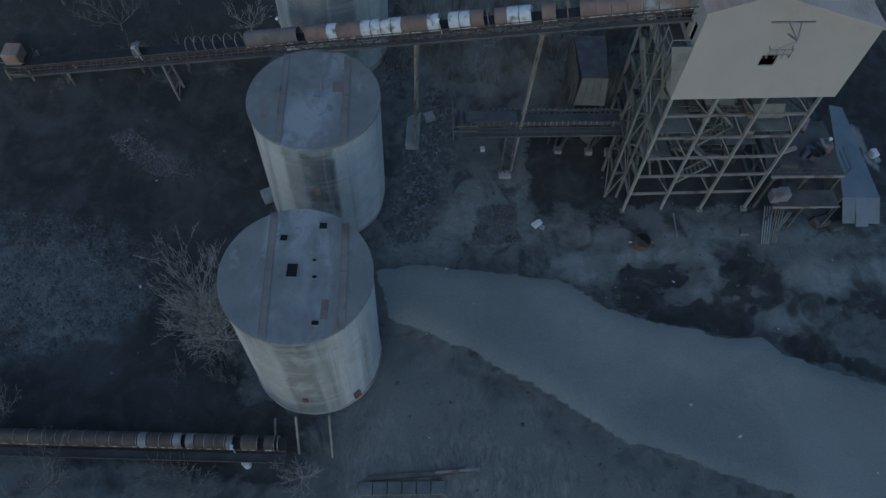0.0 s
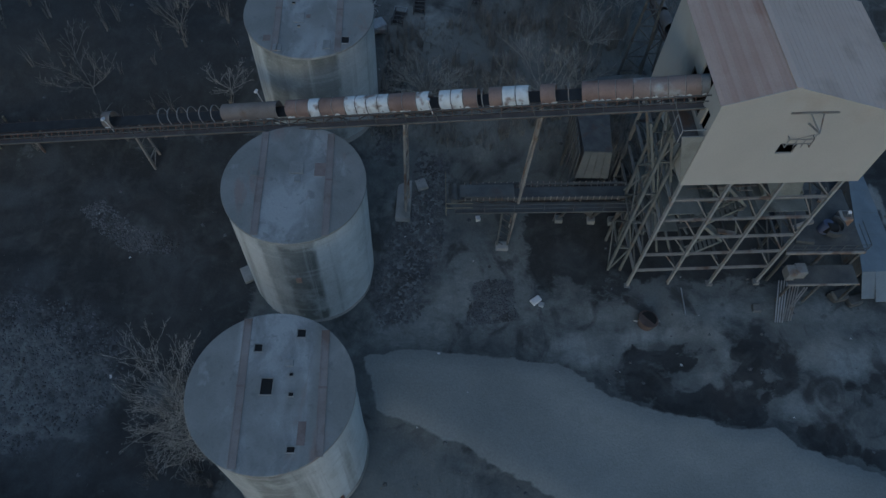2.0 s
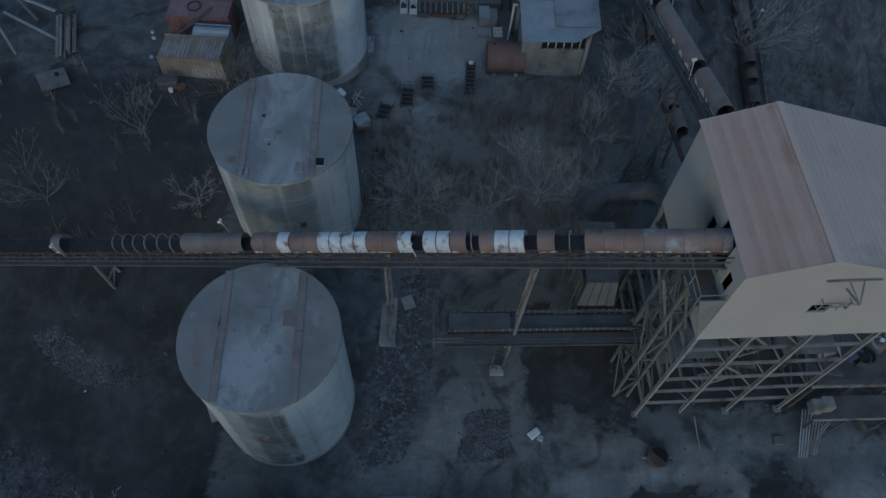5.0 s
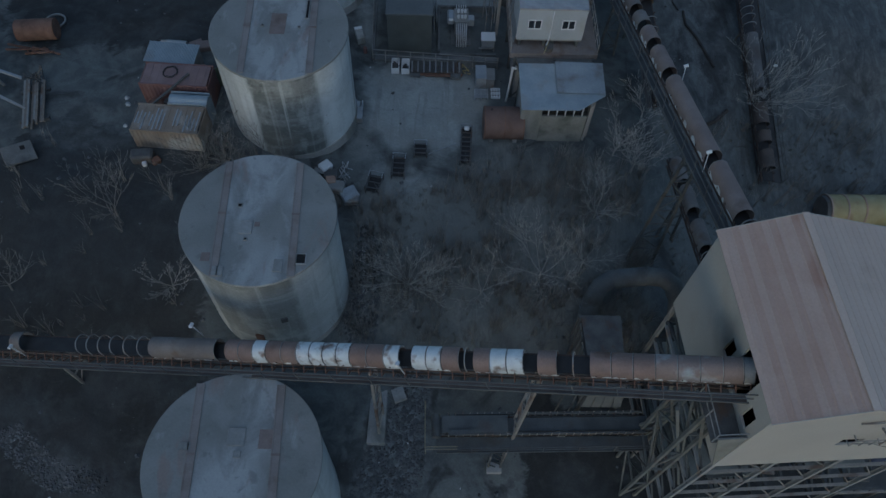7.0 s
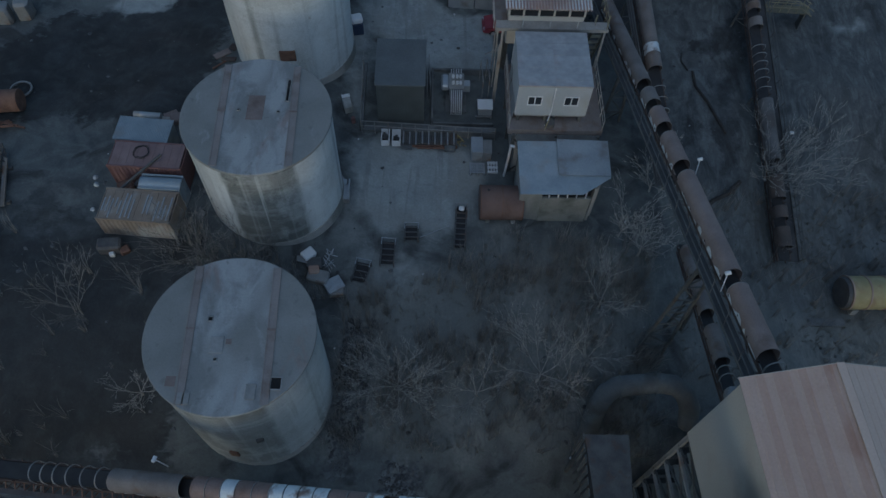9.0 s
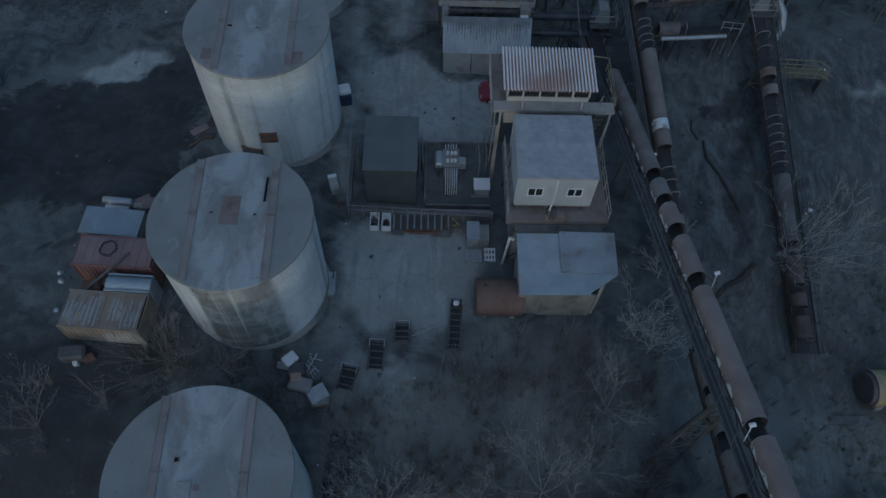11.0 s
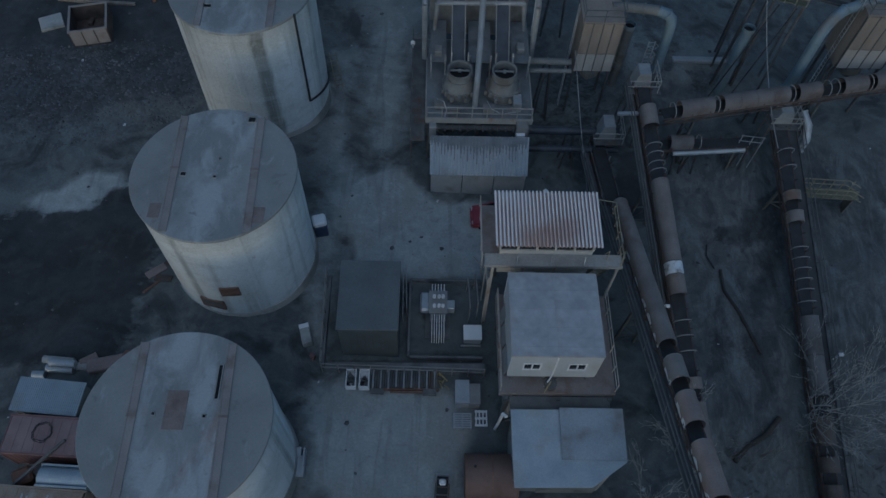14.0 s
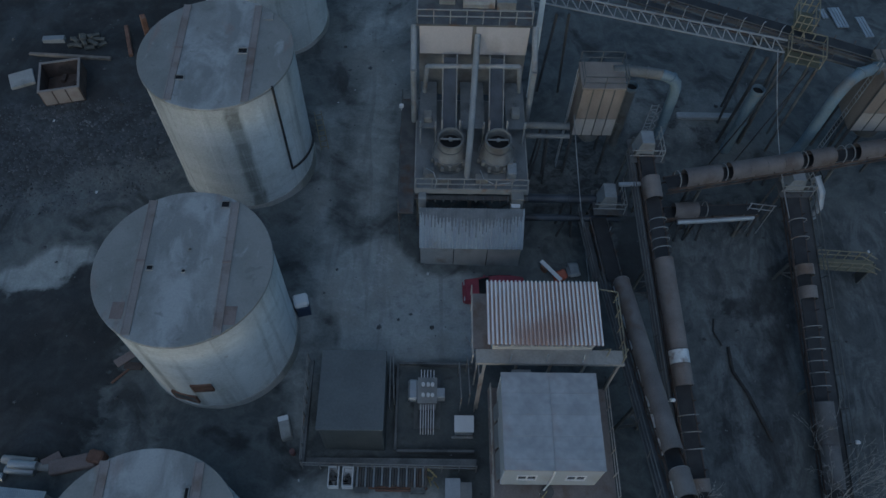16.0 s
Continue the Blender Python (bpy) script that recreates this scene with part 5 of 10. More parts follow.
for x, y, s in ((33.6, 33.4, 0.9), (34.9, 33.1, 0.8)):
    bag = thing("bulk_bag", "slumped grey bulk bag by the shed", "bag", (x, y, land(x, y) - 0.1), 20 * s, "bulk bags")
    bm = bmesh.new()
    box(bm, 0, 0, 0.45 * s, 1.5 * s, 1.1 * s, 0.9 * s, bevel=0.18 * s)
    for v in bm.verts:
        v.co += v.co.normalized() * 0.16 * noise.noise(v.co * 1.7 + Vector((x, y, 0)))
    part("bag_body", bm, FRAMEDARK, bag, "", True)

# ---- conveyors ----
HOODBROWN = mat("brown_conveyor_cover", (0.195, 0.14, 0.12), (0.255, 0.19, 0.165), 0.8, 0.05, 0.9, 14, 0.15, (0.15, 0.095, 0.07), vary=0.12, stain=0.56)
HOODGREY = mat("dusty_conveyor_cover", (0.16, 0.142, 0.132), (0.215, 0.195, 0.182), 0.85, 0.0, 0.8, 14, 0.15, (0.15, 0.11, 0.085), vary=0.12, stain=0.56)
HOODWHITE = mat("scuffed_white_cover", (0.56, 0.60, 0.62), (0.66, 0.70, 0.72), 0.6, 0.0, 2.4, 14, 0.1, (0.21, 0.16, 0.135), vary=0.10, stain=0.53)


YELLOWGRIME = mat("grimy_yellow", (0.20, 0.18, 0.12), (0.27, 0.245, 0.17), 0.8, 0, 1.0, 14, 0.1, (0.15, 0.13, 0.10))
WALKDARK = mat("dark_grating", (0.05, 0.052, 0.055), (0.08, 0.082, 0.085), 0.85, 0.1, 0.8, 16, 0.1, vary=0.12)
WALKGREY = mat("dusty_walkway", (0.088, 0.092, 0.092), (0.13, 0.134, 0.132), 0.8, 0.1, 0.8, 16, 0.1, (0.10, 0.09, 0.085), vary=0.12)
HOODDIRTY = mat("dirt_caked_cover", (0.078, 0.064, 0.057), (0.118, 0.10, 0.09), 0.9, 0, 0.9, 14, 0.2, (0.07, 0.065, 0.06), vary=0.15, stain=0.52)
HOODPINK = mat("pinkish_conveyor_cover", (0.225, 0.178, 0.16), (0.28, 0.228, 0.208), 0.85, 0, 0.7, 14, 0.12, (0.18, 0.135, 0.115), vary=0.10, stain=0.56)
HOODPALE = mat("dusty_pale_cover", (0.21, 0.22, 0.23), (0.30, 0.31, 0.32), 0.8, 0, 1.0, 14, 0.15, (0.14, 0.115, 0.10), vary=0.12, stain=0.52)


WALKRUST = mat("rust_dusted_walkway", (0.105, 0.088, 0.08), (0.155, 0.132, 0.12), 0.85, 0.1, 0.8, 16, 0.1, (0.12, 0.085, 0.07), vary=0.12)
HOODHALF = mat("half_stripped_cover", (0.20, 0.155, 0.135), (0.25, 0.20, 0.18), 0.8, 0, 0.8, 14, 0.12, (0.42, 0.46, 0.48), vary=0.10, stain=0.54)
STRINGER = mat("dark_rusted_channel", (0.072, 0.055, 0.048), (0.112, 0.086, 0.074), 0.9, 0.1, 1.2, 18, 0.2, (0.06, 0.05, 0.045), vary=0.15)


def conveyor(label, a, b, r, covers, hoops=(), walk_side=1, walk_w=0.75, rails=True, legs=(), gaps_belt=True, trim=True, truss=0.6, lamps=(), peel=0, walk_mat=None, leg_mat=None, outrig=0.0, belt_mat=None):
    """A belt conveyor from a to b. covers: (s0, s1, material, sub-lengths); hoops: bare bows at s; legs: s of the trestles."""
    a, b = Vector(a), Vector(b)
    ob = thing("belt_conveyor", label, "conveyor", (0, 0, 0), 0, "plant conveyors")
    f = frame_of(a, b).to_3x3()
    X, Y = f @ Vector((1, 0, 0)), f @ Vector((0, 1, 0))
    P = lambda s, x=0.0, y=0.0: a.lerp(b, s) + X * x + Y * y
    L = (b - a).length
    bm = bmesh.new()
    bar(bm, P(0, 0, -0.28), P(1, 0, -0.28), r * 1.55, 0.05)
    part("belt", bm, belt_mat or BELT, ob, "black conveyor belt" if not belt_mat else "dusty conveyor belt")
    bm = bmesh.new()
    for sx in (-1, 1):
        bar(bm, P(0, sx * (r - 0.04), -0.42), P(1, sx * (r - 0.04), -0.42), 0.07, 0.2)
    part("stringer", bm, STRINGER if covers else DARKSTEEL, ob, "rusty side channel" if covers else "dark side channel")
    n = max(4, int(L / 1.25))
    bm = bmesh.new()
    tube(bm, P(0, -r * 0.75, -0.36), P(0, r * 0.75, -0.36), 0.06, 6)
    for sx in (-1, 1):
        bar(bm, P(0, sx * r * 0.8, -0.45), P(0, sx * (r + 0.04), -0.1), 0.05)
    roller = part("idler", bm, STRINGER, ob, "rusty idler roller with brackets")
    roller.location = (b - a) * (0.5 / n)
    for k in range(1, n):
        again(roller, Matrix.Translation((b - a) * ((k + 0.5) / n)), ob)
    # side truss
    if truss:
        m = max(4, int(L / 1.15))
        for sx in (-1, 1):
            bm = bmesh.new()
            for y in (-0.5, -0.5 - truss):
                bar(bm, P(0, sx * (r - 0.1), y), P(1, sx * (r - 0.1), y), 0.08)
            for k in range(m):
                y0, y1 = (-0.5, -0.5 - truss) if k % 2 else (-0.5 - truss, -0.5)
                bar(bm, P(k / m, sx * (r - 0.1), y0), P((k + 1) / m, sx * (r - 0.1), y1), 0.05)
            part("side_truss", bm, STRINGER, ob, "rusty lattice girder")
    for s0, s1, material, count in covers:
        for k in range(count):
            u, v = s0 + (s1 - s0) * k / count, s0 + (s1 - s0) * (k + 1) / count
            gap = 0.012 / L
            bm = bmesh.new()
            hood(bm, P(u + gap), P(v - gap), r, 10, 0.02, 0.3)
            c = part("cover", bm, material, ob, "bowed sheet cover", True)
            if trim:
                bm = bmesh.new()
                hood(bm, P(v - gap - 0.03 / L), P(v - gap), r + 0.015, 10, 0.03, 0.3)
                part("cover_band", bm, DARKSTEEL if material is HOODWHITE else STEELGREY, c)
                rnd = random.Random(int(u * 9999))
                bm = bmesh.new()
                q = u + gap
                while q < v - 0.3 / L:
                    w = rnd.uniform(0.25, 1.1 if peel else 0.6) / L
                    hh = rnd.uniform(0.04, 0.36 if peel else 0.2)
                    px = (peel or walk_side) * (r + 0.004)
                    pts = [P(q, px, -0.3), P(min(v, q + w), px, -0.3), P(q + w * rnd.uniform(0.75, 0.95), px, -0.3 + hh * rnd.uniform(0.3, 1)), P(q + w * rnd.uniform(0.4, 0.6), px, -0.3 + hh), P(q + w * rnd.uniform(0.05, 0.25), px, -0.3 + hh * rnd.uniform(0.3, 1))]
                    vs = [bm.verts.new(p) for p in pts]
                    off = X * (peel or walk_side) * 0.006
                    ws = [bm.verts.new(p + off) for p in pts]
                    bm.faces.new(vs), bm.faces.new(ws[::-1])
                    for i in range(5):
                        bm.faces.new((vs[i], vs[(i + 1) % 5], ws[(i + 1) % 5], ws[i]))
                    q += w * rnd.uniform(1.0, 2.2)
                if len(bm.verts):
                    tagged(part("peeled_edge", bm, HOODWHITE, c, "torn pale edge of the sheet"), "torn pale edge of the sheet", "", "", "stuff")
                else:
                    bm.free()
    for s in hoops:
        bm = bmesh.new()
        hood(bm, P(s - 0.03 / L), P(s + 0.03 / L), r, 10, 0.035, 0.3)
        part("hoop", bm, STEELGREY, ob, "bare steel cover hoop")
    if walk_side:
        x0 = walk_side * (r + 0.12 + outrig)
        x1 = walk_side * (r + 0.12 + outrig + walk_w)
        if outrig:
            m = int(L / 0.62)
            bm = bmesh.new()
            bar(bm, P(0, walk_side * (r - 0.02), -0.34), P(0, x0, -0.6), 0.05)
            bar(bm, P(0, walk_side * (r + 0.02), -0.85), P(0, x0, -0.62), 0.04)
            arm = part("outrigger", bm, RUST, ob, "rusty walkway bracket")
            arm.location = (b - a) * (0.5 / m)
            for k in range(1, m):
                again(arm, Matrix.Translation((b - a) * ((k + 0.5) / m)), ob)
        bm = bmesh.new()
        bar(bm, P(0, (x0 + x1) / 2, -0.62), P(1, (x0 + x1) / 2, -0.62), walk_w, 0.05)
        part("walkway", bm, walk_mat or WALKDARK, ob, "narrow steel walkway")
        bm = bmesh.new()
        for y in (-0.52, 0.02, 0.48) if rails else (-0.52,):
            bar(bm, P(0, x1, y), P(1, x1, y), 0.05, 0.1 if y == -0.52 else 0.05)
        if rails:
            m = max(3, int(L / 2.0))
            for k in range(m + 1):
                bar(bm, P(k / m, x1, -0.6), P(k / m, x1, 0.5), 0.035)
        part("hand_rail", bm, WALKGREY if walk_mat else FRAMEDARK, ob)
    for s, w, dx in legs:
        top = P(s, 0, -0.6 - truss)
        for sx in (-1, 1):
            foot = Vector((top.x + X.x * sx * w / 2 + dx, top.y + X.y * sx * w / 2, 0))
            foot.z = land(foot.x, foot.y) - 0.2
            bm = bmesh.new()
            t2 = top + X * sx * (r - 0.1)
            bar(bm, t2, foot, 0.16)
            leg = part("leg", bm, leg_mat or FRAMEDARK, ob)
        bm = bmesh.new()
        h = top.z - land(top.x, top.y)
        k = 0
        z = 1.2
        while z < h - 0.5:
            u, v = z / h, min(1, (z + 1.6) / h)
            half = lambda q: (r - 0.1) * (1 - q) + w / 2 * q
            pt = lambda q, sx: Vector((top.x + X.x * sx * half(q) + dx * q, top.y + X.y * sx * half(q), top.z - q * h))
            bar(bm, pt(u, -1), pt(u, 1), 0.08)
            part("trestle_tie", bm, leg_mat or FRAMEDARK, ob)
            bm = bmesh.new()
            bar(bm, pt(u, -1 if k % 2 else 1), pt(v, 1 if k % 2 else -1), 0.07)
            part("trestle_brace", bm, leg_mat or FRAMEDARK, ob)
            bm = bmesh.new()
            k, z = k + 1, z + 1.6
        bm.free()
    for s, x in lamps:
        bm = bmesh.new()
        bar(bm, P(s, x, -0.5), P(s, x, 0.75), 0.04)
        tube(bm, P(s, x - 0.13, 0.75), P(s, x + 0.13, 0.83), 0.10, 10)
        part("lamp", bm, WHITEPAINT, ob, "small white bulkhead lamp")
    return ob, P


# main east-west conveyor into the tower
B, G, Wt, D, Pl, K = HOODBROWN, HOODGREY, HOODWHITE, HOODDIRTY, HOODPALE, HOODPINK
C1A, C1B = (-33.0, 43.28, -2.88), (16.9, 36.2, 11.05)


def c1(x):
    return (x - C1A[0]) / (C1B[0] - C1A[0])


conveyor("long inclined conveyor with patched brown and white covers", C1A, C1B, 0.56,
         [(c1(u), c1(v), m, k) for u, v, m, k in ((-22.2, -21.5, G, 1), (-13.0, -9.0, G, 1), (-8.4, -6.8, B, 2), (-6.8, -6.05, Wt, 1), (-6.05, -4.35, B, 2), (-4.35, -1.5, Wt, 4), (-1.5, 0.25, B, 2),
          (0.25, 1.05, Wt, 1), (1.65, 3.12, Wt, 2), (3.12, 3.98, B, 1), (4.65, 5.44, B, 1), (5.44, 7.0, Wt, 2), (7.62, 8.5, B, 1), (9.95, 12.75, B, 3), (12.75, 15.5, HOODHALF, 3), (15.5, 16.3, HOODHALF, 1), (16.3, 16.75, Pl, 1))],
         [c1(x) for x in (-17.65, -16.94, -16.2, -15.42, -14.55, -13.68, 9.22, 4.25)], 1, 0.45, True,
         [(c1(-29), 1.2, 0.3), (c1(-20.5), 1.2, 0.4), (c1(-0.9), 1.3, 0), (c1(7.6), 1.3, -0.5)], lamps=((c1(-21.6), 0.7), (c1(1.15), 0.75), (c1(-10.6), -1.0)), walk_mat=WALKRUST, leg_mat=BEAMGRIME, outrig=0.22)

# tail frame at the low end of the long conveyor
tail = thing("conveyor_tail", "rusty tail box on a yellowed frame at the belt's low end", "conveyor", (-32.6, 43.2, land(-32.6, 43.2) - 0.2))
tz = -2.9 - land(-32.6, 43.2) + 0.2
boxes("tail_casing", RUSTPALE, tail, (-0.5, 0.3, tz + 0.45, 1.3, 1.5, 1.1), bevel=0.08, label="rusty sheet tail casing")
for sx in (-0.8, 1.0):
    for sy in (-1.2, 1.0):
        boxes("leg", YELLOWGRIME, tail, (sx, sy, (tz + 0.2) / 2, 0.14, 0.14, tz + 0.2))
for sy in (-1.2, 1.0):
    boxes("tie", YELLOWGRIME, tail, (0.1, sy, tz - 0.3, 1.9, 0.1, 0.1))
for z in (0.5, 1.0):
    boxes("rail", YELLOWGRIME, tail, (0.1, -1.2, tz + z, 1.9, 0.05, 0.05))

# the patched conveyor that runs down northwards from the tower
DA, DB = Vector((17.91, 42.2, 11.84)), Vector((16.6, 78.0, 1.46))


def c2(y):
    return (y - DA.y) / (DB.y - DA.y)


conveyor("long brown covered conveyor sloping down from the tower", DA, DB, 0.5,
         [(c2(u), c2(v), m, k) for u, v, m, k in ((44.1, 48.0, K, 1), (48.85, 56.5, K, 1), (57.4, 60.2, K, 1), (61.15, 62.9, K, 1), (63.65, 65.1, G, 1), (66.05, 77.55, G, 1))],
         [c2(43.4)], -1, 0.6, True, [(c2(51), 2.0, 0), (c2(70), 1.4, 0)], truss=0.7, lamps=((c2(48.3), -0.62), (c2(57.0), 0.75)), peel=-1, walk_mat=WALKDARK)
E4A, E4B = Vector((18.4, 85.4, 4.9)), Vector((20.0, 62.0, -0.4))


def c4(y):
    return (y - E4A.y) / (E4B.y - E4A.y)


conveyor("covered conveyor with a bare hooped stretch and one white panel", E4A, E4B, 0.53,
         [(c4(u), c4(v), m, k) for u, v, m, k in ((83.45, 82.0, G, 1), (78.25, 72.85, G, 1), (72.83, 72.05, Wt, 1), (72.05, 70.8, G, 1), (65.9, 65.2, G, 1), (64.5, 62.3, G, 1))],
         [c4(y) for y in (80.65, 80.04, 79.4, 78.87, 69.2, 68.3, 67.4)], 1, 0.5, True, [(c4(78.5), 1.4, 0), (c4(71.5), 1.3, 0)], truss=0.5, trim=False, lamps=((c4(70.0), 1.1),))
Pl2 = mat("grey_dusted_cover", (0.115, 0.112, 0.112), (0.165, 0.162, 0.162), 0.9, 0, 0.8, 14, 0.12, (0.09, 0.08, 0.073), vary=0.10, stain=0.56)
F3A, F3B = Vector((29.1, 85.0, 1.75)), Vector((29.31, 58.6, -5.2))


def c3(y):
    return (y - F3A.y) / (F3B.y - F3A.y)


conveyor("dusty conveyor with bare hoops and black belt showing", F3A, F3B, 0.53,
         [(c3(u), c3(v), m, k) for u, v, m, k in ((79.65, 78.95, G, 1), (78.25, 77.45, G, 1), (71.2, 66.2, Pl2, 2), (65.0, 63.2, D, 1), (62.6, 61.65, D, 1), (61.0, 59.5, D, 1))],
         [c3(y) for y in (82.6, 81.4, 75.7, 75.0, 74.3, 73.6, 72.9, 72.1, 65.6)], -1, 0.6, True, [(c3(80), 1.4, 0), (c3(72), 1.2, 0)], truss=0.5, trim=False)
conveyor("short dark chute conveyor under the tower", (19.15, 43.3, 4.3), (19.9, 57.0, -0.3), 0.42, [(0.03, 0.14, Pl, 1), (0.28, 0.46, G, 1), (0.54, 0.72, G, 1), (0.76, 0.95, G, 1)], (0.2, 0.24), 0, truss=0.4, trim=False, legs=((0.7, 1.2, 0),))
HOODGRIME = mat("grey_brown_cover", (0.125, 0.112, 0.108), (0.17, 0.155, 0.15), 0.85, 0.0, 0.8, 14, 0.12, (0.10, 0.08, 0.07), vary=0.10, stain=0.56)
# cross conveyors of the north side
conveyor("level dusty conveyor crossing behind the others", (20.0, 84.1, 3.3), (43.0, 88.4, 3.9), 0.55,
         [(0.05, 0.152, HOODGRIME, 1), (0.18, 0.387, HOODGRIME, 4), (0.415, 0.488, HOODGRIME, 1), (0.558, 0.636, HOODGRIME, 1), (0.66, 0.80, HOODGRIME, 2), (0.83, 0.98, HOODGRIME, 2)], (0.03, 0.165, 0.40, 0.514, 0.54, 0.648), 0, 0.7, False, ((0.1, 1.2, 0), (0.5, 1.2, 0), (0.9, 1.2, 0)), truss=0.4, trim=False)
conveyor("short bare conveyor stub with one grey cover", (20.6, 83.6, 0.6), (27.0, 84.0, 0.6), 0.5, [(0.08, 0.34, HOODGRIME, 1)], (0.42,), 0, truss=0.3, trim=False, legs=((0.3, 1.2, 0), (0.85, 1.2, 0)))
# the conveyor by the brush south of the silos
c5 = lambda x: (x + 34.0) / 25.4
conveyor("low covered conveyor running into bare brush", (-34.0, 13.9, -6.5), (-8.6, 13.5, -6.7), 0.46,
         [(c5(u), c5(v), m, k) for u, v, m, k in ((-32.8, -25.0, D, 8), (-25.0, -18.15, D, 8), (-18.1, -17.55, Pl, 1), (-17.5, -15.9, D, 2), (-15.85, -15.3, Pl, 1), (-15.05, -14.5, Pl, 1), (-14.45, -12.5, D, 3), (-12.45, -12.0, Pl, 1), (-11.5, -10.4, D, 1), (-10.0, -9.3, D, 1))], (0.98,), 1, 0.6, False,
         ((0.2, 1.0, 0), (0.55, 1.0, 0), (0.9, 1.0, 0)), truss=0.5, lamps=((c5(-11.9), 0.6),))

# trestle that carries the conveyor head beside the clad tower: upright pairs, with rakers down into the frame
TRESTLEGREY = mat("grey_green_steel", (0.145, 0.152, 0.142), (0.20, 0.206, 0.194), 0.75, 0.1, 1.0, 14, 0.1, (0.16, 0.13, 0.105), vary=0.10)
trestle = thing("trestle_tower", "slender braced steel trestle under the conveyor head", "trestle", (15.75, 36.2, -9.3))
corners = [(-0.5, -1.2), (0.45, -1.2), (0.45, 1.2), (-0.5, 1.2)]
for cx, cy in corners:
    bm = bmesh.new()
    bar(bm, (cx, cy, 0), (cx, cy, 18.2), 0.18)
    part("leg", bm, TRESTLEGREY, trestle)
for k in range(5):
    z0, z1 = 0.6 + 3.5 * k, 4.1 + 3.5 * k
    for i in range(4):
        u, v = corners[i], corners[(i + 1) % 4]
        bm = bmesh.new()
        if (i + k) % 2:
            u, v = v, u
        bar(bm, (*u, z0), (*v, z1), 0.09)
        part("cross_brace", bm, TRESTLEGREY, trestle)
        bm = bmesh.new()
        bar(bm, (*u, z1), (*v, z1), 0.10)
        part("tie", bm, TRESTLEGREY, trestle)
for k, (p, q) in enumerate((((2.6, -1.1, 3.5), (-1.9, -1.0, 18.0)), ((2.6, 1.1, 3.5), (-1.9, 1.0, 18.0)), ((1.9, -1.4, 9.0), (-0.4, -1.2, 17.0)), ((-0.7, 1.3, 8.0), (1.6, 0.8, 13.5)))):
    bm = bmesh.new()
    bar(bm, p, q, 0.15)
    part("raking_strut", bm, TRESTLEGREY, trestle)

# low feed conveyor with skirt clamps, hopper and feet in front of the hut
FEEDGREY = mat("dusty_feed_plate", (0.085, 0.09, 0.092), (0.125, 0.13, 0.132), 0.85, 0.05, 0.8, 16, 0.1, (0.10, 0.095, 0.085), vary=0.12)
feed, fp = conveyor("low open feed conveyor with a bent guard rail", (2.9, 37.6, -2.0), (15.6, 37.75, -1.5), 0.55, [], (), 1, 0.9, True, (), truss=0.5, trim=False, walk_mat=FEEDGREY, belt_mat=FEEDGREY)
for k in range(26):
    for sx in (-1, 1):
        bm = bmesh.new()
        bar(bm, fp(0.06 + 0.9 * k / 26, sx * 0.62, -0.4), fp(0.06 + 0.9 * k / 26, sx * 0.66, 0.12), 0.05)
        part("skirt_clamp", bm, BEAMGRIME, feed)
for sx in (-0.65, 0.6):
    bm = bmesh.new()
    bar(bm, fp(0.1, sx, -0.12), fp(0.98, sx, -0.12), 0.10, 0.26)
    part("skirt_board", bm, FEEDGREY, feed)
bm = bmesh.new()
bar(bm, fp(0.03, 0, 0.02), fp(0.34, 0, 0.02), 1.05, 0.05)
part("cover_plate", bm, WALKGREY, feed, "dusty flat cover plate")
bm = bmesh.new()
bar(bm, fp(0.06, 0.55, 0.15), fp(0.18, 0.55, 0.15), 0.3, 0.2)
part("tail_box", bm, FEEDGREY, feed, "pale box by the tail drum")
bm = bmesh.new()
tube(bm, fp(0.0, -0.7, -0.3), fp(0.0, 0.7, -0.3), 0.28, 14)
part("tail_drum", bm, FRAMEDARK, feed)
for sx in (-1.3, 1.5):
    bm = bmesh.new()
    bar(bm, fp(-0.05, sx, -0.9), fp(-0.05, sx, 0.6), 0.05)
    part("rail_post", bm, YELLOWGRIME, feed)
for z in (0.05, 0.6):
    bm = bmesh.new()
    bar(bm, fp(-0.05, -1.3, z), fp(-0.05, 1.5, z), 0.045)
    bar(bm, fp(-0.05, 1.5, z), fp(0.10, 1.5, z), 0.045)
    part("end_rail", bm, YELLOWGRIME, feed, "grimy yellow end rail")
for s in (0.70, 0.905, 1.04):
    q = fp(s, -1.0, 0)
    zf = land(q.x - 0.3, q.y)
    leg = None
    for sx in (0.5, -0.5):
        bm = bmesh.new()
        bar(bm, fp(s, sx, -1.0), (q.x - 0.35 - 0.1 * sx, q.y + 0.1, zf + 0.3), 0.13)
        leg = part("leg", bm, FRAMEDARK, feed)
    boxes("footing", CONCRETE, leg, (q.x - 0.35, q.y + 0.1, zf + 0.1, 0.6, 0.6, 0.7), label="concrete footing", bevel=0.04)
bm = bmesh.new()
q = fp(0.80, 0.1, -1.0)
tube(bm, q, q - Vector((0, 0.1, 1.7)), 1.1, 4, 0.45)
part("hopper", bm, FRAMEDARK, feed, "square tapering steel hopper")
q = fp(0.315, 0.6, -1.0)
for sx in (-0.4, 0.4):
    bm = bmesh.new()
    bar(bm, (q.x + sx, q.y, q.z), (q.x - 0.1 + sx, q.y - 0.6, land(q.x, q.y) - 0.2), 0.14)
    part("trestle_leg", bm, FRAMEDARK, feed)
bm = bmesh.new()
zg = land(q.x, q.y) - 0.1
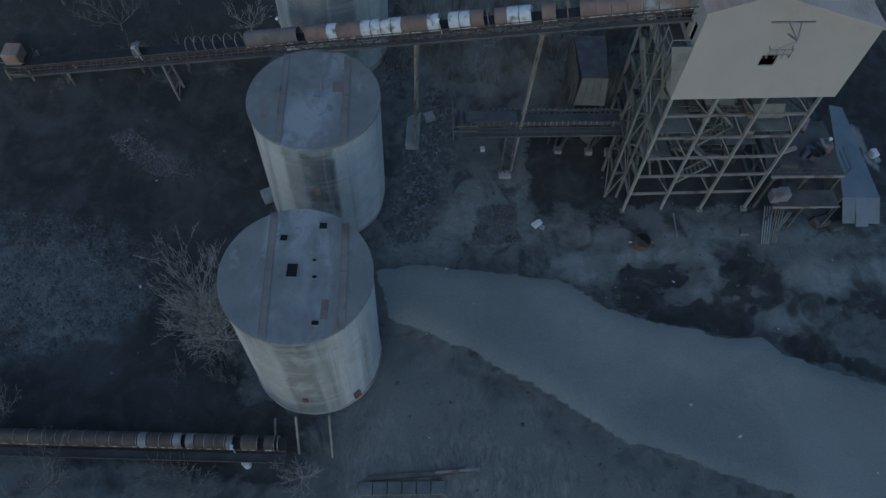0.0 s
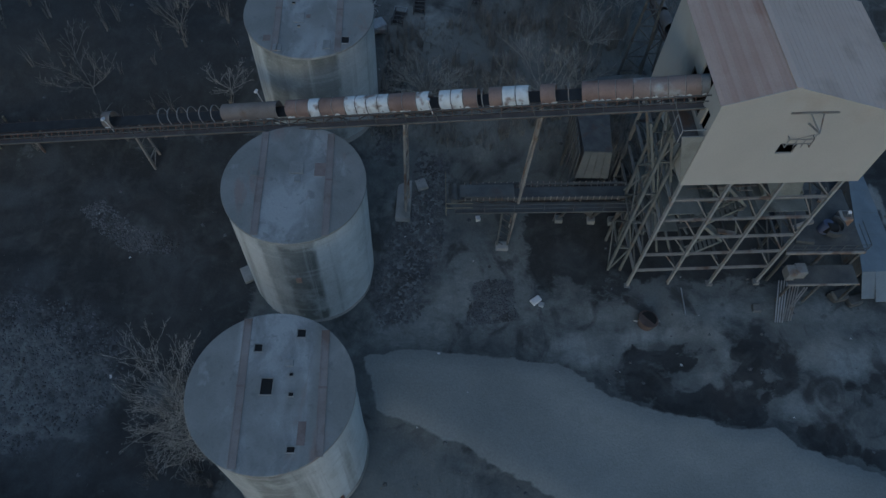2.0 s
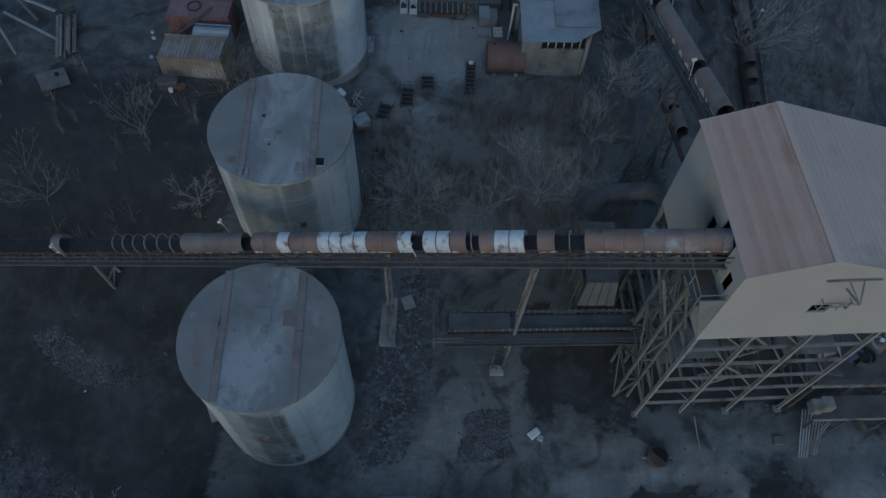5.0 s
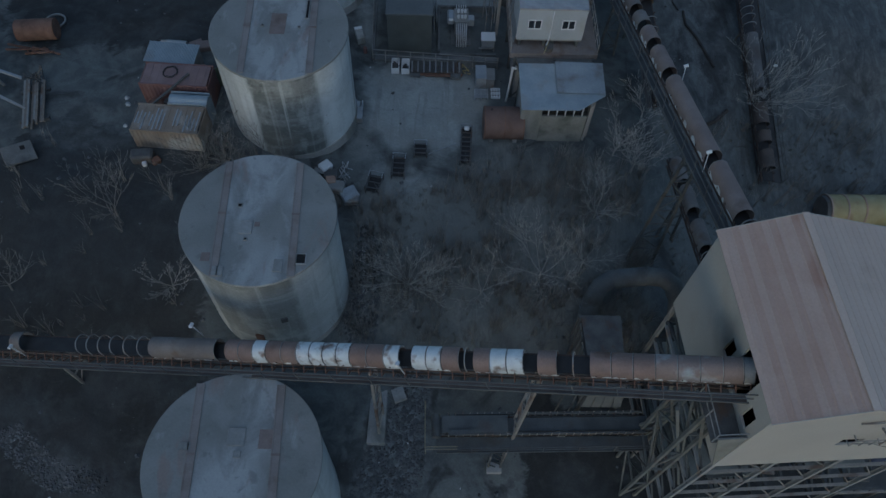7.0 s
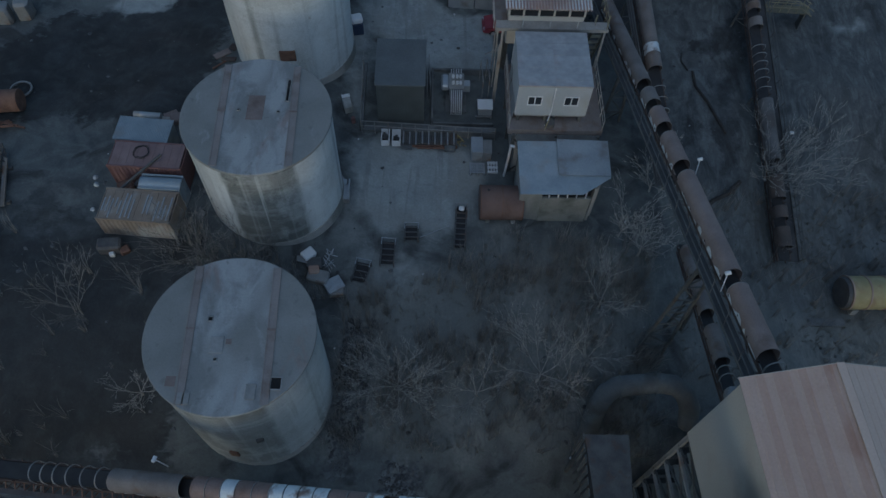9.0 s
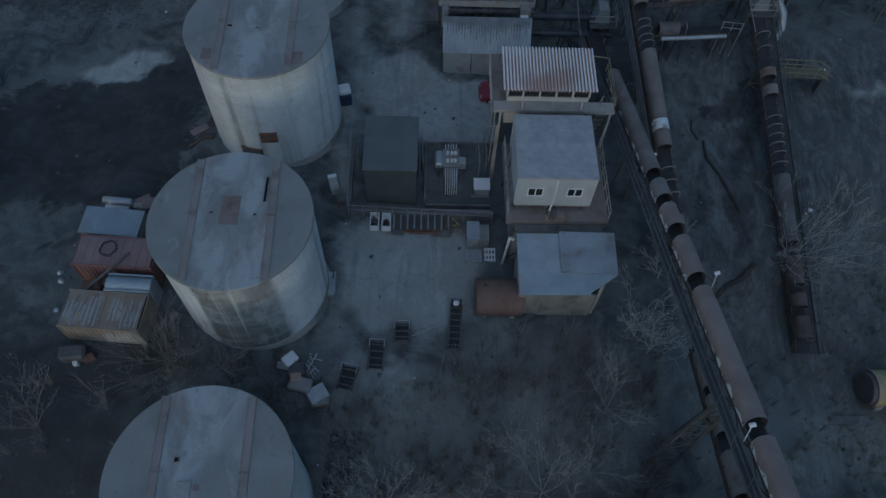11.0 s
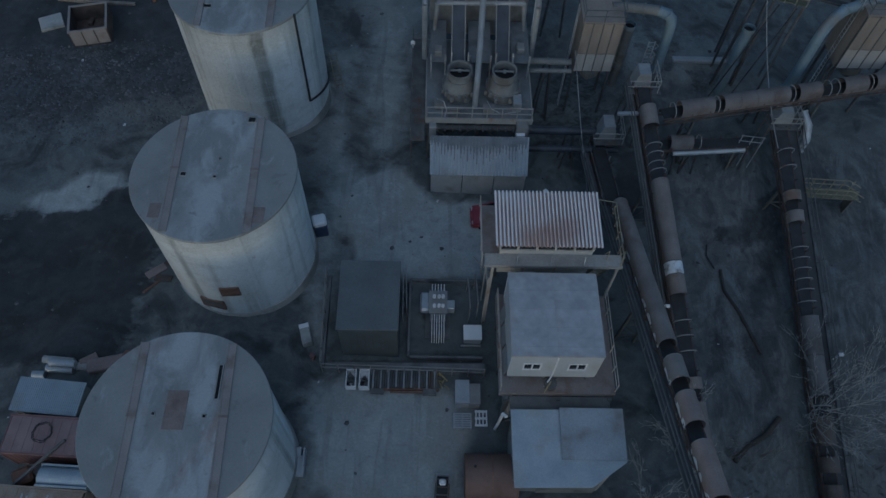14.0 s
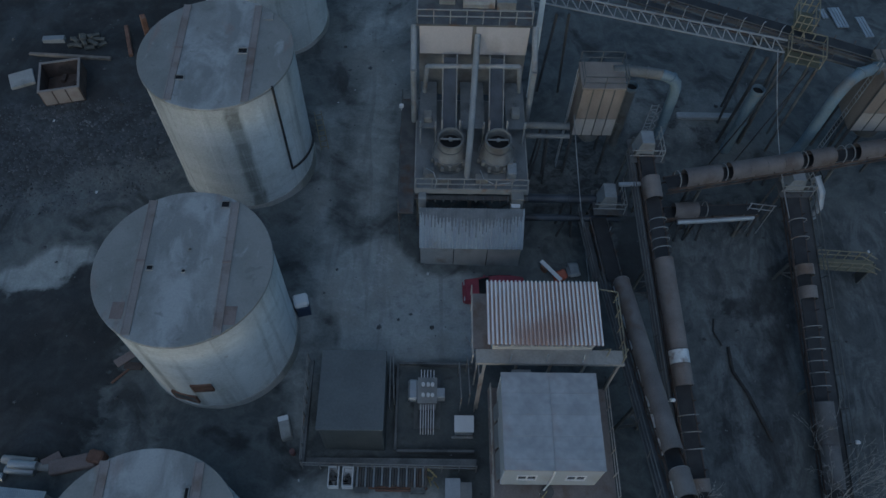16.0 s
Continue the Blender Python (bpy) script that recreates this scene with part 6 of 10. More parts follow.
for k in range(7):
    a, b2 = q.lerp(Vector((q.x - 0.1, q.y - 0.6, zg)), k / 7), q.lerp(Vector((q.x - 0.1, q.y - 0.6, zg)), (k + 1) / 7)
    bar(bm, a + Vector((-0.4, 0, 0)), b2 + Vector((0.4, 0, 0)), 0.07)
part("trestle_lacing", bm, FRAMEDARK, feed)
boxes("foot_slab", CONCRETE, feed, (q.x - 0.1, q.y - 0.6, zg + 0.15, 1.0, 0.7, 0.4), label="worn concrete foot", bevel=0.05)

# raised hut with a hipped, panelled front behind the feed conveyor
HB = land(12.8, 41) - 0.3
hut = thing("ribbed_hut", "grey ribbed steel hut on legs with a panelled front", "hut", (12.85, 41.1, HB))
h0, h1 = -1.5 - HB, 1.1 - HB
HUTPANEL = mat("dusty_hut_panel", (0.11, 0.118, 0.116), (0.15, 0.158, 0.154), 0.85, 0.0, 0.8, 12, 0.08, (0.20, 0.20, 0.185), vary=0.1)
bm = bmesh.new()
for v in box(bm, 0, 0, (h0 + h1) / 2, 2.46, 4.8, h1 - h0):
    if v.co.z > h1 - 0.1 and v.co.y < 0:
        v.co.y += 0.35
        v.co.x *= 0.8
part("hut_body", bm, DARKSTEEL, hut)
for k in range(4):
    bm = bmesh.new()
    xa, xb = -1.23 + 0.615 * k + 0.03, -1.23 + 0.615 * (k + 1) - 0.03
    lo = [(xa, -2.44, h0 + 0.02), (xb, -2.44, h0 + 0.02), (xb * 0.8, -2.09, h1), (xa * 0.8, -2.09, h1)]
    v4 = [bm.verts.new(p) for p in lo]
    v5 = [bm.verts.new(Vector(p) + Vector((0, -0.05, 0.01))) for p in lo]
    bm.faces.new(v5), bm.faces.new(v4[::-1])
    for i in range(4):
        bm.faces.new((v5[i], v4[i], v4[(i + 1) % 4], v5[(i + 1) % 4]))
    part("front_panel", bm, HUTPANEL, hut, "pale panel of the sloping front")
for k in range(8):
    y = -2.05 + 0.6 * k
    boxes("side_panel", HUTPANEL, hut, (-1.27, y + 0.15, (h0 + h1) / 2, 0.05, 0.42, h1 - h0 - 0.1), label="pale side panel between ribs")
for k in range(9):
    boxes("rib", FRAMEDARK, hut, (-1.32, -2.2 + 0.56 * k, (h0 + h1) / 2 - 0.6, 0.07, 0.07, h1 - h0 + 1.2))
for sx in (-1, 1):
    for sy in (-2.1, 2.1):
        boxes("leg", FRAMEDARK, hut, (sx * 1.1, sy, h0 / 2, 0.2, 0.2, h0))
for a, b2 in (((-1.9, -2.6, 0), (-1.3, -1.6, h1 - 0.4)), ((-2.3, -1.8, 0), (-1.4, -0.6, h1 - 0.8)), ((1.75, -1.5, 0), (1.75, -1.5, h1 - 0.6))):
    bm = bmesh.new()
    bar(bm, a, b2, 0.09)
    part("stay", bm, FRAMEDARK, hut)

# the bent duct in the brush
DUCTGRIME = mat("grimy_duct", (0.12, 0.125, 0.125), (0.185, 0.19, 0.185), 0.8, 0.1, 0.7, 12, 0.1, (0.10, 0.095, 0.085), vary=0.12)
duct = thing("bent_duct", "thick grey bent steel duct lying in brush", "duct", (0, 0, 0))
bm = bmesh.new()
pipe(bm, [(13.0, 45.0, -4.6), (13.05, 45.6, -3.0), (13.2, 46.1, -1.7), (13.6, 46.6, -0.9), (14.2, 46.9, -0.6), (15.2, 47.0, -0.5), (16.5, 47.1, -0.4), (17.6, 47.0, -0.4), (18.3, 46.6, -0.7), (18.8, 46.0, -1.6), (19.0, 45.4, -3.0)], 0.62, 16)
part("duct_body", bm, DUCTGRIME, duct, "", True)
for a in ((14.4, 46.9, -0.58), (16.5, 47.1, -0.4)):
    bm = bmesh.new()
    tube(bm, (a[0] - 0.05, a[1], a[2]), (a[0] + 0.05, a[1], a[2]), 0.68, 16)
    part("flange", bm, DUCTGRIME, duct)

# ---- the raised office platform and the houses on it ----
CABIN = mat("cabin_panel", (0.37, 0.395, 0.412), (0.43, 0.455, 0.47), 0.6, 0, 0.5, 10, 0.04, (0.36, 0.345, 0.31), streak=0.5, vary=0.05, stain=0.58)
CABINROOF = mat("cabin_roof_sheet", (0.305, 0.312, 0.322), (0.395, 0.402, 0.412), 0.65, 0.05, 0.6, 3, 0.04, (0.335, 0.305, 0.295), vary=0.10, stain=0.50)
RUSTDECK = mat("rusty_deck", (0.185, 0.162, 0.15), (0.245, 0.218, 0.203), 0.8, 0.05, 0.7, 12, 0.12, (0.15, 0.10, 0.075), vary=0.12)
RAILDUST = mat("dusty_buff_rail", (0.34, 0.32, 0.29), (0.43, 0.405, 0.37), 0.8, 0.05, 1.2, 14, 0.06, (0.27, 0.20, 0.15), vary=0.1)
GALVDUST = mat("dusty_zinc", (0.22, 0.235, 0.245), (0.30, 0.315, 0.325), 0.7, 0.1, 0.9, 12, 0.08, (0.20, 0.18, 0.165), vary=0.10)
PG = -2.5
platform = thing("steel_platform", "raised rusty steel platform on braced legs", "platform", (0, 0, PG))
boxes("deck", RUSTDECK, platform, (11.35, 67.25, 2.2 - PG, 6.3, 6.1, 0.14), label="rusty plate deck")
bm = bmesh.new()
for y in (64.24, 70.26):
    box(bm, 11.35, y, 2.05 - PG, 6.5, 0.1, 0.45)
for x in (8.15, 14.55):
    box(bm, x, 67.25, 2.05 - PG, 0.1, 5.92, 0.45)
part("edge_beam", bm, RUSTDECK, platform)
for x in (8.5, 11.4, 14.3):
    for y in (64.0, 67.0, 70.0, 73.9):
        boxes("leg", FRAMEDARK, platform, (x, y, (2.0 - PG) / 2, 0.2, 0.2, 2.0 - PG))
for y in (64.0, 70.0):
    for x0, x1 in ((8.5, 11.4), (11.4, 14.3)):
        bm = bmesh.new()
        bar(bm, (x0, y, 0.3), (x1, y, 4.1), 0.1)
        bar(bm, (x1, y, 0.3), (x0, y, 4.1), 0.1)
        part("cross_brace", bm, FRAMEDARK, platform)
for x in (8.15, 14.55):
    bm = bmesh.new()
    for z in (0.55, 1.05):
        bar(bm, (x, 64.3, 2.27 - PG + z), (x, 70.2, 2.27 - PG + z), 0.045)
    for k in range(6):
        y = 64.3 + 5.9 * k / 5
        bar(bm, (x, y, 2.27 - PG), (x, y, 2.27 - PG + 1.05), 0.045)
    part("guard_rail", bm, RAILDUST, platform, "thin dusty buff guard rail")
bm = bmesh.new()
pipe(bm, [(8.2, 63.5, 0.2), (8.25, 63.3, 2.0), (8.3, 63.1, 4.4), (8.5, 62.9, 4.5)], 0.09, 8)
part("down_pipe", bm, WHITEPAINT, platform, "white bent down pipe", True)
# dark undercroft room
under = thing("undercroft_room", "dark block room under the steel platform", "room", (11.4, 67.0, PG))
boxes("wall", CONCRETE, under, (0, -2.9, 2.1, 5.4, 0.2, 4.2), (0, 2.9, 2.1, 5.4, 0.2, 4.2), (-2.6, 0, 2.1, 0.2, 5.58, 4.2), (2.6, 0, 2.1, 0.2, 5.58, 4.2))
lower = thing("lean_to_strip", "narrow grey lean-to roof below the platform edge", "roof", (0, 0, PG))
bm = bmesh.new()
vs = box(bm, 11.5, 63.55, 1.75 - PG, 5.6, 1.15, 0.06)
for v in vs:
    v.co.z += 0.12 if v.co.y > 63.5 else -0.05
part("roof", bm, FRAMEDARK, lower)
boxes("white_gutter", WHITEPAINT, lower, (12.6, 62.95, 1.92 - PG, 2.3, 0.1, 0.1), label="white gutter length")
for x in (8.9, 14.1):
    boxes("post", FRAMEDARK, lower, (x, 63.0, (1.6 - PG) / 2, 0.1, 0.1, 1.6 - PG))


def cabin(x):
    ob = thing("office_cabin", "white panel office cabin with a grey-blue roof", "cabin", (x, 67.35, 2.28), 0, "pair of office cabins")
    w, d, h = 2.38, 4.86, 3.55
    bm = bmesh.new()
    hole = (-0.45, 0.45, 1.45, 2.25)
    def wall(p0, p1, z0, z1, t=0.08):
        box(bm, (p0[0] + p1[0]) / 2, (p0[1] + p1[1]) / 2, (z0 + z1) / 2, abs(p1[0] - p0[0]) + (t if p0[0] == p1[0] else 0), abs(p1[1] - p0[1]) + (t if p0[1] == p1[1] else 0), z1 - z0)
    h0 = 0.75
    for a, b2, z0, z1 in ((-w / 2, hole[0], h0, h - 0.12), (hole[1], w / 2, h0, h - 0.12), (hole[0], hole[1], h0, hole[2] + 0.3), (hole[0], hole[1], hole[3] + 0.3, h - 0.12)):
        wall((a, -d / 2), (b2, -d / 2), z0, z1)
    wall((-w / 2, d / 2), (w / 2, d / 2), h0, h - 0.12)
    wall((-w / 2 + 0.04, -d / 2 + 0.045), (-w / 2 + 0.04, d / 2 - 0.045), h0, h - 0.12)
    wall((w / 2 - 0.04, -d / 2 + 0.045), (w / 2 - 0.04, d / 2 - 0.045), h0, h - 0.12)
    part("wall_panel", bm, CABIN, ob, "off-white ribbed wall panels")
    boxes("floor_frame", STEELGREY, ob, (0, 0, h0 - 0.08, w, d, 0.15))
    for s in (-1, 1):
        boxes("skid", FRAMEDARK, ob, (s * 0.9, 0, (h0 - 0.16) / 2, 0.2, d - 0.2, h0 - 0.16))
    for sx in (-1, 1):
        for sy in (-1, 1):
            boxes("corner_post", WHITEPAINT, ob, (sx * (w / 2 - 0.05), sy * (d / 2 - 0.04), (h + h0) / 2 - 0.06, 0.12, 0.14, h - h0 - 0.1))
    for k in range(9):
        y0 = -d / 2 - 0.05 + (d + 0.1) * k / 9
        boxes("roof_sheet", CABINROOF, ob, (0, y0 + (d + 0.1) / 18, h - 0.04 + 0.012 * (k % 2), w + 0.08, (d + 0.1) / 9 - 0.004, 0.14), label="blue-grey roof sheet with dust")
    bm = bmesh.new()
    for z in (hole[2] + 0.3, hole[3] + 0.3):
        box(bm, 0, -d / 2 - 0.02, z, 0.98, 0.1, 0.06)
    for x2 in (-0.46, 0, 0.46):
        box(bm, x2, -d / 2 - 0.02, 2.15, 0.06, 0.098, 0.76)
    win = part("window", bm, WHITEPAINT, ob, "white framed double window")
    for s in (-1, 1):
        boxes("pane", GLASSDARK, win, (s * 0.23, -d / 2, 2.15, 0.4, 0.02, 0.74))
    return ob


first = cabin(9.69)
copy_thing(first, pose(12.12, 67.35, 2.28))
seam = thing("drain_pipe", "thin white drain pipe between the office cabins", "pipe", (10.91, 64.83, 2.28))
bm = bmesh.new()
pipe(bm, [(0, 0.02, 3.4), (0, -0.03, 2.6), (0, -0.03, 1.2), (-0.1, -0.1, 0.5), (-0.28, -0.25, 0.02)], 0.045, 8)
part("pipe_run", bm, WHITEPAINT, seam, "", True)
for y, h, w, lean in ((65.9, 1.5, 1.5, 8), (67.5, 1.25, 1.3, 12), (68.7, 1.4, 0.9, 7)):
    ob = thing("leaning_sheet", "weathered grey sheet leaning on the cabin side", "sheet", (8.36, y, 2.28), 0, "leaning sheets")
    bm = bmesh.new()
    box(bm, 0, 0, h / 2, 0.04, w, h, bevel=0.01)
    p = part("sheet_panel", bm, GALVDUST, ob)
    p.rotation_euler.y = radians(lean)
ac = thing("fan_unit", "small dark round fan unit on the deck", "fan", (10.95, 64.62, 2.28))
bm = bmesh.new()
tube(bm, (0, 0, 0), (0, 0, 0.4), 0.34, 20)
part("fan_case", bm, DARKSTEEL, ac)
bm = bmesh.new()
bar(bm, (-0.35, -0.4, 0), (-0.1, -0.1, 0.9), 0.05)
part("fan_bracket", bm, YELLOW, ac)
box_ = thing("roof_box", "small grey service box behind the cabins", "box", (9.6, 70.05, 2.28))
boxes("box_body", STEELGREY, box_, (0, 0, 1.5, 1.0, 0.35, 3.0), bevel=0.03)

DULLCREAM = mat("dull_cream_sheet", (0.27, 0.26, 0.24), (0.34, 0.325, 0.30), 0.8, 0, 0.6, 10, 0.08, (0.20, 0.18, 0.16), vary=0.10, stain=0.52)
# rust-streaked house with strip windows and a cream parapet
house = thing("control_house", "cream control house under a rusty corrugated roof", "house", (0, 0, PG))
RUSTCORR = mat("rusty_corrugated", (0.44, 0.31, 0.26), (0.52, 0.40, 0.35), 0.7, 0.0, 0.25, 12, 0.08, (0.60, 0.57, 0.555), vary=0.08, stain=0.53)
RIBPALE = mat("pale_zinc_rib", (0.66, 0.65, 0.645), (0.76, 0.75, 0.745), 0.6, 0.0, 0.22, 12, 0.06, (0.48, 0.36, 0.31), vary=0.10, stain=0.56)
bm = bmesh.new()
sheet(bm, 7.75, 70.95, 13.7, 74.5, lambda x, y: 6.78 - PG + 0.05 * (y - 71), 0.22, 0.12, "x")
part("roof", bm, RUSTCORR, house, "pale corrugated roof with a broad rust stain")
for k in range(28):
    x = 7.82 + 0.215 * k
    bm = bmesh.new()
    bar(bm, (x, 70.93, 6.86 - PG), (x, 74.52, 7.035 - PG), 0.085, 0.05)
    part("roof_rib", bm, RIBPALE, house)
boxes("wall", CREAM, house, (10.7, 74.2, 5.0 - PG, 5.2, 0.15, 3.4), (8.15, 72.75, 5.0 - PG, 0.15, 2.75, 3.4), (13.25, 72.75, 5.0 - PG, 0.15, 2.75, 3.4), (10.7, 71.3, 4.65 - PG, 5.25, 0.15, 2.5), (10.7, 71.3, 6.6 - PG, 5.25, 0.15, 0.2))
boxes("floor", DARKSTEEL, house, (10.7, 72.75, 3.3 - PG, 5.0, 2.7, 0.1))
for k in range(5):
    x = 8.55 + 1.06 * k
    if k == 0:
        boxes("wall_end", CREAM, house, (x - 0.47, 71.3, 6.2 - PG, 0.12, 0.15, 0.6))
    win = boxes("window", CREAM, house, (x + 0.53, 71.3, 6.2 - PG, 0.12, 0.16, 0.6))
    boxes("pane", GLASSDARK, win, (x + 0.02, 71.32, 6.2 - PG, 0.92, 0.03, 0.58))
boxes("balcony_deck", DULLCREAM, house, (11.1, 70.86, 5.5 - PG, 7.75, 0.72, 0.1), label="grimy narrow balcony deck")
boxes("fascia", DULLCREAM, house, (11.1, 70.47, 5.42 - PG, 7.8, 0.06, 0.26), label="dusty cream deck edge")
boxes("west_deck", RUSTDECK, house, (7.52, 72.87, 5.5 - PG, 0.98, 3.26, 0.08), label="narrow rusty side deck")
bm = bmesh.new()
for z in (6.0, 6.5):
    bar(bm, (7.02, 70.5, z - PG), (7.02, 74.5, z - PG), 0.05)
for k in range(5):
    bar(bm, (7.02, 70.5 + k, 5.45 - PG), (7.02, 70.5 + k, 6.5 - PG), 0.05)
part("west_rail", bm, RAILDUST, house)
for x in (9.0, 10.9, 12.8):
    bm = bmesh.new()
    bar(bm, (x, 70.55, 5.56 - PG), (x + 0.05, 70.75, 6.05 - PG), 0.05)
    part("bracket", bm, GALV, house, "short pale bracket")
for x in (7.7, 9.4, 11.2, 13.0, 14.8):
    boxes("post", RAILDUST, house, (x, 70.6, (5.44 - PG) / 2, 0.14, 0.14, 5.44 - PG))
for x in (8.3, 13.2):
    boxes("column", FRAMEDARK, house, (x, 74.1, (3.3 - PG) / 2, 0.2, 0.2, 3.3 - PG))
bm = bmesh.new()
for k in range(9):
    z = 5.45 - PG - 0.8 * k
    box(bm, 14.55, 71.1 + 0.28 * k, z, 0.8, 0.3, 0.04)
for sx in (14.1, 15.0):
    bar(bm, (sx, 70.9, 5.5 - PG), (sx, 73.6, -1.4 - PG), 0.06, 0.2)
    bar(bm, (sx, 70.9, 6.5 - PG), (sx, 73.6, -0.4 - PG), 0.05)
    for k in range(5):
        y = 70.9 + 0.66 * k
        bar(bm, (sx, y, 5.5 - PG - 1.69 * k), (sx, y, 6.5 - PG - 1.69 * k), 0.045)
part("stair", bm, YELLOWGRIME, house, "steep yellowed steel stair")
bm = bmesh.new()
for z in (6.0, 6.5):
    bar(bm, (14.85, 70.5, z - PG), (14.85, 74.2, z - PG), 0.05)
bar(bm, (13.6, 74.4, 6.5 - PG), (14.85, 74.2, 6.5 - PG), 0.05)
for k in range(5):
    bar(bm, (14.85, 70.5 + 0.9 * k, 5.45 - PG), (14.85, 70.5 + 0.9 * k, 6.5 - PG), 0.05)
part("side_rail", bm, YELLOWGRIME, house)
bm = bmesh.new()
bar(bm, (7.9, 71.2, 3.0 - PG), (7.1, 75.0, -2.0 - PG + 0.6), 0.06)
for k in range(3):
    bar(bm, (7.55, 70.4 + 1.7 * k, 0.2), (7.55, 70.4 + 1.7 * k, 6.6), 0.09)
bar(bm, (7.55, 70.4, 5.4), (7.55, 73.8, 5.4), 0.06)
part("west_frame", bm, RAILDUST, house)

# shed with a two-part roof
shed = thing("sheet_shed", "low shed with a torn blue-grey sheet roof", "shed", (0, 0, PG))
bm = bmesh.new()
outline = [(8.75, 59.15), (12.9, 59.2), (14.85, 60.5), (14.8, 63.3), (8.7, 63.25)]
lo = [bm.verts.new((x, y, 1.75 - PG + 0.10 * (y - 59))) for x, y in outline]
hi = [bm.verts.new((x, y, 1.80 - PG + 0.10 * (y - 59))) for x, y in outline]
bm.faces.new(hi), bm.faces.new(lo[::-1])
for i in range(5):
    bm.faces.new((lo[i], lo[(i + 1) % 5], hi[(i + 1) % 5], hi[i]))
part("roof", bm, BLUESHEET, shed, "blue-grey sheet roof with a cut corner")
bm = bmesh.new()
vs = box(bm, 13.1, 61.95, 1.86 - PG, 3.5, 2.75, 0.05)
for v in vs:
    v.co.z += 0.10 * (v.co.y - 59) + (0.10 if v.co.x < 13 else 0)
part("roof_sheet", bm, mat("dull_roof_sheet", (0.25, 0.29, 0.33), (0.31, 0.35, 0.39), 0.6, 0.1, 0.7, 12, 0.08, (0.20, 0.20, 0.20), vary=0.1), shed, "duller second sheet lapped over the roof")
for x, y, w, d, z0, z1 in ((11.6, 62.9, 5.4, 0.15, 0, 4.4), (9.0, 61.4, 0.15, 2.85, 0, 4.1), (14.2, 61.6, 0.15, 2.45, 0, 4.1), (9.75, 60.0, 1.35, 0.15, 0, 3.9)):
    boxes("wall", CONCRETE, shed, (x, y, (z0 + z1) / 2, w, d, z1 - z0))
boxes("front_wall", mat("stained_render", (0.20, 0.205, 0.19), (0.27, 0.275, 0.255), 0.9, 0, 0.8, 10, 0.2, (0.13, 0.135, 0.12), vary=0.1), shed, (12.1, 59.95, 1.43, 3.35, 0.18, 2.86), label="stained rendered front wall", bevel=0.03)
boxes("inner_dark", VOID, shed, (12.1, 60.2, 3.35, 3.3, 0.1, 1.1))
for k in range(5):
    boxes("window_post", WHITEPAINT, shed, (10.9 + 0.62 * k, 59.96, 3.35, 0.07, 0.1, 0.98))
boxes("wing_wall", CONCRETE, shed, (13.95, 60.5, 1.9, 0.15, 1.0, 3.8))

tank = thing("rust_tank", "large rust-brown horizontal tank on the ground", "tank", (6.3, 60.5, -2.35))
bm = bmesh.new()
tube(bm, (0, 0, 1.15), (3.0, 0, 1.15), 1.22, 36)
part("shell", bm, mat("tank_rust", (0.155, 0.105, 0.09), (0.20, 0.14, 0.12), 0.8, 0.1, 0.6, 14, 0.1, (0.13, 0.08, 0.06), vary=0.1), tank, "", True)
for x in (0.02, 1.5, 2.9):
    bm = bmesh.new()
    tube(bm, (x, 0, 1.15), (x + 0.06, 0, 1.15), 1.245, 36)
    part("band", bm, RUST, tank)
for x in (0.6, 2.4):
    boxes("cradle", CONCRETE, tank, (x, 0, 0.05, 0.3, 2.0, 0.5))
bm = bmesh.new()
tube(bm, (0.55, 0.2, 2.3), (0.55, 0.2, 2.42), 0.08, 10)
part("vent", bm, BELT, tank)

GRIMECONC = mat("grimy_concrete", (0.115, 0.12, 0.122), (0.175, 0.18, 0.18), 0.95, 0, 0.8, 10, 0.2, (0.08, 0.085, 0.085), vary=0.12, stain=0.54)
# ---- substation pen and the yard's loose things ----
def gz(x, y):
    return ground_height(x, y)


pen = thing("substation_wall", "low concrete kerb wall with a mesh fence round the substation", "wall", (0, 0, 0), 0, "", "structure")
for x0, y0, x1, y1, h in ((-2.3, 66.9, -2.2, 73.0, 0.5), (-2.2, 66.85, 7.6, 67.3, 0.55), (2.85, 67.8, 2.95, 73.2, 0.35), (2.95, 67.75, 7.5, 67.85, 0.35), (2.95, 73.1, 7.5, 73.25, 0.4)):
    z = min(gz(x0, y0), gz(x1, y1))
    boxes("kerb", GRIMECONC, pen, ((x0 + x1) / 2, (y0 + y1) / 2, z + h / 2, max(0.14, x1 - x0), max(0.14, y1 - y0), h + 0.5))
rails = ((-2.35, 66.9, -2.45, 73.0, 7), (-2.3, 66.7, 7.6, 66.75, 10), (2.75, 70.6, 2.6, 73.6, 3), (2.5, 70.2, 2.45, 73.3, 3))
for x0, y0, x1, y1, n in rails:
    fence = thing("pipe_fence", "thin weathered pipe fence", "fence", (0, 0, 0), 0, "substation fences")
    bm = bmesh.new()
    for hh in (0.75, 1.25):
        bar(bm, (x0, y0, gz(x0, y0) + hh), (x1, y1, gz(x1, y1) + hh), 0.05)
    part("rail", bm, STEELGREY, fence)
    for k in range(n + 1):
        x, y = x0 + (x1 - x0) * k / n, y0 + (y1 - y0) * k / n
        bm = bmesh.new()
        bar(bm, (x, y, gz(x, y) - 0.2), (x, y, gz(x, y) + 1.3), 0.06)
        part("post", bm, STEELGREY, fence)

ZS = -1.75
kiosk = thing("switch_house", "dark green-grey windowless switch house", "building", (0.58, 70.05, ZS - 0.3))
bm = bmesh.new()
box(bm, 0, 0, 2.2, 3.45, 4.4, 4.4, bevel=0.03)
part("body", bm, DARKSLATE, kiosk)
bm = bmesh.new()
